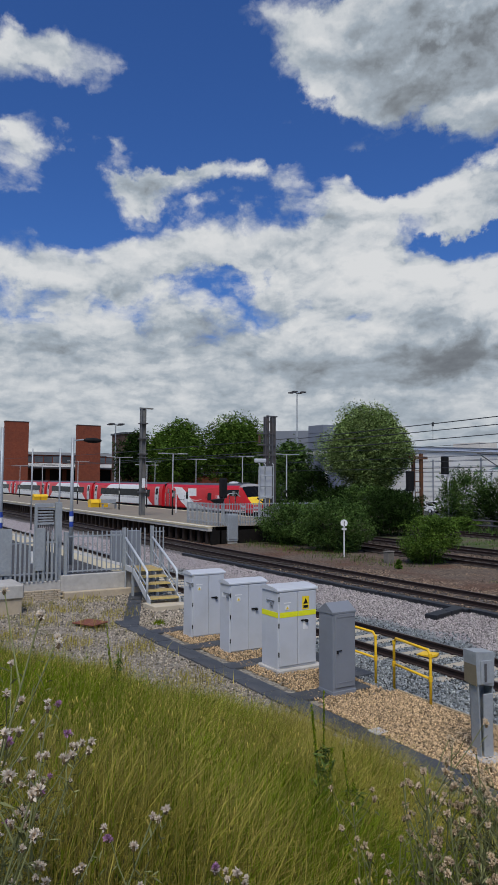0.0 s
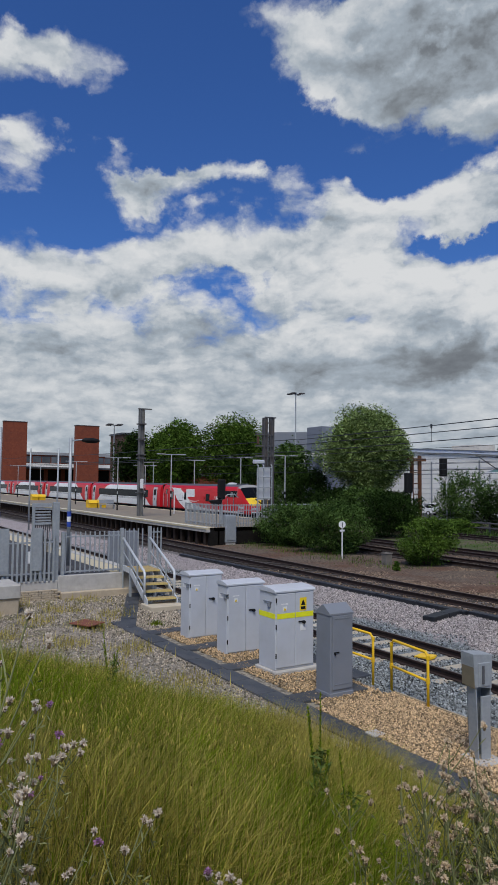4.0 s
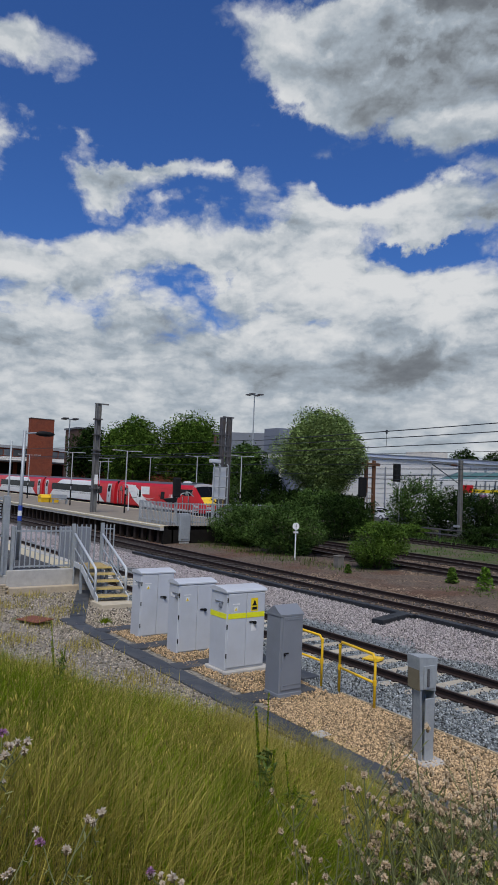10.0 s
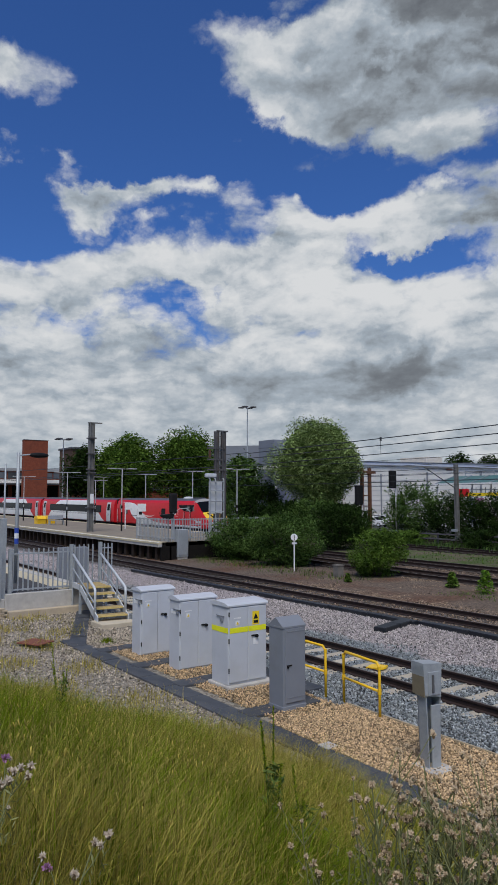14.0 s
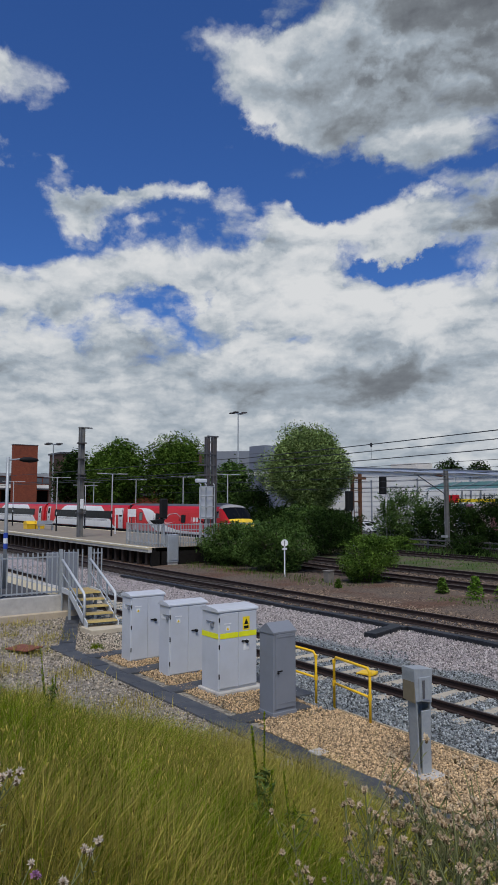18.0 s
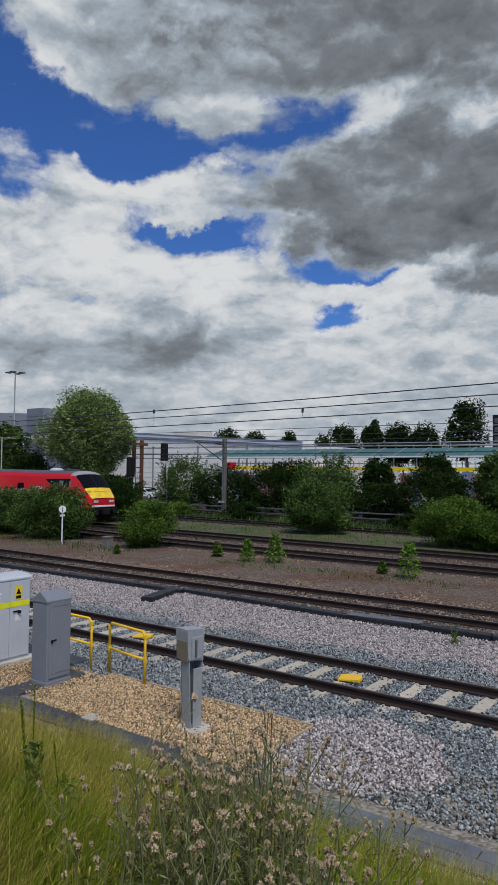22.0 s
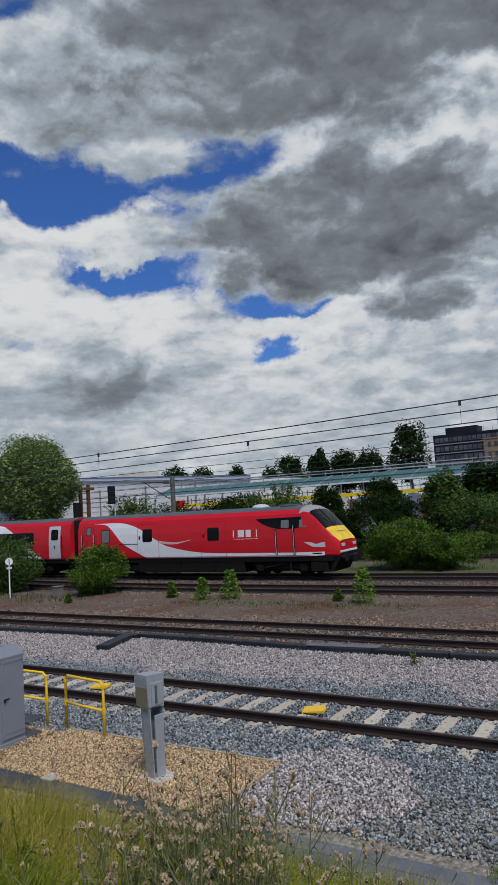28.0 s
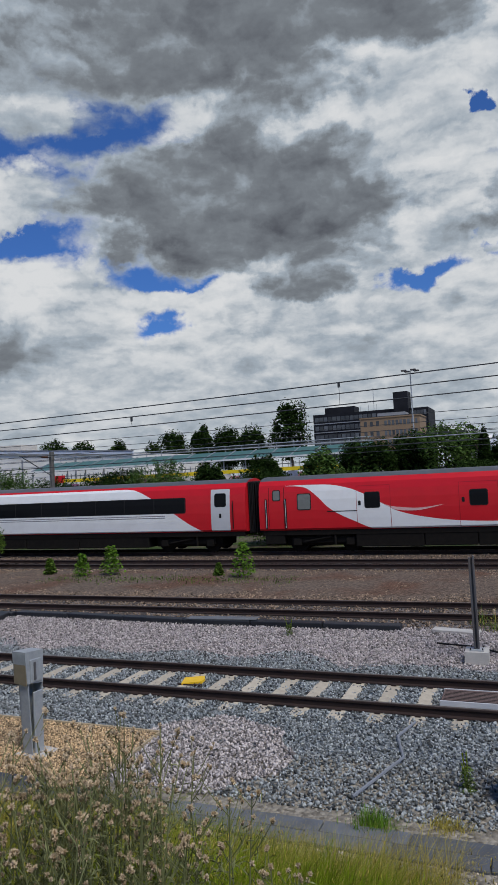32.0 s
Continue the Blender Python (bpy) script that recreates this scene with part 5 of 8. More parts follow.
def signal():
    s = thing("colour_light_signal", "black-faced signal head on a leaning pale steel post", "signal")
    x, y = -0.12, 15.0
    part("base", Geo().prism([(-0.5, -0.35), (0.45, -0.4), (0.55, 0.2), (-0.4, 0.3)], "z", -0.05, 0.06).turned(pose(x + 0.1, y, 0)), CONCRETE, s, "pale concrete pad")
    part("foot_plate", Geo().box(x - 0.2, x + 0.2, y - 0.2, y + 0.2, 0.06, 0.1, 0.01), GALV, s)
    part("post", Geo().tube([(x, y, 0.08), (x, y, 2.75)], 0.07, 14), GALV, s, smooth=True)
    part("head", Geo().prism([(y - 0.3, 2.55), (y + 0.1, 2.55), (y + 0.1, 3.3), (y, 3.4), (y - 0.3, 3.4)], "x", x - 0.1, x - 0.02), BLACK, s, "black signal backboard")
    part("casing", Geo().prism([(x - 0.018, 2.42), (x + 0.1, 2.42), (x + 0.11, 3.25), (x + 0.04, 3.5), (x - 0.018, 3.52)], "y", y - 0.28, y + 0.12), GREY_CAB, s, "pale grey rear casing")
    for z in (2.8, 3.16):
        part("hood", Geo().tube([(x - 0.26, y - 0.1, z + 0.02), (x - 0.1, y - 0.1, z)], 0.11, 12, cap=False).box(x - 0.3, x - 0.1, y - 0.2, y + 0.02, z + 0.105, z + 0.118), BLACK, s)
    part("junction_box", Geo().box(x + 0.09, x + 0.22, y - 0.16, y + 0.06, 0.62, 1.25, 0.01), GALV, s, "grey junction box")
    part("box_label", Geo().box(x + 0.1, x + 0.16, y - 0.165, y - 0.16, 1.0, 1.18), SIGN_WHITE, s)
    part("cable", Geo().tube([(x + 0.15, y - 0.1, 0.62), (x + 0.2, y - 0.12, 0.4), (x + 0.33, y - 0.18, 0.2), (x + 0.36, y - 0.2, 0.05)], 0.02, 6), BLACK, s)
    for z in (1.3, 1.7, 2.1):
        part("band", Geo().tube([(x, y, z), (x, y, z + 0.04)], 0.076, 14), DARK_STEEL, s)


signal()


def marker_box(x, y, mat, h):
    b = thing("cable_marker_box", "small grey cable joint box on a stake", "junction box", group="small cable boxes")
    part("stake", Geo().box(x - 0.02, x + 0.02, y - 0.02, y + 0.02, -0.1, h - 0.1), RAIL_SIDE, b)
    part("box", Geo().box(x - 0.05, x + 0.05, y - 0.045, y + 0.045, h - 0.18, h, 0.008), mat, b)
    part("cap", Geo().box(x - 0.058, x + 0.058, y - 0.05, y + 0.05, h - 0.01, h + 0.02, 0.006), GREY_CAB if mat is not DUCT else DUCT, b)
    part("cable", Geo().tube([(x + 0.02, y, h - 0.22), (x + 0.05, y - 0.05, h * 0.4), (x + 0.12, y + 0.1, 0.03), (x + 0.5, y + 0.3, 0.02)], 0.014, 6), BLACK, b)


marker_box(-0.18, 8.1, GALV, 0.36)
marker_box(0.12, 8.12, GREY_CAB, 0.34)
marker_box(0.52, 8.15, DUCT, 0.34)
wide_box = thing("pit_box", "grey lidded plastic pit box beside the track", "pit box")
part("body", Geo().box(2.2, 2.85, 8.35, 8.9, 0.0, 0.34, 0.03), BLACK, wide_box)
part("lid", Geo().box(2.15, 2.9, 8.3, 8.95, 0.34, 0.55, 0.06), GREY_CAB, wide_box, "pale moulded lid")

# grey relay boxes on the low wall by the middle track
relays = thing("relay_rack", "row of small grey relay boxes on a rail", "relay boxes")
part("rail", Geo().box(2.5, 6.0, 18.02, 18.1, 0.5, 0.58, 0.01), GALV, relays)
for x, w, h in ((2.75, 0.14, 0.3), (3.05, 0.1, 0.3), (3.55, 0.26, 0.42), (4.05, 0.2, 0.42), (4.6, 0.22, 0.42)):
    part("box", Geo().box(x - w, x + w, 17.85, 18.05, 0.55 - h, 0.58, 0.015), GALV if w < 0.2 else DARK_CAB, relays)
for x in (2.6, 4.3, 5.8):
    part("leg", Geo().box(x - 0.03, x + 0.03, 18.05, 18.12, 0, 0.55), GALV, relays)

for k, x in enumerate((2.85, 3.8, 4.75)):
    f = thing("concrete_stool", "old concrete pipe stool with two legs", "stool", group="concrete stools")
    y = 23.9 + 0.42 * k
    part("cap", Geo().box(x - 0.22, x + 0.22, y - 0.12, y + 0.12, 0.95, 1.15, 0.02), OLD_CONCRETE, f)
    for dx in (-0.17, 0.17):
        part("leg", Geo().box(x + dx - 0.05, x + dx + 0.05, y - 0.1, y + 0.1, 0.0, 0.95, 0.01), OLD_CONCRETE, f)
    part("tie", Geo().box(x - 0.15, x + 0.15, y - 0.05, y + 0.05, 0.35, 0.45), OLD_CONCRETE, f)

for px, py, pts in ((0, 0, [(-2.0, 15.9, 0.05), (-1.2, 15.6, 0.08), (-0.5, 15.2, 0.05), (-0.2, 15.05, 0.1)]), (1, 0, [(-1.75, 11.0, 0.03), (-1.9, 10.3, 0.05), (-1.7, 9.6, 0.04), (-1.9, 8.9, 0.05), (-2.1, 8.3, 0.04)]), (2, 0, [(1.9, 11.2, 0.05), (1.9, 10.4, 0.04), (2.0, 9.7, 0.05), (1.95, 9.0, 0.05)]),
                    (3, 0, [(0.0, 8.7, 0.05), (0.4, 9.1, 0.05), (0.7, 9.0, 0.04)])):
    cable = thing("loose_cable", "loose grey cable lying on the ballast", "cable", group="loose cables")
    part("sheath", Geo().tube([(a, b, c) for a, b, c in pts], 0.022, 6), DARK_CAB if px == 1 else BLACK, cable)

# whistle board post and grey bin by the bushes
board = thing("round_sign_post", "white round track sign on a thin white post", "sign")
part("post", Geo().tube([(-29.6, 24.35, 0), (-29.6, 24.35, 1.75)], 0.035, 8), SIGN_WHITE, board)
part("disc", Geo().tube([(-29.57, 24.33, 1.88), (-29.55, 24.31, 1.88)], 0.19, 18).turned(Matrix()), SIGN_WHITE, board, "white disc with a dark rim")
part("bar", Geo().box(-29.54, -29.53, 24.29, 24.33, 1.72, 2.0), BLACK, board)
part("tag", Geo().box(-29.62, -29.56, 24.2, 24.5, 1.5, 1.6), SIGN_WHITE, board)
locker = thing("small_locker", "small grey concrete locker by the bush", "locker")
part("body", Geo().box(-26.35, -25.95, 24.2, 24.6, 0, 0.6, 0.03), OLD_CONCRETE, locker)
part("lid", Geo().box(-26.38, -25.92, 24.17, 24.63, 0.6, 0.65, 0.02), OLD_CONCRETE, locker)

cover = thing("rusty_cover", "rusty red steel cover plate lying on shingle", "cover plate")
part("plate", Geo().box(-0.45, 0.45, -0.28, 0.28, 0.0, 0.03, 0.008).turned(pose(-18.95, 6.55, 0.09, 3, -2, 20)), RUST, cover)

# ---- platforms and station ----
PZ = 1.1


def island_platform():
    p = thing("platform_island", "long island platform with a sandy top and buff edges", "platform", kind="structure")
    x0, x1, y0, y1 = -185.0, -39.6, 21.3, 30.9
    n = 24
    def slab(ya, yb, za, zb):
        g = Geo()
        for k in range(n):
            a, b = x0 + (x1 - x0) * k / n, x0 + (x1 - x0) * (k + 1) / n
            ra, rb = rise(a), rise(b)
            g.add([(a, ya, za + ra), (a, yb, za + ra), (a, yb, zb + ra), (a, ya, zb + ra), (b, ya, za + rb), (b, yb, za + rb), (b, yb, zb + rb), (b, ya, zb + rb)],
                  [(0, 3, 2, 1), (4, 5, 6, 7), (0, 1, 5, 4), (1, 2, 6, 5), (2, 3, 7, 6), (3, 0, 4, 7)])
        return g
    part("deck", slab(y0 + 0.6, y1 - 0.6, PZ - 0.25, PZ), PLATFORM_TOP, p)
    for a, b in ((y0, y0 + 0.6), (y1 - 0.6, y1)):
        part("edge_paving", slab(a, b, PZ - 0.12, PZ + 0.004), TACTILE, p, "buff tactile edge paving")
    part("front_beam", slab(y0 + 0.04, y0 + 0.3, PZ - 0.3, PZ - 0.12), CONCRETE, p, "pale edge beam")
    part("edge_line", slab(y0 + 0.02, y0 + 0.14, PZ + 0.004, PZ + 0.008), SIGN_WHITE, p, "white edge line")
    # near-black sheet behind the trestles: shade under the deck put in as colour
    part("back_wall", slab(y0 + 0.9, y0 + 1.0, -0.1, PZ - 0.25), UNDER, p, "near-black sheet that paints the shade under the deck")
    post = Geo().box(-0.16, 0.16, -0.14, 0.14, -0.1, PZ - 0.3, 0.02).mesh("trestle", TRESTLE)
    x = -40.4
    while x > -120:
        part("trestle", post, None, p, at=pose(x, y0 + 0.45, rise(x)))
        x -= 1.15
    part("end_wall", Geo().box(x1 - 0.25, x1, y0 + 0.3, y1 - 0.3, -0.05, PZ + 0.09), UNDER, p)


island_platform()


LAMP_GREY = material("pale_grey_lamp_paint", (0.42, 0.43, 0.43), 0.5)


def platform_lamp(x, y, h, arms=2):
    z = PZ + rise(x)
    l = thing("platform_lamp", "tall white platform lamp post with two flat arms", "lamp post", group="platform lamps")
    part("column", Geo().tube([(x, y, z), (x, y, z + h)], 0.05, 8), LAMP_GREY, l)
    part("base_sleeve", Geo().tube([(x, y, z), (x, y, z + 1.6)], 0.075, 8), BLACK, l, "black lower sleeve")
    part("base_band", Geo().tube([(x, y, z + 1.9), (x, y, z + 2.15)], 0.072, 8), BLACK, l)
    part("arm", Geo().tube([(x, y - 0.9 * (arms > 1), z + h), (x, y + 0.9, z + h)], 0.028, 6), LAMP_GREY, l)
    for s in ((-1, 1) if arms > 1 else (1,)):
        part("lantern", Geo().box(x - 0.12, x + 0.12, y + s * 0.95 - 0.4, y + s * 0.95 + 0.4, z + h - 0.01, z + h + 0.06, 0.02), LAMP_GREY, l)


for x, y, h in ((-54.3, 25.7, 5.25), (-66.4, 25.5, 5.25), (-83.0, 26.5, 5.2), (-101.0, 27.0, 5.2), (-117.0, 27.6, 5.2), (-60.0, 36.1, 5.2), (-72.0, 37.0, 5.2), (-86.0, 38.0, 5.2), (-52.0, 36.0, 5.2), (-70.0, 30.0, 4.6)):
    if y < 31:
        platform_lamp(x, y, h)
    else:
        platform_lamp(x, y, h + 0.2)
far_side = thing("platform_far_side", "second platform beyond the running line", "platform", kind="structure")
part("deck", Geo().box(-185, -44, 35.2, 40.0, 0, 1.3), PLATFORM_TOP, far_side)
part("edge_paving", Geo().box(-185, -44, 34.75, 35.2, 1.1, 1.31), TACTILE, far_side)

for x, y in ((-73.0, 25.6), (-100.6, 26.6)):
    z = PZ + rise(x)
    b = thing("grit_bin", "yellow grit bin with a ridged lid on the platform", "grit bin", group="yellow grit bins")
    for s in (-0.5, 0.5):
        part("tub", Geo().prism([(-0.5, 0.0), (0.5, 0.0), (0.6, 0.5), (-0.6, 0.5)], "y", y + s - 0.44, y + s + 0.44).turned(pose(x, 0, z)), YELLOW, b)
        part("lid", Geo().prism([(-0.64, 0.5), (0.64, 0.5), (0.45, 0.75), (0.0, 0.85), (-0.45, 0.75)], "y", y + s - 0.47, y + s + 0.47).turned(pose(x, 0, z)), YELLOW, b)
bench = thing("platform_bench", "grey metal platform bench", "bench")
for k in range(4):
    part("slat", Geo().box(-69.2 + k * 0.13, -69.1 + k * 0.13, 24.6, 26.2, PZ + 0.7, PZ + 0.73), GALV, bench)
part("backrest", Geo().box(-69.3, -69.25, 24.6, 26.2, PZ + 0.8, PZ + 1.2), GALV, bench)
for yy in (24.7, 26.1):
    part("leg", Geo().box(-69.2, -68.8, yy - 0.04, yy + 0.04, PZ + 0.2, PZ + 0.7), GALV, bench)
for x, y in ((-58.0, 27.8), (-48.6, 24.4)):
    s = thing("platform_sign", "small white sign on two posts", "sign", group="platform signs")
    part("post", Geo().tube([(x, y, PZ), (x, y, PZ + 2.4)], 0.05, 6), SIGN_WHITE, s)
    part("board", Geo().box(x - 0.04, x + 0.04, y - 0.05, y + 0.65, PZ + 1.9, PZ + 2.5, 0.01), SIGN_WHITE, s)


def platform_end():
    """Railings, a cabinet, a camera post and a repeater at the ramp."""
    f = thing("end_railing", "grey mesh railing at the end of the platform", "railing")
    z = PZ + 0.1
    pts = [(-44.4, 22.2), (-39.8, 22.2), (-39.8, 30.4)]
    for (xa, ya), (xb, yb) in zip(pts, pts[1:]):
        n = int(max(abs(xb - xa), abs(yb - ya)) / 0.2)
        for k in range(n + 1):
            x, y = xa + (xb - xa) * k / n, ya + (yb - ya) * k / n
            part("post" if k % 8 == 0 else "bar", Geo().box(x - (0.045 if k % 8 == 0 else 0.018), x + (0.045 if k % 8 == 0 else 0.018), y - 0.025, y + 0.025, z - 0.1, z + 1.5), GALV, f)
        for h in (0.2, 1.4):
            part("rail", Geo().box(min(xa, xb) - 0.03, max(xa, xb) + 0.03, min(ya, yb) - 0.02, max(ya, yb) + 0.02, z + h, z + h + 0.06), GALV, f)
    c = thing("platform_cabinet", "grey steel cabinet at the platform end", "cabinet")
    part("body", Geo().box(-40.0, -39.45, 22.7, 23.5, 0.2, 2.0, 0.03), GALV, c)
    part("door", Geo().box(-39.45, -39.42, 22.76, 23.44, 0.35, 1.9, 0.01), GALV, c)
    part("leg", Geo().box(-39.95, -39.5, 22.75, 23.45, 0, 0.2), CONCRETE, c)
    s = thing("platform_signal", "black signal head on a post at the platform end", "signal")
    part("post", Geo().tube([(-41.0, 23.2, 0.4), (-41.0, 23.2, 3.1)], 0.07, 8), GALV, s)
    part("head", Geo().box(-41.2, -40.9, 22.95, 23.5, 3.0, 4.35, 0.08), BLACK, s)
    part("hood", Geo().prism([(22.3, 2.9), (23.2, 3.0), (23.1, 2.7), (22.7, 2.6)], "x", -41.3, -40.8), BLACK, s)
    part("arm", Geo().tube([(-41, 23.2, 2.9), (-40.9, 23.6, 3.3), (-40.8, 24.1, 3.35), (-40.8, 24.4, 3.1)], 0.03, 6), GALV, s)


platform_end()


def back_of_signal():
    """The grey rear of a lattice signal frame by the overhead mast."""
    s = thing("signal_frame", "grey back of a large signal frame with ladder hoops", "signal")
    x, y = -44.6, 29.0
    part("backplate", Geo().box(x - 0.12, x + 0.12, y - 0.65, y + 0.45, 2.85, 5.3, 0.03), GREY_CAB, s)
    for dy in (-0.75, -0.25, 0.5):
        part("upright", Geo().tube([(x + 0.25, y + dy, 1.2), (x + 0.25, y + dy, 5.45), (x + 0.1, y + dy, 5.55)], 0.05, 6), GALV, s)
    for z in (3.0, 3.8, 4.6, 5.3):
        part("hoop", Geo().tube([(x + 0.27, y - 0.75, z), (x + 0.4, y - 0.2, z), (x + 0.27, y + 0.5, z)], 0.04, 6), GALV, s)
    part("top_lamp", Geo().box(x - 0.2, x + 0.2, y - 1.0, y - 0.1, 5.6, 5.9, 0.06), GREY_CAB, s)
    part("leg", Geo().box(x - 0.15, x + 0.15, y - 0.2, y + 0.2, 0, 2.9), DARK_STEEL, s)
    part("brace", Geo().tube([(x, y - 0.8, 2.9), (x + 0.3, y + 1.6, 1.3)], 0.05, 6), UNDER, s)
    part("platform_rail", Geo().tube([(x + 0.4, y - 2.6, 2.1), (x + 0.4, y + 1.2, 2.1)], 0.035, 6).tube([(x + 0.4, y - 2.6, 1.5), (x + 0.4, y + 1.2, 1.5)], 0.035, 6), GALV, s)
    for k in range(5):
        part("stanchion", Geo().tube([(x + 0.4, y - 2.6 + k * 0.95, 0.4), (x + 0.4, y - 2.6 + k * 0.95, 2.1)], 0.03, 6), GALV, s)


back_of_signal()


# ---- the near platform, its fence and the steps ----
def near_platform():
    p = thing("platform_near", "near platform of dark asphalt with a buff edge", "platform", kind="structure")
    part("deck", Geo().box(-150, -24.3, 2.0, 9.2, -0.1, 0.78), ASPHALT, p)
    part("ramp_edge", Geo().box(-150, -24.3, 9.2, 10.0, 0.5, 0.786), TACTILE, p, "buff tactile paving")
    part("coping", Geo().box(-150, -24.3, 10.0, 10.35, 0.5, 0.8), CONCRETE, p, "pale coping stones")
    part("face", Geo().box(-150, -24.3, 9.6, 10.25, -0.1, 0.5), CONCRETE, p)
    w = thing("retaining_wall", "pale rendered concrete wall at the end of the platform", "wall", kind="structure")
    part("upper_wall", Geo().box(-24.3, -24.0, 7.2, 10.75, -0.1, 0.77, 0.015), CONCRETE, w)
    part("upper_wall", Geo().box(-24.3, -24.02, 4.3, 7.2, -0.1, 0.62, 0.015), CONCRETE, w)
    part("ledge", Geo().box(-24.0, -23.72, 7.25, 10.6, -0.1, 0.22, 0.02), material("sandy_stone", (0.46, 0.38, 0.27), 0.9, colour2=(0.36, 0.30, 0.22), scale=5, bump=0.3), w)
    brick = Geo().box(-0.105, 0.105, -0.05, 0.05, 0, 0.062, 0.008).mesh("brick", bpy.data.materials["sandy_stone"])
    for r in range(5):
        for k in range(13):
            part("brick", brick, None, w, at=pose(-23.95, 4.4 + k * 0.222 + (r % 2) * 0.11, r * 0.07 - 0.01, 0, 0, 90))
    part("block", Geo().box(-23.2, -21.75, 4.0, 5.40, 0.46, 0.88, 0.03), CONCRETE, w, "square pale concrete capping block")
    part("pier", Geo().box(-23.15, -21.8, 4.05, 5.36, -0.1, 0.46, 0.01), bpy.data.materials["sandy_stone"], w, "buff stone pier")


near_platform()


def palisade():
    f = thing("palisade_fence", "galvanised railings along the platform end", "fence")
    z, x = 0.78, -24.15
    bar = Geo().box(-0.018, 0.018, -0.02, 0.02, 0, 1.44).mesh("bar", GALV)
    for k in range(12):
        part("bar", bar, None, f, at=pose(x, 7.48 + k * 0.176, z + 0.05))
    for h in (0.08, 1.3):
        part("rail", Geo().box(x - 0.022, x + 0.022, 7.38, 9.5, z + h, z + h + 0.05), GALV, f)
    for y, h in ((7.38, 1.5), (9.55, 1.58), (10.66, 1.62)):
        part("post", Geo().box(x - 0.06, x + 0.06, y - 0.055, y + 0.055, z - 0.6, z + h), GALV, f)
    for k in range(6):
        part("bar", bar, None, f, at=pose(x - 0.5, 9.7 + k * 0.176, z + 0.08))
    for k in range(3):
        part("bar", bar, None, f, at=pose(x, 10.82 + k * 0.15, z + 0.12))
    part("rail", Geo().box(x - 0.02, x + 0.02, 10.7, 11.15, z + 0.1, z + 0.145).box(x - 0.02, x + 0.02, 10.7, 11.15, z + 1.38, z + 1.42), GALV, f)
    g = thing("gate_screen", "tall galvanised gate with slatted infill", "gate")
    part("frame", Geo().box(x - 0.08, x + 0.06, 6.3, 6.38, 0.5, 3.28).box(x - 0.06, x + 0.04, 6.38, 6.95, 3.16, 3.28).box(x - 0.06, x + 0.04, 6.38, 6.95, 2.55, 2.62).box(x - 0.06, x + 0.04, 6.38, 6.95, 0.6, 0.7), GALV, g)
    part("gate_post", Geo().box(x - 0.1, x + 0.08, 7.0, 7.22, 0.5, 3.32, 0.01), GALV, g)
    for k in range(5):
        part("slat", Geo().box(x - 0.02, x + 0.01, 6.4, 6.93, 2.66 + k * 0.1, 2.715 + k * 0.1), GALV, g)
    for k in range(8):
        part("upright_slat", Geo().box(x - 0.02, x + 0.01, 6.4 + k * 0.068, 6.44 + k * 0.068, 0.7, 2.55), DARK_STEEL, g)
    part("lock_box", Geo().box(x + 0.06, x + 0.14, 6.1, 6.28, 1.25, 1.65, 0.01), SIGN_WHITE, g, "white keypad box")
    q = thing("security_palisade", "galvanised palisade fence of tall pales", "fence")
    pale = Geo().prism([(-0.034, 0), (0.034, 0), (0.034, 1.62), (0.0, 1.76), (-0.034, 1.62)], "x", -0.01, 0.01).mesh("pale", GALV)
    for k in range(18):
        part("pale", pale, None, q, at=pose(x + 0.16, 4.42 + k * 0.153, 0.62))
    for h in (0.25, 1.3):
        part("rail", Geo().box(x + 0.1, x + 0.14, 4.4, 7.05, 0.62 + h, 0.67 + h), GALV, q)
    for y in (4.4, 5.45, 6.6):
        part("post", Geo().box(x + 0.02, x + 0.12, y - 0.06, y + 0.06, 0.5, 2.4), GALV, q)
    part("panel", Geo().box(x + 0.18, x + 0.2, 4.35, 5.5, 0.9, 2.45), GALV, q, "flat grey sheet panel")
    part("panel", Geo().box(x + 0.18, x + 0.2, 6.28, 6.6, 1.0, 2.45), GALV, q, "narrow grey sheet panel")


palisade()


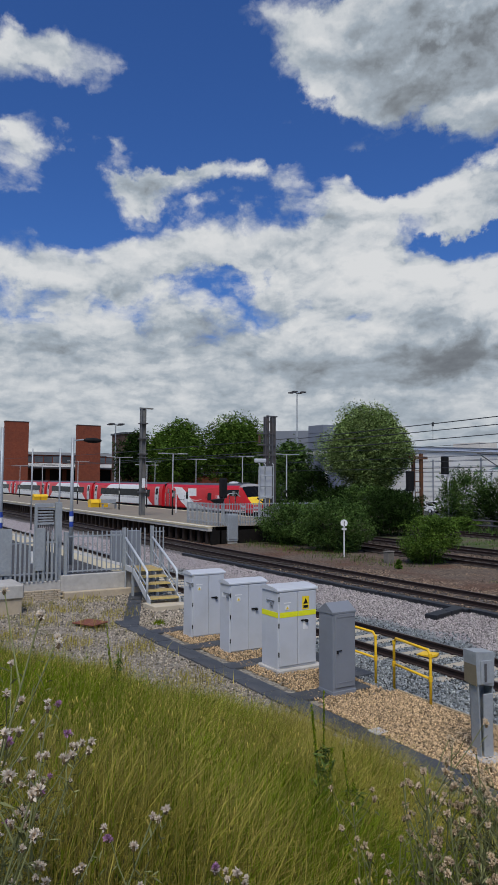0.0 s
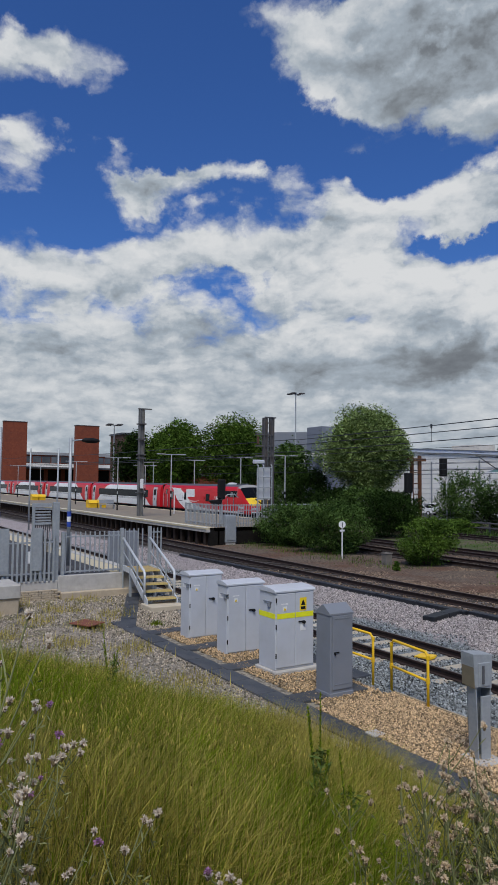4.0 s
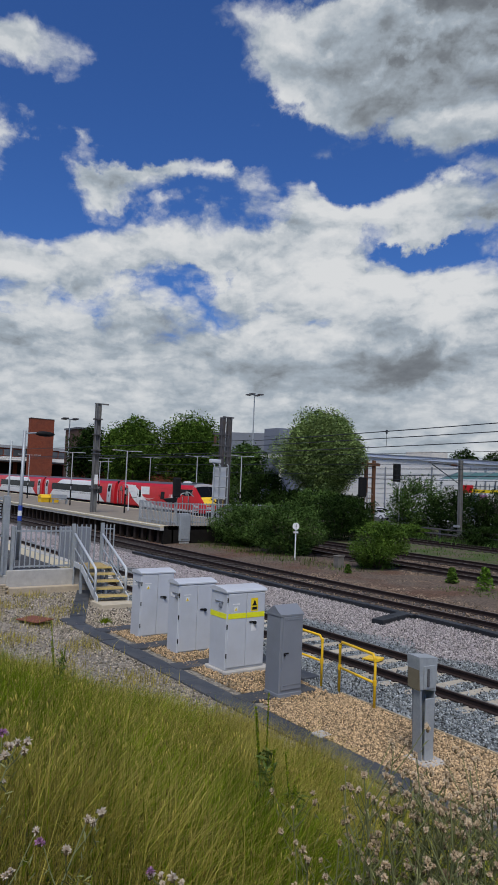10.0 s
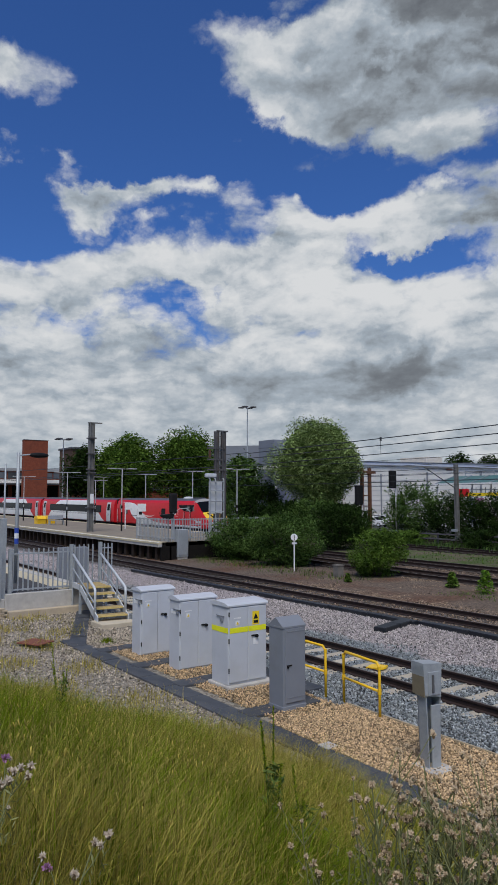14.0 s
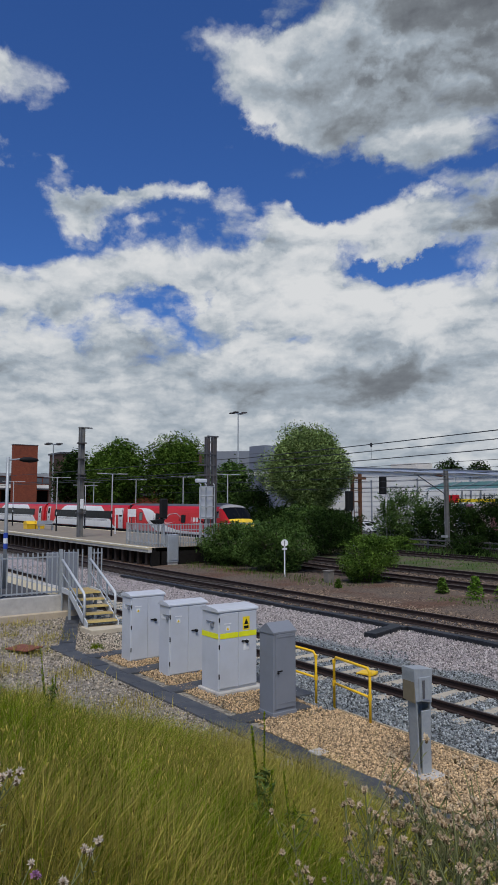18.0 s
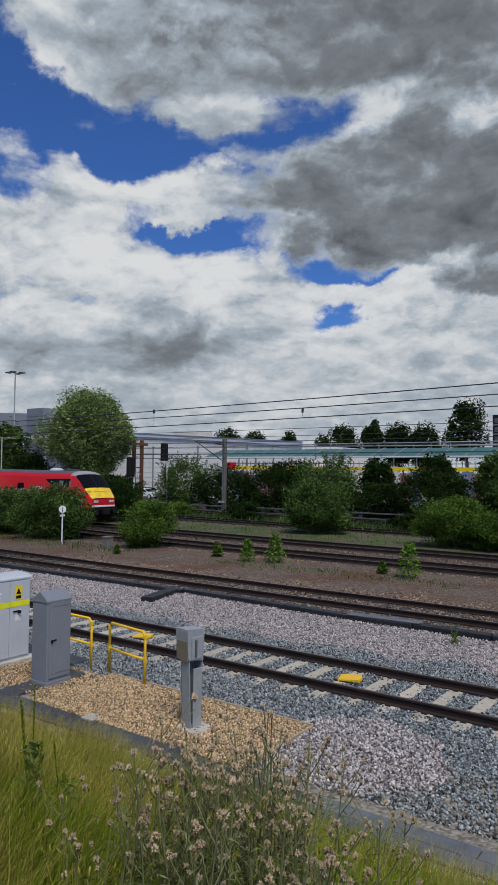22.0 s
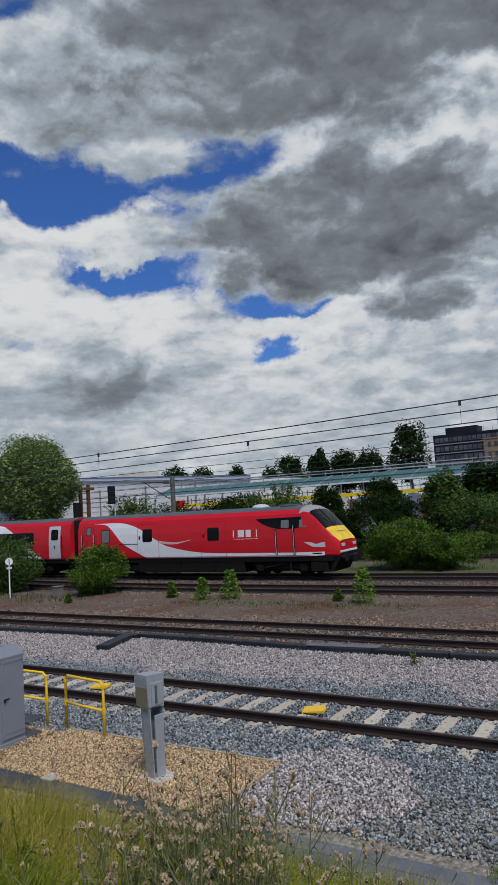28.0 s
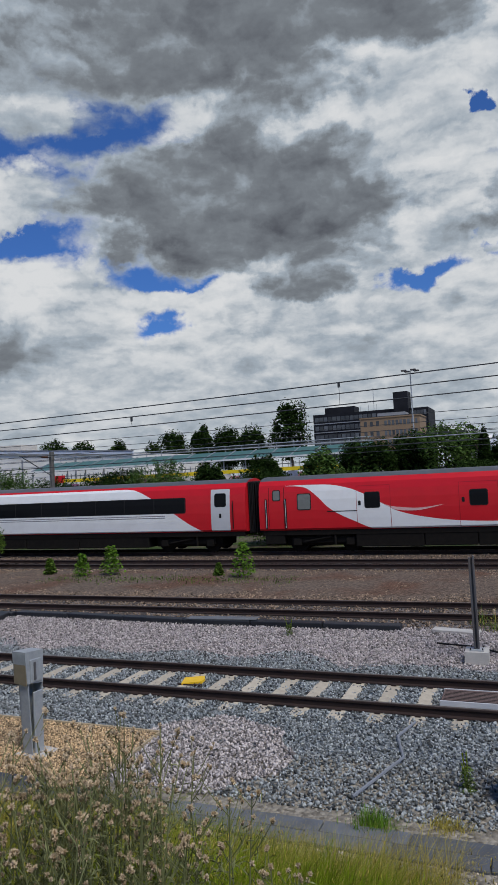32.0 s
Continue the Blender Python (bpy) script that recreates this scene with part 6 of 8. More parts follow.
def steps():
    """Straight steel flight that leaves the platform end a little askew."""
    s = thing("access_steps", "yellow-treaded steel steps with pale handrails", "stairs", pose(-24.0, 10.05, 0, 0, 0, -8))
    n, y0, y1 = 5, -0.5, 0.5
    for k in range(n):
        x, z = 1.42 + 0.475 * k, 1.0 - 0.168 * k
        t = part("tread", Geo().box(x - 0.2, x + 0.15, y0 + 0.03, y1 - 0.03, z - 0.045, z, 0.008), TREAD, s, "yellow gritted tread")
        part("nosing", Geo().box(x + 0.135, x + 0.156, y0 + 0.03, y1 - 0.03, z - 0.05, z + 0.004), NOSING, t, "worn yellow nosing strip")
    for y in (y0, y1):
        part("stringer", Geo().prism([(0.1, 0.86), (0.1, 1.04), (1.35, 1.04), (3.5, 0.3), (3.5, 0.14), (3.2, 0.14), (1.2, 0.86)], "y", y - 0.016, y + 0.016), HANDRAIL, s)
        part("handrail", Geo().tube([(0.12, y, 2.0), (3.02, y, 1.16), (3.12, y, 1.1), (3.14, y, 0.98), (3.14, y, 0.2)], 0.042, 10), HANDRAIL, s, smooth=True)
        part("mid_rail", Geo().tube([(0.12, y, 1.52), (3.1, y, 0.66)], 0.024, 8), GALV, s)
        for x, zb, zt in ((0.16, 0.1, 2.0), (1.25, 0.8, 1.68), (2.2, 0.6, 1.4)):
            part("post", Geo().tube([(x, y, zb), (x, y, zt)], 0.034, 8), GALV, s)
    part("landing", Geo().box(0.0, 1.25, y0, y1, 0.9, 0.97), TREAD, s)
    for y in (y0 + 0.05, y1 - 0.05):
        part("support", Geo().box(1.0, 1.1, y - 0.04, y + 0.04, 0, 0.9), GALV, s)
    pad = thing("step_footing", "buff concrete block under the foot of the steps", "footing")
    part("block", Geo().box(-20.95, -20.06, 8.98, 10.16, -0.05, 0.15, 0.02), material("buff_concrete", (0.52, 0.45, 0.33), 0.9, colour2=(0.44, 0.38, 0.28), scale=4, bump=0.2), pad)


steps()


def street_lamp(x, y, z, h, arm, bands=True):
    l = thing("street_lamp", "galvanised lamp column with a dark oval lantern", "lamp post", group="galvanised columns")
    part("column", Geo().tube([(x, y, z), (x, y, z + h)], 0.075, 10, 0.06), GALV, l, smooth=True)
    if arm:
        part("arm", Geo().tube([(x, y, z + h - 0.12), (x, y + arm, z + h - 0.05)], 0.03, 6), GALV, l)
        part("lantern", Geo().ball(x, y + arm + 0.25, z + h - 0.08, 0.14, 0.4, 0.11, 12, 6), BLACK, l, smooth=True)
    if bands:
        for k, mat in enumerate((BLUE_BAND, SIGN_WHITE, BLUE_BAND)):
            part("band", Geo().tube([(x, y, z + 1.5 + k * 0.2), (x, y, z + 1.7 + k * 0.2)], 0.082, 10), mat, l)


street_lamp(-26.9, 8.42, 0.78, 5.0, 0.55)
street_lamp(-52.0, 15.25, 0.0, 6.6, 0, False)
street_lamp(-60.0, 15.2, 0.0, 6.9, 0, False)
street_lamp(-27.2, 5.8, 0.78, 5.3, 0)
hut = thing("grey_locker", "grey steel platform lockers behind the fence", "locker")
for k in range(2):
    part("locker_door", Geo().box(-28.5, -28.1, 10.6 + k * 0.75, 11.1 + k * 0.75, 0.3, 1.95, 0.02), DARK_CAB, hut)
part("leg", Geo().box(-28.4, -28.2, 10.6, 11.8, 0, 0.3), GALV, hut)

# ---- brick station buildings ----
def tower(x, y0, y1, h, label):
    t = thing("stair_tower", label, "tower", group="brick stair towers")
    part("wall", Geo().box(x - 1.6, x, y0, y1, 0, h), BRICK, t, "plain red brickwork")
    part("coping", Geo().box(x - 1.7, x + 0.1, y0 - 0.1, y1 + 0.1, h, h + 0.15), DARK_STEEL, t)
    for z in np.arange(2.0, h, 1.4):
        part("brick_course", Geo().box(x, x + 0.012, y0, y1, z, z + 0.03), RUST, t)


tower(-172.0, 54.6, 60.6, 18.6, "plain red brick stair tower above the platform")
tower(-172.0, 36.9, 42.4, 18.7, "plain red brick stair tower near the footbridge")
hall = thing("station_building", "long low red brick station building with a window strip", "building")
part("wall", Geo().box(-205, -181, 36, 100, 0, 11.2), BRICK, hall)
part("parapet", Geo().box(-205, -180.7, 35.8, 100.2, 11.2, 11.9), material("grey_fascia", (0.34, 0.35, 0.36), 0.6), hall)
for k in range(26):
    part("window", Geo().box(-181.0, -180.9, 36.6 + k * 2.4, 38.7 + k * 2.4, 9.2, 10.8), GLASS_FAR, hall)
# near-black panels on the solid wall paint the shade inside openings
for k in range(14):
    part("opening", Geo().box(-181.0, -180.92, 37 + k * 4.4, 40.3 + k * 4.4, 2.2, 7.4), UNDER, hall)
part("white_band", Geo().box(-181.0, -180.6, 43, 98, 8.1, 9.0), WALL_WHITE, hall, "white fascia band")
part("canopy", Geo().box(-181, -176, 43, 98, 7.6, 8.0), DARK_STEEL, hall, "flat grey canopy")
low = thing("station_annex", "small red brick annex behind the platform", "building")
part("wall", Geo().box(-100, -94, 39, 60, 0, 5.2), BRICK, low)
part("roof", Geo().box(-100.2, -93.8, 38.8, 60.2, 5.2, 5.5), ROOF_GREY, low)
for k in range(7):
    part("window", Geo().box(-94.0, -93.95, 40 + k * 2.8, 41.6 + k * 2.8, 2.4, 4.0), GLASS_FAR, low)
shed = thing("dark_block", "dark brown block half hidden by trees", "building")
part("wall", Geo().box(-122, -116, 45.2, 49.0, 0, 12.7), material("dark_brown_brick", (0.10, 0.06, 0.045), 0.9), shed)
part("roof", Geo().box(-122.3, -115.7, 45.0, 49.2, 12.7, 13.0), ROOF_GREY, shed)

# ---- masts, wires and signals ----
def mast(x, y, h, w, mat, label, twin=0.0, cap=0.0, z0=0.0):
    m = thing("overhead_mast", label, "mast", group="overhead line masts")
    for dy in ((-twin / 2, twin / 2) if twin else (0.0,)):
        g = Geo().box(x - w / 2, x + w / 2, y + dy - w / 2, y + dy - w / 2 + 0.04, z0, h).box(x - w / 2, x + w / 2, y + dy + w / 2 - 0.04, y + dy + w / 2, z0, h).box(x - 0.02, x + 0.02, y + dy - w / 2, y + dy + w / 2, z0, h)
        part("column", g, mat, m)
    if twin:
        z = z0 + 0.8
        while z < h:
            part("batten", Geo().box(x - 0.03, x + 0.03, y - twin / 2, y + twin / 2, z, z + 0.1), mat, m)
            z += 1.15
    if cap:
        part("cap_arm", Geo().box(x - 0.08, x + 0.08, y - 0.3, y + cap, h, h + 0.1), mat, m)
    part("base", Geo().box(x - 0.5, x + 0.5, y - 0.5 - twin / 2, y + 0.5 + twin / 2, -0.1, 0.18, 0.03), CONCRETE, m)
    return m


a = mast(-54.7, 23.05, 10.3, 0.42, MAST_STEEL, "tall galvanised overhead line mast rising through the platform edge", 0, 0.9)
for z in (3.2, 6.1, 6.4, 7.7, 9.0):
    part("clamp", Geo().box(-55.02, -54.38, 22.73, 23.37, z, z + 0.1), DARK_STEEL, a)
part("label_plate", Geo().box(-54.43, -54.41, 22.9, 23.2, 3.6, 4.4), SIGN_WHITE, a)
b = mast(-45.9, 30.15, 9.3, 0.34, DARK_STEEL, "dark twin-leg overhead line mast beside the signal frame", 0.62, 0.7)
for z in (6.2, 7.0, 7.9):
    part("cross_arm", Geo().box(-46.0, -45.8, 29.0, 30.6, z, z + 0.12), DARK_STEEL, b)
part("insulator", Geo().tube([(-45.9, 29.2, 7.2), (-45.9, 29.2, 7.8)], 0.1, 8), INSULATOR, b)
f = mast(-40.5, 52.4, 7.1, 0.32, MAST_STEEL, "grey overhead line mast with a hinged bracket arm", 0, 0)
part("bracket_arm", Geo().tube([(-40.5, 52.3, 6.6), (-41.0, 48.6, 6.7)], 0.05, 6), DARK_STEEL, f)
part("strut", Geo().tube([(-40.5, 52.3, 4.9), (-41.0, 49.0, 6.6)], 0.045, 6), DARK_STEEL, f)
part("insulator", Geo().tube([(-40.55, 51.9, 6.6), (-40.65, 51.2, 6.62)], 0.1, 8), INSULATOR, f)
part("pole_step", Geo().box(-40.8, -40.3, 51.9, 52.2, 1.0, 1.2), GALV, f)
brown = mast(-53.8, 54.2, 7.3, 0.3, RUST_STEEL, "rusty brown twin-post overhead line portal", 1.15, 0)
part("cross_beam", Geo().box(-53.95, -53.65, 53.0, 55.6, 6.7, 7.0), RUST_STEEL, brown)


def bracket_mast():
    m = mast(7.95, 36.3, 9.4, 0.3, GALV, "galvanised overhead line mast with two tubular brackets", 0, 0)
    x = 7.9
    part("upper_tube", Geo().tube([(x, 36.2, 9.6), (6.1, 33.1, 8.75), (5.4, 32.2, 8.5)], 0.07, 8), GALV, m)
    part("stay_tube", Geo().tube([(6.0, 33.0, 8.72), (7.8, 36.2, 6.9)], 0.07, 8), GALV, m)
    part("lower_tube", Geo().tube([(7.8, 36.2, 7.2), (5.3, 32.6, 6.75)], 0.06, 8), GALV, m)
    part("registration_arm", Geo().tube([(5.4, 32.7, 6.75), (5.3, 32.6, 6.3), (6.0, 33.4, 6.1)], 0.035, 6), GALV, m)
    part("drop_wire", Geo().tube([(6.05, 33.05, 8.7), (5.4, 32.7, 6.8)], 0.015, 5), WIRE, m)
    part("insulator", Geo().tube([(6.0, 33.3, 6.95), (6.1, 33.4, 7.7)], 0.08, 8), INSULATOR, m)
    part("knuckle", Geo().ball(6.05, 33.05, 8.73, 0.16, 0.16, 0.16, 8, 5), GALV, m)
    part("weight_stack", Geo().box(7.6, 7.85, 35.5, 35.9, 2.6, 4.2, 0.03), DARK_STEEL, m)


bracket_mast()


def wire_run(name, label, rows, droppers=()):
    w = thing(name, label, "overhead wire", group="overhead wires")
    for p, r in rows:
        part("conductor", Geo().tube(p, r, 5), WIRE, w)
    for p in droppers:
        part("dropper", Geo().tube(p, 0.012, 4), WIRE, w)
        part("clip", Geo().box(p[0][0] - 0.06, p[0][0] + 0.06, p[0][1] - 0.03, p[0][1] + 0.03, p[0][2] - 0.25, p[0][2]), WIRE, w)


def line(y0, y1, za, zb, x0, x1, sag=0.0, n=12):
    return [(x0 + (x1 - x0) * k / n, y0 + (y1 - y0) * k / n, za + (zb - za) * k / n - sag * math.sin(math.pi * k / n)) for k in range(n + 1)]


main_wires = [(line(33, 33, 7.68, 8.64, -46, 6, 0.12), 0.03), (line(33, 33, 7.28, 8.03, -46, 6, 0.1), 0.028), (line(33, 33, 6.69, 7.43, -46, 6, 0.05), 0.028),
              (line(33, 34, 8.72, 8.3, 6, 60, 0.3), 0.032), (line(33, 34, 8.1, 7.8, 6, 60, 0.3), 0.03), (line(33, 34, 7.5, 7.2, 6, 60, 0.2), 0.03)]
wire_run("main_overhead_wires", "three overhead wires above the running line", main_wires, [[(-31.3, 33, 7.95), (-31.3, 33, 6.9)], [(-8.2, 33, 8.3), (-8.2, 33, 7.2)], [(-20, 33, 7.55), (-20, 33, 7.1)]])
wire_run("station_wires", "overhead wires above the middle and platform tracks", [(line(33, 33, 9.2, 7.75, -160, -46, 0.3), 0.03), (line(33, 33, 7.6, 6.75, -160, -46, 0.2), 0.03), (line(27, 30, 6.6, 6.3, -120, -46, 0.1), 0.028)])
far_rows = []
for y, zs in ((43.2, (7.0, 6.1, 5.2)), (50.0, (6.9, 6.0, 5.0)), (57.0, (6.4, 5.6))):
    for z in zs:
        far_rows.append((line(y, y, z + 0.2, z + 0.5, -90, 60, 0.15), 0.02))
wire_run("far_overhead_wires", "thin overhead wires above the far tracks", far_rows)
feeder = thing("feeder_tube", "grey insulated feeder cable above the far tracks", "cable", group="overhead wires")
part("tube", Geo().tube(line(46, 46, 6.0, 6.4, -30, 40, 0.3), 0.035, 6), GALV, feeder)


def ladder_signal(x, y, h):
    s = thing("ladder_signal", "dark signal head on a white post with a ladder", "signal", group="far signals")
    part("post", Geo().tube([(x, y, 0), (x, y, h)], 0.08, 8), SIGN_WHITE, s)
    part("head", Geo().box(x - 0.3, x + 0.2, y - 0.75, y - 0.05, h - 0.2, h + 1.6, 0.06), BLACK, s)
    for dy in (0.35, 0.75):
        part("ladder_rail", Geo().tube([(x, y + dy + 0.25, 0), (x, y + dy * 0.6, h)], 0.025, 5), GALV, s)
    for k in range(8):
        part("rung", Geo().tube([(x, y + 0.55 - k * 0.02, 0.3 + k * h / 8.5), (x, y + 0.95 - k * 0.06, 0.3 + k * h / 8.5)], 0.015, 4), GALV, s)
    part("hoop", Geo().tube([(x, y, h + 0.1), (x, y + 0.5, h + 0.25), (x, y + 0.9, h)], 0.03, 5), GALV, s)


ladder_signal(-46.2, 46.1, 3.6)
ladder_signal(-48.4, 53.0, 5.2)


def tall_lamp(x, y, h, heads=True):
    l = thing("tall_lamp", "tall grey car park lamp mast with spread lanterns", "lamp post", group="car park lamps")
    part("column", Geo().tube([(x, y, 0), (x, y, h)], 0.16, 8, 0.1), GALV, l)
    for k in range(4):
        a = k * math.pi / 2 + 0.6
        dx, dy = math.cos(a), math.sin(a)
        part("arm", Geo().tube([(x, y, h - 0.1), (x + dx * 1.0, y + dy * 1.0, h)], 0.06, 5), GALV, l)
        part("lantern", Geo().box(x + dx * 1.2 - 0.45, x + dx * 1.2 + 0.45, y + dy * 1.2 - 0.45, y + dy * 1.2 + 0.45, h - 0.12, h + 0.1, 0.05), DARK_STEEL, l)


tall_lamp(-106.0, 75.6, 21.2)
tall_lamp(-17.8, 121.6, 20.6)
tall_lamp(-117, 44.0, 14.4)
tall_lamp(-190, 62.0, 17.0)
tall_lamp(14.5, 92.0, 9.6)

# ---- buildings behind the line ----
def windows(parent, x0, x1, y, z0, z1, nx, nz, mat=GLASS_FAR, gap=0.18, proud=0.06, each=True):
    dx, dz = (x1 - x0) / nx, (z1 - z0) / nz
    for i in range(nx):
        for j in range(nz):
            a, c = x0 + i * dx + dx * gap / 2, z0 + j * dz + dz * 0.28
            part("window", Geo().box(a, a + dx * (1 - gap), y - proud, y, c, c + dz * 0.5), mat, parent)


ware = thing("white_warehouse", "long white clad warehouse with a shallow sloping roof", "warehouse")
part("wall", Geo().prism([(-116, 0), (-64, 0), (-64, 8.9), (-116, 12.0)], "y", 105, 135), WALL_WHITE, ware)
part("fascia", Geo().prism([(-116.3, 11.8), (-63.7, 8.7), (-63.7, 9.35), (-116.3, 12.5)], "y", 104.6, 104.95), material("pale_blue_fascia", (0.56, 0.61, 0.70), 0.4, colour2=(0.48, 0.53, 0.62), scale=0.4), ware, "pale blue roof fascia")
part("ridge_strip", Geo().prism([(-116.3, 12.42), (-63.7, 9.28), (-63.7, 9.42), (-116.3, 12.57)], "y", 104.5, 104.98), DARK_CAB, ware, "dark roof edge strip")
for k in range(9):
    z = 0.6 + k * 1.0
    part("cladding_rib", Geo().box(-116, -64, 104.95, 105.0, z, z + 0.05), SILVER, ware)
for x in (-100, -88, -76):
    part("pilaster", Geo().box(x, x + 0.25, 104.8, 105, 0, 9.0), CLAD_GREY, ware)
part("penthouse", Geo().box(-101, -94, 112, 117, 9, 12.5), CONCRETE, ware, "tan roof plant room")
grey = thing("grey_shed", "blue-grey clad building behind the trees", "building")
part("wall", Geo().prism([(-152, 0), (-123.4, 0), (-123.4, 15.8), (-152, 17.4)], "y", 92, 110), CLAD_GREY, grey)
part("tower_block", Geo().box(-123.3, -117.9, 91, 100, 0, 16.7), material("mid_grey_cladding", (0.17, 0.19, 0.23), 0.5), grey)
for k in range(7):
    part("cladding_joint", Geo().box(-123.32, -117.88, 90.96, 91.0, 3.0 + k * 2.0, 3.06 + k * 2.0), DARK_STEEL, grey)
part("white_canopy", Geo().box(-119, -100, 86, 91, 10.1, 10.6), WALL_WHITE, grey)
for x in (-118, -111, -104):
    part("canopy_post", Geo().tube([(x, 86.3, 0), (x, 86.3, 10.1)], 0.2, 8), WALL_WHITE, grey)

can = thing("green_canopy", "long open canopy with a green sheet roof and rails", "canopy")
part("roof", Geo().prism([(83.0, 6.0), (87.5, 7.2), (87.5, 7.35), (83.0, 6.15)], "x", -68, -18), GREEN_ROOF, can, "green sheet roof")
for k in range(17):
    x = -68 + k * 3.1
    part("rib", Geo().prism([(82.95, 6.15), (87.4, 7.36), (87.4, 7.46), (82.95, 6.25)], "x", x, x + 0.14), CLAD_GREY, can)
    part("column", Geo().tube([(x, 83.4, 0), (x, 83.4, 6.1)], 0.1, 6), SILVER, can)
part("gutter", Geo().box(-68.2, -17.8, 82.8, 83.0, 5.95, 6.2), SIGN_WHITE, can)
part("ridge_rail", Geo().tube([(-66, 87.5, 8.1), (-18, 87.5, 8.1)], 0.06, 5).tube([(-66, 87.5, 7.7), (-18, 87.5, 7.7)], 0.05, 5), GALV, can, "roof-top railing")
for k in range(20):
    part("rail_post", Geo().tube([(-66 + k * 2.5, 87.5, 7.3), (-66 + k * 2.5, 87.5, 8.15)], 0.05, 5), GALV, can)
for k in range(60):
    part("screen_bar", Geo().box(-66 + k * 0.8, -65.93 + k * 0.8, 86.6, 86.7, 3.6, 5.6), GALV, can)
part("screen_rail", Geo().box(-66, -18, 86.55, 86.6, 5.2, 5.3), GALV, can)
hoard = thing("yellow_hoarding", "yellow striped boundary band above coloured boards", "hoarding")
part("band", Geo().box(-60, -14, 79.9, 80.0, 4.3, 4.75), SIGN_YELLOW, hoard)
part("red_block", Geo().box(-62, -59.9, 79.8, 80.2, 4.2, 5.3), RED, hoard)
rng = random.Random(5)
tones = [material("mural_" + n, c, 0.8, colour2=tuple(min(1, v * 1.5) for v in c), scale=1.5) for n, c in (("plum", (0.22, 0.10, 0.16)), ("cream", (0.50, 0.46, 0.42)), ("slate", (0.16, 0.18, 0.24)), ("rose", (0.42, 0.18, 0.20)))]
for k in range(36):
    part("board", Geo().box(-60 + k * 1.27, -58.78 + k * 1.27, 79.95, 80.05, 0, 4.28 - 0.3 * rng.random()), tones[rng.randrange(4)], hoard)

off = thing("dark_office_block", "dark glass-clad office block with a stair tower", "office building")
part("main_block", Geo().box(-72, -37, 245, 262, 0, 24.6), DARK_CLAD, off)
part("end_block", Geo().box(-37, -30.5, 243, 262, 0, 24.2), DARK_CLAD, off)
part("stair_tower", Geo().box(-41.8, -36.8, 241, 248, 0, 30.0), DARK_CLAD, off)
part("roof_house", Geo().box(-68, -57, 247, 255, 24.6, 27.0), DARK_CLAD, off)
for j in range(6):
    z = 5.5 + j * 3.2
    part("spandrel", Geo().box(-72, -42, 244.85, 245, z - 0.5, z - 0.2), CLAD_GREY, off)
windows(off, -71.5, -42.2, 245, 5, 24.2, 18, 6)
windows(off, -36.5, -31, 243, 5, 24, 5, 6)
for x in (-55, -52, -49, -39):
    part("aerial", Geo().tube([(x, 248, 24.6), (x, 248, 28.5 if x > -40 else 27)], 0.08, 4), GALV, off)
part("roof_mast", Geo().tube([(-50, 248, 24.6), (-50, 248, 33)], 0.1, 4), GALV, off)
tan = thing("tan_office", "tan brick office building in front of the dark block", "office building")
part("wall", Geo().box(-50.2, -31, 225, 240, 0, 20.2), BRICK_TAN, tan)
part("roof_house", Geo().box(-45, -36, 228, 236, 20.2, 22.0), CLAD_GREY, tan)
part("parapet", Geo().box(-50.4, -30.8, 224.8, 240.2, 20.2, 20.6), BRICK_TAN, tan)
windows(tan, -49.5, -43.5, 225, 4, 20, 3, 5, GLASS_FAR, 0.5)
windows(tan, -42.5, -31.5, 225, 4, 20, 9, 5, GLASS_FAR, 0.35)
shed2 = thing("long_grey_shed", "long low pale grey shed on the skyline", "warehouse")
part("wall", Geo().box(-16, 120, 180, 230, 0, 8.0), material("pale_grey_wall", (0.42, 0.44, 0.46), 0.7, scale=0.1), shed2)
part("roof", Geo().prism([(179.5, 8.0), (230, 8.0), (205, 11.8)], "x", -16.5, 120.5), material("pale_grey_roof", (0.40, 0.43, 0.46), 0.6, colour2=(0.36, 0.39, 0.42), scale=0.1), shed2)
for k in range(12):
    part("rooflight", Geo().prism([(184, 8.72), (203, 11.55), (203, 11.65), (184, 8.82)], "x", -10 + k * 10, -8.5 + k * 10), WALL_WHITE, shed2)
tower2 = thing("distant_block", "small distant tower block above the shed", "building")
part("wall", Geo().box(6, 16, 330, 345, 0, 22), GLASS_FAR, tower2)
part("plant_room", Geo().box(50, 74, 300, 315, 0, 20.5), DARK_CLAD, tower2)
part("roof", Geo().box(8, 14, 333, 342, 22, 24), DARK_CLAD, tower2)


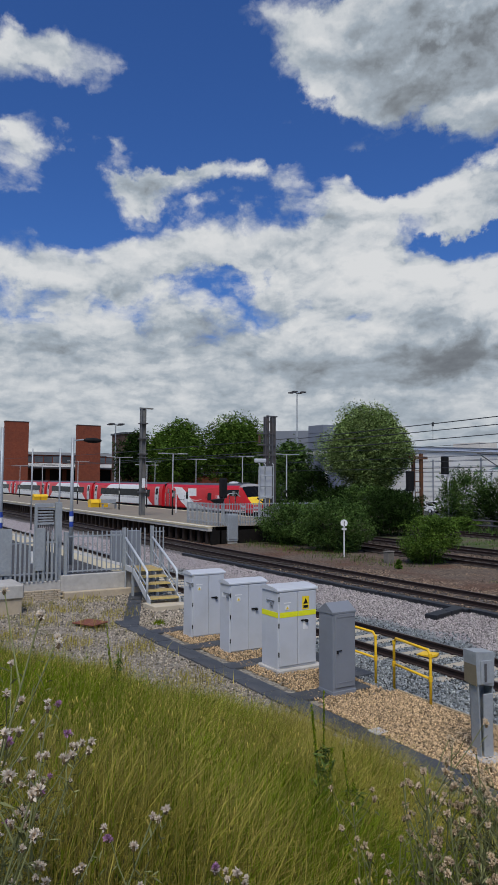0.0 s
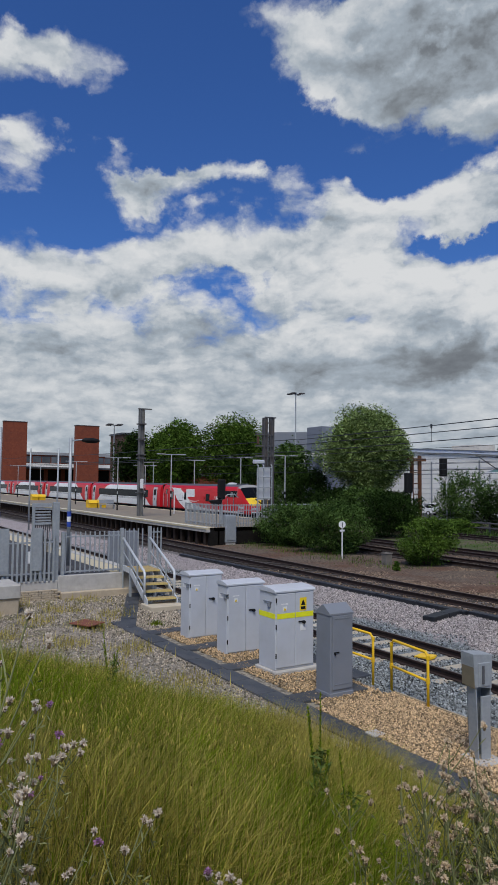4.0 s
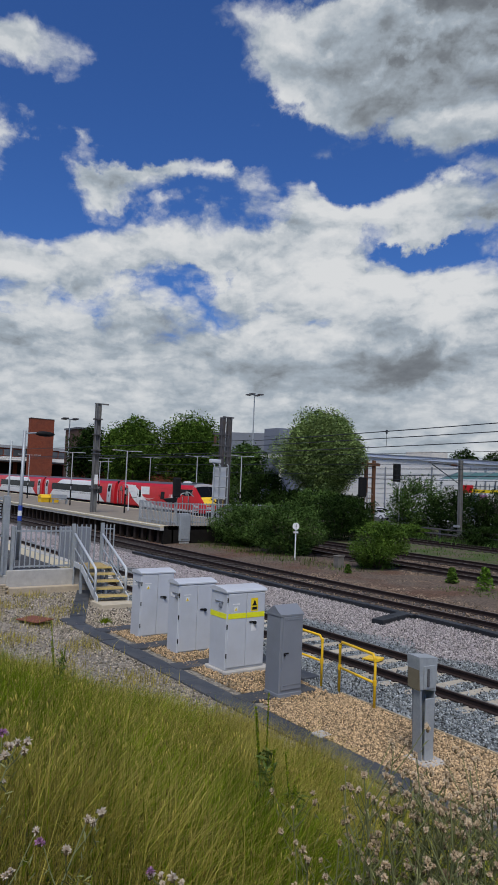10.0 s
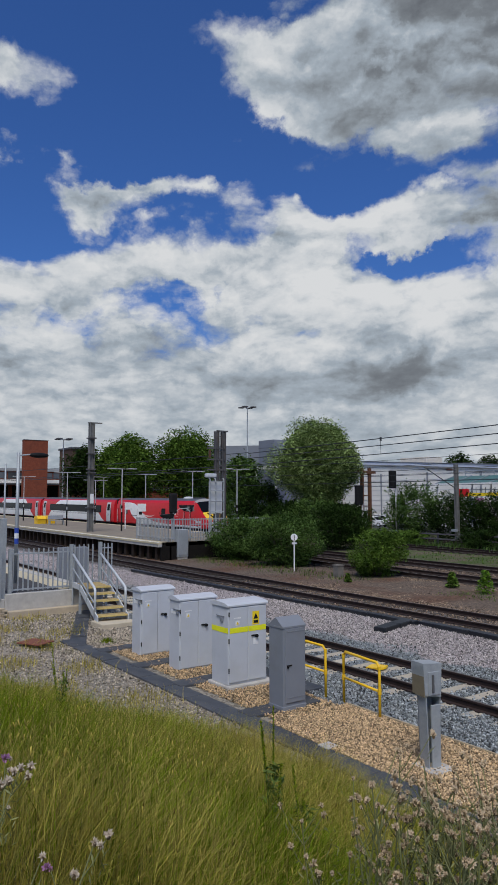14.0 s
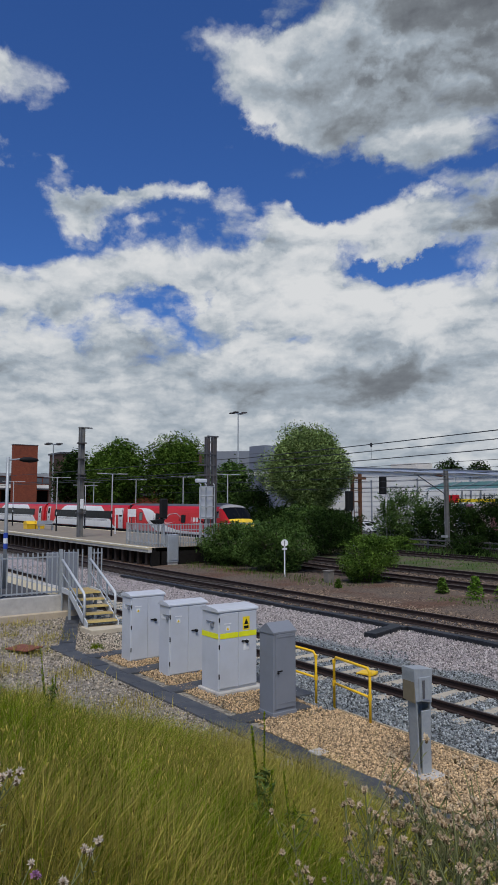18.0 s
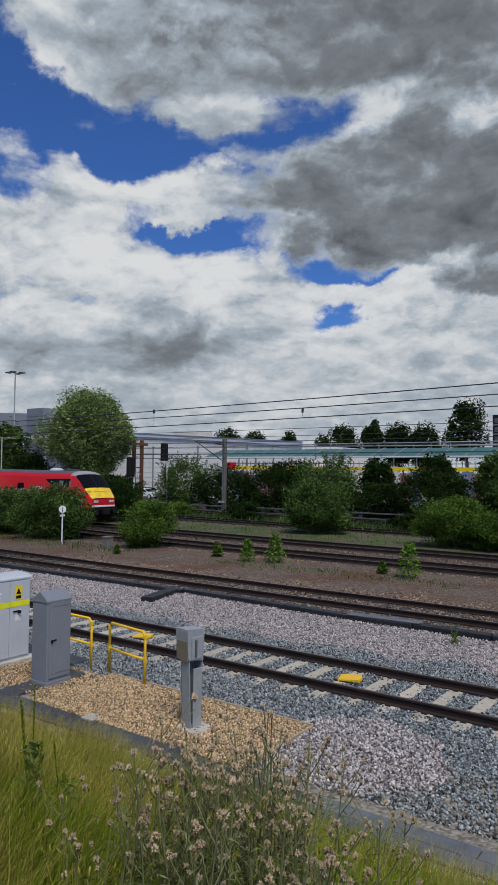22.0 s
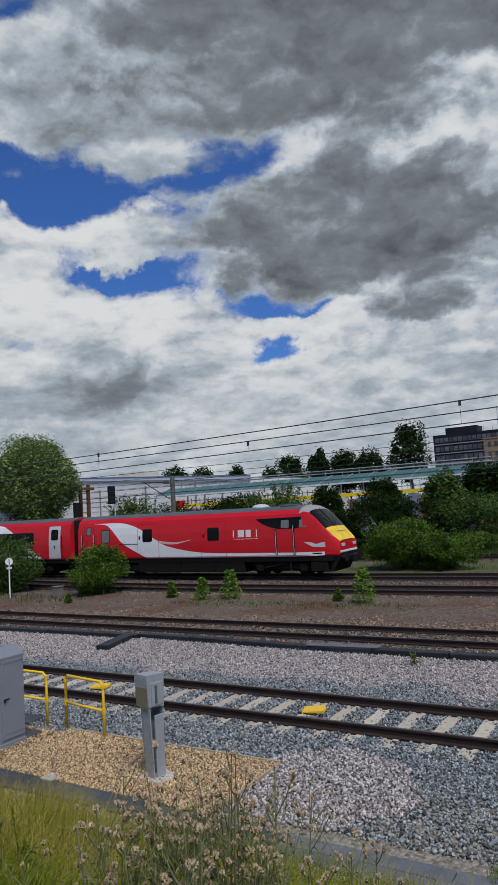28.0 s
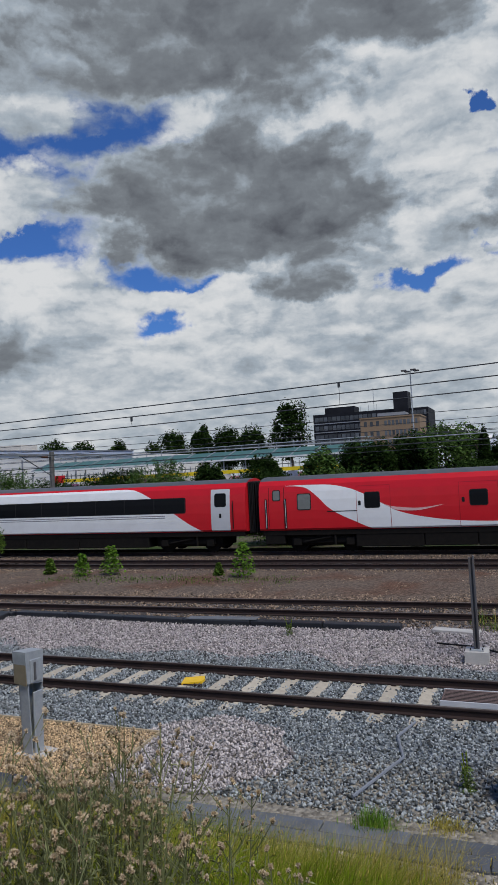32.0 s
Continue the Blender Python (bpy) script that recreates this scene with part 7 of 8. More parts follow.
def parked_car(x, y, turn, paint, label):
    c = thing("parked_car", label, "car", pose(x, y, 0.0, 0, 0, turn), "parked cars")
    prof = [(-2.1, 0.35), (2.1, 0.35), (2.12, 0.7), (1.9, 0.88), (1.0, 0.98), (0.45, 1.42), (-1.1, 1.46), (-1.85, 1.0), (-2.12, 0.9)]
    part("body", Geo().prism(prof, "y", -0.86, 0.86), paint, c)
    part("side_window", Geo().prism([(0.85, 0.98), (0.4, 1.36), (-1.05, 1.4), (-1.6, 1.0)], "y", -0.875, 0.875), WINDOW, c)
    part("windscreen", Geo().prism([(1.02, 0.985), (0.5, 1.4), (0.46, 1.4), (0.98, 0.985)], "y", -0.75, 0.75), WINDOW, c)
    for wx in (-1.3, 1.3):
        for s in (-1, 1):
            w = part("wheel", Geo().tube([(wx, s * 0.7, 0.33), (wx, s * 0.88, 0.33)], 0.33, 12), BLACK, c)
            part("rim", Geo().tube([(wx, s * 0.88, 0.33), (wx, s * 0.89, 0.33)], 0.2, 10), SILVER, w)


paints = {"white": WHITE, "silver": SILVER, "red": RED, "grey": DARK_CAB}
for x, y, t, p in ((-57.5, 72, 20, "white"), (-52, 73, 15, "silver"), (-70, 72, 10, "white"), (-64, 73, 10, "grey"), (-8, 112, 10, "white"), (-13, 112, 10, "silver"), (-18, 113, 5, "red"), (2.5, 84, 20, "white"), (7.5, 84, 20, "silver"), (11.5, 84, 160, "white"), (16, 85, 10, "grey"), (-34, 100, 0, "red"), (-76, 80, 30, "white"), (-82, 82, 30, "white")):
    parked_car(x, y, t, paints[p], f"{p} hatchback parked behind the hedge")
bar = thing("crash_barrier", "weathered grey twin-rail barrier below the hedge", "barrier")
for z in (0.55, 0.95):
    part("rail", Geo().box(-60, 40, 47.0, 47.1, z, z + 0.11, 0.02), DARK_STEEL, bar)
for k in range(34):
    part("post", Geo().box(-59.5 + k * 3, -59.38 + k * 3, 47.1, 47.2, 0, 1.1), DARK_STEEL, bar)

# ---- trees and bushes ----
LEAF_V = np.array([(0, -0.5, 0), (0.3, 0, 0.06), (0, 0.5, -0.04), (-0.3, 0, 0.06)])
LEAF_F = [(0, 1, 2, 3)]


def crown_points(rng, n, rx, ry, rz, lumps, shape=1.0):
    """Leaf places in uneven clumps about an ellipsoid, thinner inside."""
    d = rng.normal(size=(lumps, 3))
    d /= np.linalg.norm(d, axis=1)[:, None]
    r = rng.uniform(0.45, 1.0, (lumps, 1)) ** 0.6
    c = d * r
    c[:, 2] = np.where(c[:, 2] < 0, c[:, 2] * shape, c[:, 2])
    pick = rng.integers(0, lumps, n)
    spread = rng.uniform(0.13, 0.26, (lumps, 1))
    p = c[pick] + np.clip(rng.normal(size=(n, 3)), -1.5, 1.5) * spread[pick]
    # bays and bulges in the outline
    az, up = np.arctan2(p[:, 1], p[:, 0]), np.arctan2(p[:, 2], np.hypot(p[:, 0], p[:, 1]))
    ph = rng.uniform(0, 6.28, 4)
    bulge = 0.93 + 0.07 * np.sin(3 * az + ph[0]) * np.cos(up) + 0.06 * np.sin(5 * up + 2 * az + ph[1]) + 0.05 * np.sin(7 * az + 4 * up + ph[2])
    far = np.linalg.norm(p, axis=1)
    p = p / np.maximum(1.0, far / rng.uniform(1.0, 1.14, n))[:, None] * bulge[:, None]
    return p * (rx, ry, rz)


def tree(name, label, x, y, h, w, base, mat, seed, n=9000, leaf=0.28, lumps=70, kind="tree", z0=0.0, sharp=0.0):
    """Trunk, limbs and a crown of many small leaves."""
    rng = np.random.default_rng(seed)
    t = thing(name, label, kind, pose(x, y, z0))
    hc = (h - base) / 2
    g = Geo().tube([(0, 0, -0.1), (0.04 * w, 0.02 * w, base * 0.6), (0.02 * w, -0.02 * w, base + hc * 0.8), (0, 0, base + hc * 1.4)], 0.035 * h ** 0.9, 8, 0.01 * h ** 0.9)
    part("trunk", g, BARK, t, smooth=True)
    for k in range(6):
        a = k * 1.05 + seed
        z = base + hc * (0.1 + 0.15 * k)
        part("limb", Geo().tube([(0.02 * w, 0, z), (math.cos(a) * w * 0.18, math.sin(a) * w * 0.18, z + hc * 0.25), (math.cos(a) * w * 0.36, math.sin(a) * w * 0.36, z + hc * 0.55)], 0.014 * h ** 0.9, 6, 0.004 * h), BARK, t)
    p = crown_points(rng, n, w / 2 * 0.92, w / 2 * 0.92, hc * 0.95, lumps, 0.9)
    if sharp:
        k = np.clip(1 - sharp * (p[:, 2:3] / hc + 1) / 2, 0.1, 1)
        p[:, :2] *= k
    # large shaded leaves fill the inside of the crown
    inner = crown_points(rng, n // 5, w / 2 * 0.74, w / 2 * 0.74, hc * 0.78, lumps, 0.9)
    if sharp:
        inner[:, :2] *= np.clip(1 - sharp * (inner[:, 2:3] / hc + 1) / 2, 0.1, 1)
    p = np.concatenate([p, inner])
    p[:, 2] += base + hc
    s = rng.uniform(0.6, 1.3, (len(p), 1)) * leaf
    s[-len(inner):] *= 2.2
    s, p = s[p[:, 2] > 0.05], p[p[:, 2] > 0.05]
    me = strewn("crown", LEAF_V, LEAF_F, p, turns(rng, len(p), 0.9), np.repeat(s, 3, 1), mat)
    part("crown", me, None, t, "uneven leafy crown")
    return t


def bush(label, x, y, r, h, mat, seed, n=6500, leaf=0.13, lumps=60, rx=1.0):
    n, leaf = int(n * 2.6), leaf * 0.95
    rng = np.random.default_rng(seed)
    t = thing("bush", label, "bush", pose(x, y, 0))
    for k in range(7):
        a = k * 0.9 + seed
        part("stem", Geo().tube([(math.cos(a) * 0.1, math.sin(a) * 0.1, -0.05), (math.cos(a) * r * 0.3, math.sin(a) * r * 0.3, h * 0.4), (math.cos(a) * r * 0.6, math.sin(a) * r * 0.6, h * 0.75)], 0.04, 5, 0.012), BARK, t)
    p = crown_points(rng, n, r * 0.9 * rx, r * 0.9, h * 0.5, lumps, 1.0)
    p[:, 2] += h * 0.47
    low = p[:, 2] < 0.05
    p[low, 2] = rng.uniform(0.05, 0.4, low.sum())
    # long shoots that stand out of the outline
    m = n // 12
    a = rng.uniform(0, 6.283, m)
    e = rng.uniform(0.5, 1.15, m)
    shoot = rng.integers(0, 26, m)
    ax, up = rng.uniform(0, 6.283, 26), rng.uniform(0.5, 1.4, 26)
    q = np.stack([np.cos(ax[shoot]) * np.cos(up[shoot]) * r * rx, np.sin(ax[shoot]) * np.cos(up[shoot]) * r, h * 0.45 + np.sin(up[shoot]) * h * 0.52], 1) * (1, 1, 1)
    q[:, :2] *= e[:, None]
    q[:, 2] = h * 0.45 + (q[:, 2] - h * 0.45) * e
    p = np.concatenate([p, q + rng.normal(size=q.shape) * 0.06])
    s = rng.uniform(0.6, 1.35, (len(p), 1)) * leaf
    me = strewn("foliage", LEAF_V * (0.75, 1.25, 1), LEAF_F, p, turns(rng, len(p), 1.0), np.repeat(s, 3, 1), mat)
    part("foliage", me, None, t)
    return t


bush("dense green bush beside the middle track", -37.6, 26.4, 2.5, 2.9, LEAF_BUSH, 1, 8000)
bush("dense green bush behind the round sign", -32.6, 26.2, 2.5, 3.15, LEAF_BUSH, 2, 8000)
bush("dark green bush beyond the running line", -40.8, 38.0, 2.7, 3.6, LEAF_DARK, 3, 5500, 0.16)
bush("rounded fresh green bush by the grey locker", -25.2, 26.2, 1.6, 2.5, LEAF, 4, 5500, 0.11)
bush("tall dark bush beyond the running line", -23.0, 40.0, 2.5, 3.7, LEAF_BUSH, 5, 7000, 0.15)
bush("spreading fresh green bush beyond the running line", -13.2, 37.6, 2.3, 2.75, LEAF, 6, 6500, 0.13)
bush("low bright bush beyond the running line", -10.6, 37.4, 1.9, 2.0, LEAF, 7, 5000, 0.13)
bush("upright young bush beyond the running line", -4.1, 38.6, 1.5, 2.7, LEAF_BUSH, 8, 4200, 0.13)
bush("large rounded bright green bush beyond the running line", 2.3, 38.0, 2.6, 3.7, LEAF, 9, 9500, 0.14)
bush("blue-green rounded bush beyond the running line", 6.4, 37.6, 2.1, 3.0, LEAF_SILVER, 10, 6500, 0.13)
bush("scrubby bush near the platform end", -43.5, 25.8, 1.0, 1.2, LEAF, 11, 1800, 0.1)
hedge_rng = random.Random(8)
for k in range(19):
    x = -47 + k * 4.3 + hedge_rng.uniform(-0.8, 0.8)
    h = hedge_rng.uniform(3.2, 4.6) + (1.3 if x < -30 else 0)
    bush("dark overgrown hedge shrub behind the far track", x, 55.5 + hedge_rng.uniform(-1.2, 1.2), 3.0, h, LEAF_DARK if k % 4 else LEAF_BUSH, 20 + k, 5200, 0.2, 40, 1.25)
for k in range(9):
    x = -41 + k * 7.4
    bush("low bramble shrub beside the far siding", x, 46.2 + hedge_rng.uniform(-0.5, 0.3), 2.0, hedge_rng.uniform(1.2, 2.0), LEAF_DARK if k % 2 else LEAF, 50 + k, 1900, 0.18, 30)
for k in range(8):
    bush("dark hedge shrub behind the station tracks", -80 + k * 4.6, 46 + hedge_rng.uniform(-1.5, 1.5), 2.8, hedge_rng.uniform(3.4, 4.4) + (2.2 if 1 < k < 5 else 0), LEAF_DARK if k % 3 else LEAF_BUSH, 70 + k, 5000, 0.22, 40, 1.2)

tree("broad_tree", "broad round silvery-leaved tree behind the tracks", -56.4, 49.4, 12.8, 10.6, 2.6, LEAF_SILVER, 1, 46000, 0.22, 170)
tree("broad_tree", "leafy green tree behind the station platform", -84.5, 50.0, 14.2, 10.4, 2.6, LEAF, 2, 26000, 0.3, 110)
tree("broad_tree", "leafy green tree near the brick tower", -87.5, 42.2, 12.9, 10.0, 2.6, LEAF, 3, 24000, 0.3, 100)
tree("broad_tree", "smaller green tree near the brick tower", -92.0, 37.6, 11.6, 6.5, 3.0, LEAF_DARK, 4, 7000, 0.32, 70)
tree("broad_tree", "feathery tree beside the overhead mast", -66.0, 46.5, 9.5, 5.5, 2.5, LEAF_BUSH, 5, 4500, 0.28, 50)
for k, (x, h, w) in enumerate(((-45, 19.3, 9.5), (-53.4, 14.6, 7.5), (-59, 15, 7), (-64.8, 15.6, 6.5), (-72, 15, 8), (-95, 13.8, 7), (-103, 15, 9), (-77, 12.5, 5), (-86, 13.5, 6))):
    tree("distant_tree", "dark leafy tree on the skyline", x, 135, h, w, h * 0.28, LEAF_DARK, 30 + k, 4200, 0.5, 55)
for k, (x, y, h, w, sharp) in enumerate(((-7.6, 72, 8.6, 6.5, 0), (-3.7, 71, 7.9, 2.4, 0.8), (0.5, 70, 7.6, 2.6, 0.8), (7.2, 74, 8.2, 6.0, 0), (-10.6, 73, 8.0, 4.6, 0), (-12.6, 76, 7.6, 4.0, 0), (-5.4, 75, 8.4, 5.0, 0), (-1.6, 74, 7.4, 4.4, 0), (2.2, 75, 7.2, 4.0, 0), (5.0, 71, 6.6, 4.0, 0), (-16.6, 73, 7.4, 5.0, 0), (9.9, 73, 7.6, 4.2, 0), (12.3, 71, 7.2, 3.4, 0.5), (16.5, 72, 7.5, 5, 0), (-14.0, 70, 7.2, 4.5, 0), (-19.5, 68, 6.6, 5.0, 0), (-25.5, 68, 6.2, 4.5, 0), (3.8, 66, 5.8, 4.0, 0), (22, 74, 8, 6, 0), (-31, 66, 5.6, 4, 0))):
    tree("boundary_tree", "dark green boundary tree behind the hedge", x, y, h, w, 1.0, LEAF_DARK if k % 3 else LEAF_BUSH, 60 + k, 3600, 0.3, 50, sharp=sharp)


def sapling(x, y, h, seed, mat=LEAF_BRIGHT):
    rng = np.random.default_rng(seed)
    t = thing("sapling", "bright green self-sown sapling in the ballast", "sapling", pose(x, y, 0.05), "saplings")
    for k in range(3):
        a = rng.uniform(0, 6.28)
        part("stem", Geo().tube([(0, 0, -0.05), (math.cos(a) * 0.08 * h, math.sin(a) * 0.08 * h, h * 0.5), (math.cos(a) * 0.16 * h, math.sin(a) * 0.16 * h, h * (1 - 0.15 * k))], 0.012, 5, 0.004), STEM_GREEN, t)
    n = 520
    z = rng.uniform(0.06, 1, n)
    r = (0.46 - 0.34 * z) * rng.uniform(0.3, 1.1, n) * h
    a = rng.uniform(0, 6.28, n)
    p = np.stack([np.cos(a) * r, np.sin(a) * r, z * h], 1)
    part("leaves", strewn("leaves", LEAF_V, LEAF_F, p, turns(rng, n, 0.8), rng.uniform(0.09, 0.17, (n, 1)).repeat(3, 1), mat), None, t)


for k, (x, y, h) in enumerate(((-17.9, 25.0, 0.95), (-16.7, 25.4, 1.25), (-10.4, 25.0, 1.35), (-19.9, 25.4, 0.7), (-11.6, 25.3, 0.5), (-24.2, 23.2, 0.4), (0.8, 22.8, 0.45))):
    sapling(x, y, h, 200 + k, LEAF_BRIGHT if h > 0.8 else LEAF)


# ---- the meadow on the bank ----
BLADE_V = np.array([(-0.5, 0, 0), (0.5, 0, 0), (-0.4, 0.16, 0.55), (0.4, 0.16, 0.55), (0.0, 0.62, 0.95)])
BLADE_F = [(0, 1, 3), (0, 3, 2), (2, 3, 4)]


def blades(name, label, places, rng, h0, h1, w, mat, lean=0.35):
    n = len(places)
    a = rng.normal(-1.2, 0.9, n)
    o, i = np.zeros(n), np.ones(n)
    b = rng.normal(0, lean, n)
    rz = np.array([[np.cos(a), -np.sin(a), o], [np.sin(a), np.cos(a), o], [o, o, i]]).transpose(2, 0, 1)
    rx = np.array([[i, o, o], [o, np.cos(b), -np.sin(b)], [o, np.sin(b), np.cos(b)]]).transpose(2, 0, 1)
    tall = 1 + 0.3 * np.sin(places[:, 0] * 2.3 + 1.5 * np.sin(places[:, 1] * 1.9)) * np.sin(places[:, 1] * 2.7 + 0.6 * places[:, 0])
    h = rng.uniform(h0, h1, n) * tall
    size = np.stack([rng.uniform(0.6, 1.3, n) * w, h, h], 1)
    return tagged(new(name, strewn(name, BLADE_V, BLADE_F, places, rz @ rx, size, mat)), label, "grass", kind="stuff")


def meadow():
    rng = np.random.default_rng(11)

    def spots(n, x0, x1, y0, y1):
        x, y = rng.uniform(x0, x1, n), rng.uniform(y0, y1, n)
        d = np.hypot(x, y)
        edge = 6.92 - 0.45 * np.clip(-9.0 - x, 0, 12) + 0.22 * np.sin(x * 1.7) + 0.15 * np.sin(x * 4.1) + rng.normal(0, 0.16, n)
        keep = (y < edge) & (d > 1.0)
        x, y = x[keep], y[keep]
        return np.stack([x, y, bank_height(x, y) - 0.02], 1)

    patchy = lambda p: 0.5 + 0.5 * np.sin(p[:, 0] * 0.9 + 1.2 * np.sin(p[:, 1] * 0.8)) * np.sin(p[:, 1] * 1.1 + 0.5)
    for tag, n, area, w in (("near", 190000, (-9, 4.0, 0.2, 6.9), 0.0046), ("far", 80000, (-24, -9, 0.2, 6.9), 0.009)):
        p = spots(n, *area)
        f = patchy(p) + rng.normal(0, 0.25, len(p)) - 0.22 * np.clip((p[:, 1] - 4.6) / 1.5, -0.6, 1)
        short = p[:, 0] > -0.9 + 0.3 * np.sin(p[:, 1] * 3)
        g, d = p[(f > 0.36) & ~short], p[(f <= 0.36) & ~short]
        blades("meadow_grass_" + tag, "tall green meadow grass leaning on the bank", g, rng, 0.2, 0.52, w, GRASS_GREEN)
        blades("straw_grass_" + tag, "ripening straw-coloured meadow grass on the bank", d, rng, 0.25, 0.58, w * 0.75, GRASS_DRY)
        if short.any():
            q = p[short]
            blades("turf", "short trodden yellow-green grass by the trough", q[::2], rng, 0.05, 0.2, w, GRASS_GREEN, 0.6)
    # shorter turf behind and beside the viewer
    q = np.stack([rng.uniform(-14, 9, 30000), rng.uniform(-7, 0.3, 30000)], 1)
    q = q[np.hypot(q[:, 0], q[:, 1]) > 0.8]
    q = np.column_stack([q, bank_height(q[:, 0], q[:, 1]) - 0.02])
    blades("turf_behind", "short rough grass on top of the bank", q, rng, 0.08, 0.28, 0.009, GRASS_GREEN, 0.5)
    # thin ripe culms stand over the blades, in drifts
    p = spots(26000, -20, -0.9, 0.6, 6.7)
    p = p[(np.sin(p[:, 0] * 1.3 + 0.8 * np.sin(p[:, 1] * 1.4)) + rng.normal(0, 0.6, len(p))) > -0.1]
    blades("ripe_culms", "thin straw-coloured grass culms over the meadow", p, rng, 0.42, 0.68, 0.0035, GRASS_DRY, 0.3)
    # seed heads catch the light above the blades
    p = spots(9000, -14, 0, 1, 6.6)
    p[:, 2] += rng.uniform(0.3, 0.5, len(p))
    s = np.stack([np.full(len(p), 0.005), np.full(len(p), 0.005), np.full(len(p), 0.03)], 1) * rng.uniform(0.6, 1.4, (len(p), 1))
    tagged(new("grass_seed_heads", strewn("grass_seed_heads", STONE, STONE_F, p, turns(rng, len(p), 0.4), s, GRASS_DRY)), "fine straw seed heads over the meadow grass", "grass", kind="stuff")
    # weeds along the middle track and tufts in the ballast
    home = np.stack([rng.uniform(-1.4, 7, 46), rng.normal(17.9, 0.4, 46)], 1)
    which = rng.integers(0, 46, 2600)
    q = np.concatenate([home[which] + rng.normal(0, 0.16, (2600, 2)), np.zeros((2600, 1))], 1)
    blades("trackside_weeds", "yellow-green weeds along the middle track", q[:1500], rng, 0.1, 0.5, 0.014, LEAF, 0.5)
    blades("trackside_straw", "dry straw weeds along the middle track", q[1500:], rng, 0.1, 0.45, 0.01, GRASS_DRY, 0.6)
    q = np.stack([rng.uniform(-40, 30, 9000), rng.normal(46, 1.4, 9000), np.zeros(9000)], 1)
    blades("far_weeds", "rough green weeds beyond the far track", q, rng, 0.2, 0.6, 0.06, LEAF_BUSH, 0.4)
    q = np.stack([rng.uniform(-34, 2, 1500), rng.normal(39, 2.0, 1500), np.zeros(1500)], 1)
    blades("mid_weeds", "rough weeds between the far tracks", q, rng, 0.06, 0.22, 0.04, LEAF, 0.5)
    q = np.stack([rng.uniform(-46, -24, 3500), rng.normal(24.3, 0.8, 3500), np.zeros(3500)], 1)
    blades("verge_weeds", "green weeds round the trackside bushes", q, rng, 0.06, 0.3, 0.022, LEAF, 0.6)
    q = np.stack([rng.uniform(-19, -8, 1500), rng.normal(24.2, 0.5, 1500), np.full(1500, 0.06)], 1)
    blades("moss_weeds", "low weeds in the brown earth", q, rng, 0.03, 0.12, 0.025, LEAF, 0.8)
    q = np.stack([rng.uniform(-24.2, -12.0, 16000), rng.uniform(3.4, 8.6, 16000), np.zeros(16000)], 1)
    q = q[(np.sin(q[:, 0] * 2.1) * np.sin(q[:, 1] * 2.6) + rng.normal(0, 0.3, len(q)) > 0.3) & (q[:, 1] > 6.5 + 0.45 * (q[:, 0] + 9)) & ((q[:, 1] < 7.2) | (q[:, 0] < -19))]
    q[:, 2] = np.where(q[:, 1] < 7.2, bank_height(q[:, 0], q[:, 1]), 0)
    blades("shingle_weeds", "dry weeds growing through the shingle", q, rng, 0.06, 0.28, 0.012, GRASS_DRY, 0.5)
    for x, y, n, h, mat, lab in ((-1.72, 7.72, 420, 0.24, LEAF_BRIGHT, "bright green grass tuft beside the trough"), (-0.95, 7.95, 300, 0.15, GRASS_DRY, "straw grass tuft beside the trough"), (0.2, 8.45, 200, 0.2, LEAF_BRIGHT, "small green weed by the concrete block"), (-25.0, 8.9, 600, 0.3, GRASS_DRY, "dry grass clump below the wall"), (-18.2, 8.3, 250, 0.25, GRASS_GREEN, "green weed beside the trough")):
        q = np.stack([rng.normal(x, 0.11, n), rng.normal(y, 0.09, n), np.zeros(n)], 1)
        ob = blades("grass_tuft", lab, q, rng, h * 0.4, h, 0.008, mat, 0.5)
        ob["category"] = "grass tuft"


meadow()


# ---- tall weeds close to the camera ----
def tall_stalk(x, y, h, seed, spikes=4, label="tall green weld stalk in the meadow"):
    rng = np.random.default_rng(seed)
    z = float(bank_height(np.array(x), np.array(y))) if y < 7.2 else 0.0
    t = thing("weld_stalk", label, "weed", pose(x, y, z - 0.03), "tall green stalks")
    for k in range(spikes):
        a, e = rng.uniform(0, 6.28), rng.uniform(0.04, 0.2)
        hh = h * (1 if k == 0 else rng.uniform(0.55, 0.95))
        pts = [(0, 0, 0), (math.cos(a) * e * hh * 0.5, math.sin(a) * e * hh * 0.5, hh * 0.45), (math.cos(a) * e * hh, math.sin(a) * e * hh, hh)]
        part("stem", Geo().tube(pts, 0.0055, 6, 0.0025), STEM_GREEN, t)
        n = 240
        f = rng.uniform(0.45, 1, n)
        c = np.stack([np.cos(a) * e * hh * f, np.sin(a) * e * hh * f, hh * f], 1) + rng.normal(size=(n, 3)) * 0.0045
        part("flower_spike", strewn("flower_spike", STONE, STONE_F, c, turns(rng, n), rng.uniform(0.004, 0.008, (n, 1)).repeat(3, 1), GRASS_GREEN), None, t)
    n = 170
    f = rng.uniform(0.02, 0.6, n)
    a = rng.uniform(0, 6.28, n)
    r = rng.uniform(0.01, 0.09, n) * (1.3 - f)
    p = np.stack([np.cos(a) * r, np.sin(a) * r, f * h], 1)
    part("leaves", strewn("leaves", LEAF_V * (0.4, 1.4, 1), LEAF_F, p, turns(rng, n, 1.0), rng.uniform(0.04, 0.09, (n, 1)).repeat(3, 1), STEM_GREEN), None, t)


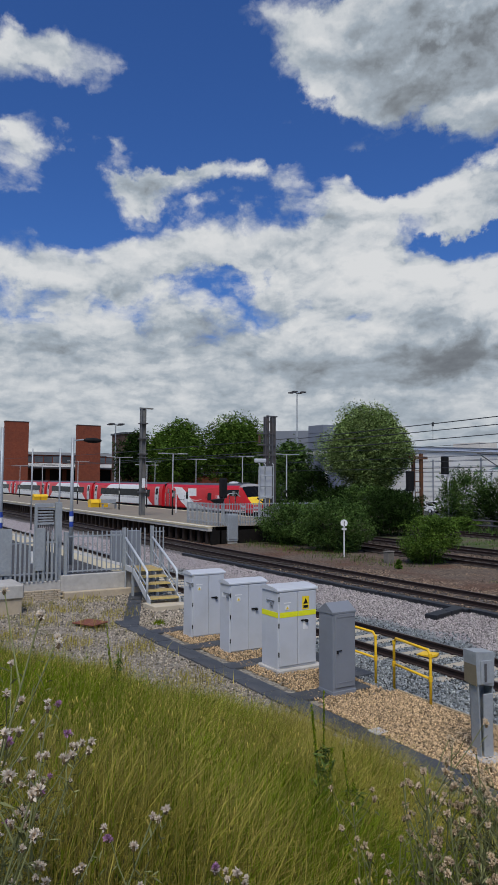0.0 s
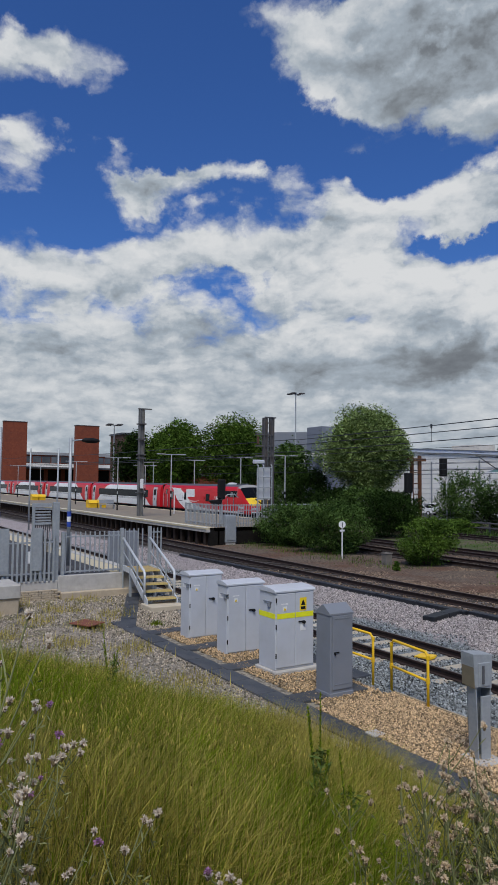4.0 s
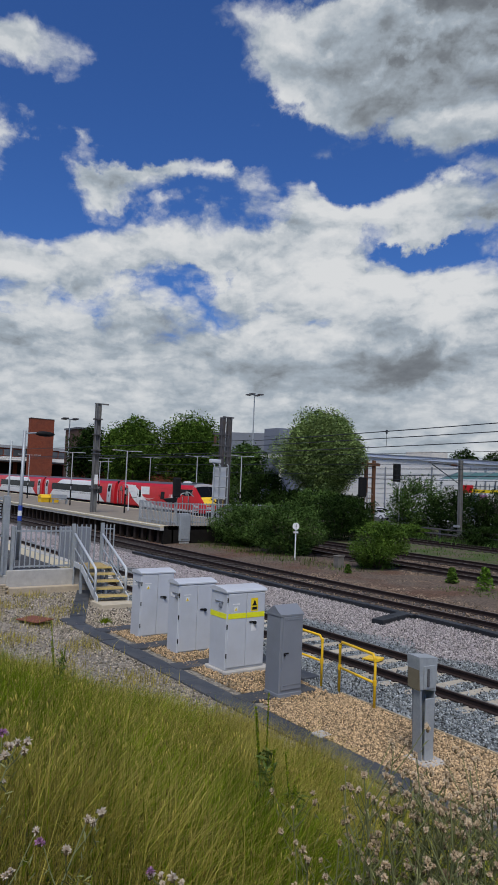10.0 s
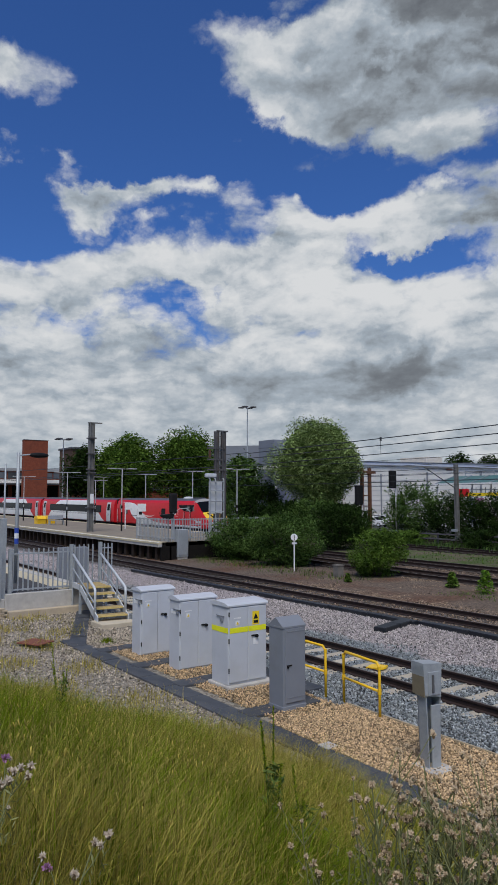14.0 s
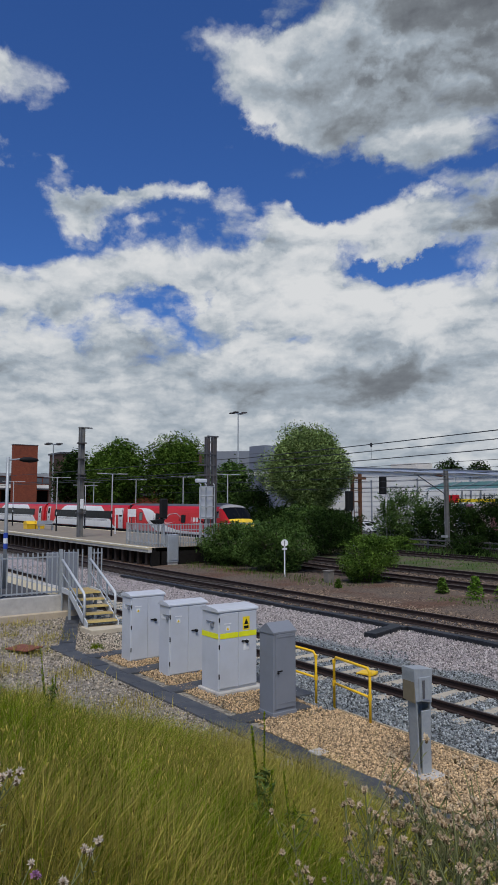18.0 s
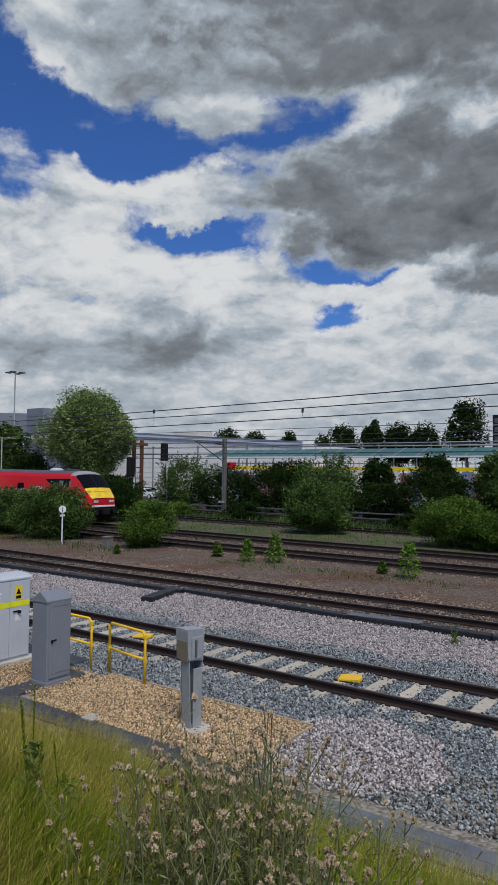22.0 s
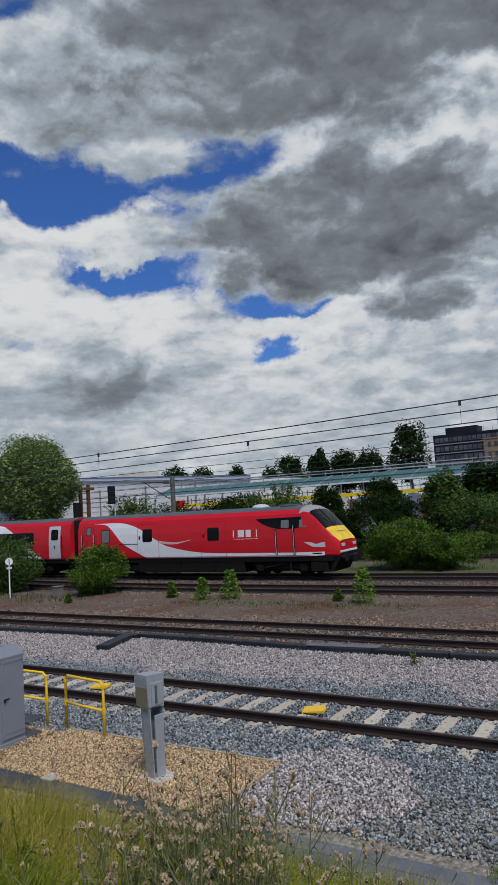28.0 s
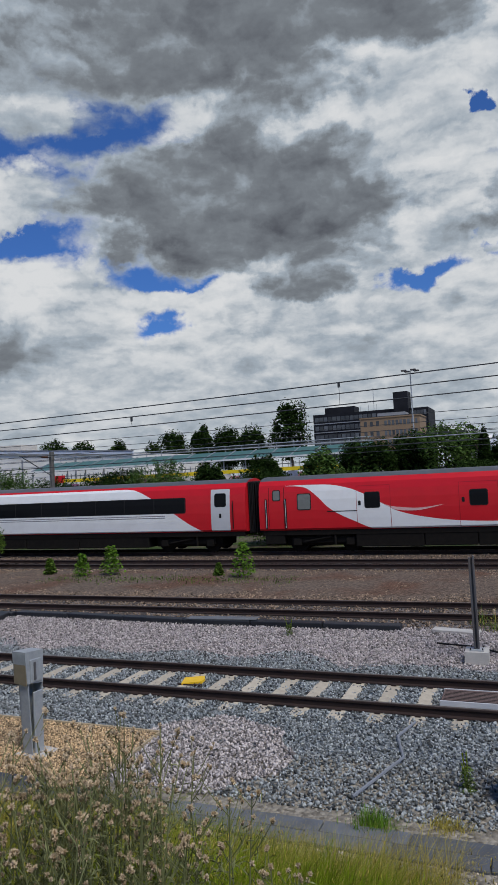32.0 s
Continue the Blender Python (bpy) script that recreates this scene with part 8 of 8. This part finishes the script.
for k, (x, y, h, s) in enumerate(((-8.5, 3.36, 1.15, 5), (-4.08, 3.28, 0.98, 4), (-3.75, 3.3, 0.75, 3), (0.12, 2.7, 0.85, 4), (0.22, 2.85, 0.7, 3), (-0.12, 2.8, 0.62, 3), (0.5, 2.75, 0.5, 2), (-1.22, 2.35, 0.62, 3), (-1.02, 2.3, 0.5, 3), (-0.8, 8.9, 0.5, 3), (-5.6, 16.3, 0.5, 2))):
    tall_stalk(x, y, h, 300 + k, s)


def seeded_weed(x, y, h, seed, label, stems, mat_stem, head, flowers=0.0, spread=0.3, bushy=1.0, head_size=0.022):
    """Branching stems with fluffy seed heads."""
    rng = np.random.default_rng(seed)
    z = float(bank_height(np.array(x), np.array(y)))
    t = thing("seeding_thistle", label, "weed", pose(x, y, z - 0.03), "seeding thistles")
    tips = []
    for k in range(stems):
        a, e = rng.uniform(0, 6.28), rng.uniform(0.05, spread)
        bx, by = rng.normal(0, 0.09 * bushy), rng.normal(0, 0.07 * bushy)
        hh = h * rng.uniform(0.6, 1.0)
        top = Vector((bx + math.cos(a) * e * hh, by + math.sin(a) * e * hh, hh))
        mid = Vector((bx + math.cos(a) * e * hh * 0.35, by + math.sin(a) * e * hh * 0.35, hh * 0.55))
        part("stem", Geo().tube([(bx, by, 0), mid, top], 0.0045, 6, 0.0022), mat_stem, t)
        tips.append(top)
        for j in range(4):
            f = rng.uniform(0.45, 0.95)
            p = mid.lerp(top, (f - 0.4) / 0.6)
            b = rng.uniform(0, 6.28)
            l = rng.uniform(0.08, 0.2) * h
            q = p + Vector((math.cos(b) * l * 0.6, math.sin(b) * l * 0.6, l * 0.9))
            part("branch", Geo().tube([p, p.lerp(q, 0.5) + Vector((0, 0, -0.01)), q], 0.0024, 5, 0.0015), mat_stem, t)
            tips.append(q)
    n = 150 * stems
    f = rng.uniform(0.05, 0.95, n)
    k = rng.integers(0, len(tips), n)
    tp = np.array([tuple(v) for v in tips])[k]
    p = tp * f[:, None] + rng.normal(size=(n, 3)) * 0.016
    part("leaves", strewn("leaves", LEAF_V * (0.3, 1.3, 1), LEAF_F, p, turns(rng, n, 1.2), rng.uniform(0.012, 0.04, (n, 1)).repeat(3, 1), mat_stem), None, t)
    for v in tips:
        # two or three crowded heads: a brown cup, with a ragged tuft of pale flakes
        for j in range(rng.integers(1, 3)):
            purple = rng.uniform() < flowers
            m = 64
            hs = head_size * rng.uniform(0.6, 1.15)
            c = np.array(tuple(v)) + rng.normal(0, head_size * 0.75, 3) * (j > 0)
            d = rng.normal(size=(m, 3)) + (0, 0, 0.5)
            d /= np.linalg.norm(d, axis=1)[:, None]
            side = np.cross(d, rng.normal(size=(m, 3)))
            side *= (rng.uniform(0.07, 0.2, m) * hs / np.linalg.norm(side, axis=1))[:, None]
            d *= rng.uniform(0.3, 0.95, (m, 1)) * hs
            verts = np.concatenate([c[None], c + d * 0.6 + side, c + d, c + d * 0.6 - side])
            i = np.arange(m)
            h_ = part("seed_head", raw_mesh("seed_head", verts, np.stack([i * 0, 1 + i, 1 + m + i, 1 + 2 * m + i], 1), PURPLE if purple else head), None, t)
            part("bud", Geo().ball(c[0], c[1], c[2] - hs * 0.3, hs * 0.34, hs * 0.34, hs * 0.5, 7, 5), BUD, h_, "brown scaly cup")


for k, (x, y, h, n, sp, lab) in enumerate(((-1.62, 0.24, 1.46, 7, 0.3, "seeding purple thistle with buff fluffy heads"), (-1.45, 0.12, 1.40, 7, 0.3, "seeding purple thistle with buff fluffy heads"), (-1.75, 0.72, 0.72, 4, 0.35, "low seeding thistle with faded purple flowers"),
                                           (-2.15, 0.36, 1.42, 7, 0.3, "seeding purple thistle with buff fluffy heads"), (-1.85, 1.12, 0.62, 3, 0.25, "small thistle with one purple flower"), (-1.55, 1.25, 0.5, 2, 0.3, "small thistle with one purple flower"), (-1.95, 0.52, 1.0, 6, 0.3, "grey-green seeding thistle in the meadow"), (-2.35, 0.66, 0.85, 6, 0.3, "grey-green seeding thistle in the meadow"), (-1.75, 0.3, 1.15, 6, 0.35, "grey-green seeding thistle in the meadow"))):
    seeded_weed(x, y, h, 400 + k, lab, n, STEM_DRY, FLUFF, 0.10, sp, 0.9, 0.02)
for k, (x, y, h, n) in enumerate(((-1.62, 2.15, 1.18, 18), (-1.4, 2.25, 1.12, 19), (-1.78, 2.3, 1.04, 15), (-1.2, 2.4, 0.97, 14), (-0.95, 2.5, 0.7, 6), (-1.55, 2.5, 1.08, 15), (-1.9, 2.1, 0.95, 10))):
    seeded_weed(x, y, h, 420 + k, "dry brown-headed weed clump beside the bank edge", n, STEM_DRY, HEAD_BROWN, 0.0, 0.11, 1.5, 0.019)

# ---- what moves ----


def motions():
    gap = [(0.0, -69.35), (11.5, -69.35), (12.5, -69.22), (13.5, -68.9), (14.5, -68.1), (15.5, -67.1), (16.5, -65.8), (17.5, -64.1), (18.5, -62.1), (19.5, -59.95),
           (20.5, -57.9), (21.5, -55.3), (22.5, -52.45), (23.5, -49.4), (24.5, -46.0), (25.5, -42.35), (26.5, -38.55), (27.5, -34.55), (28.0, -32.36), (28.5, -30.1), (29.0, -27.8),
           (29.5, -25.4), (30.0, -22.95), (30.5, -20.45), (31.0, -17.92), (31.5, -15.3), (32.0, -12.5)]
    for car, offset, length in CARS:
        rows = []
        for t, x in gap:
            a, b = x + offset, x + offset + length
            za, zb = rise(a), rise(b)
            rows.append((t, pose(a, 33.04, 0.173 + za, 0, -math.degrees(math.atan2(zb - za, length)), 0)))
        walk(car, rows)


motions()
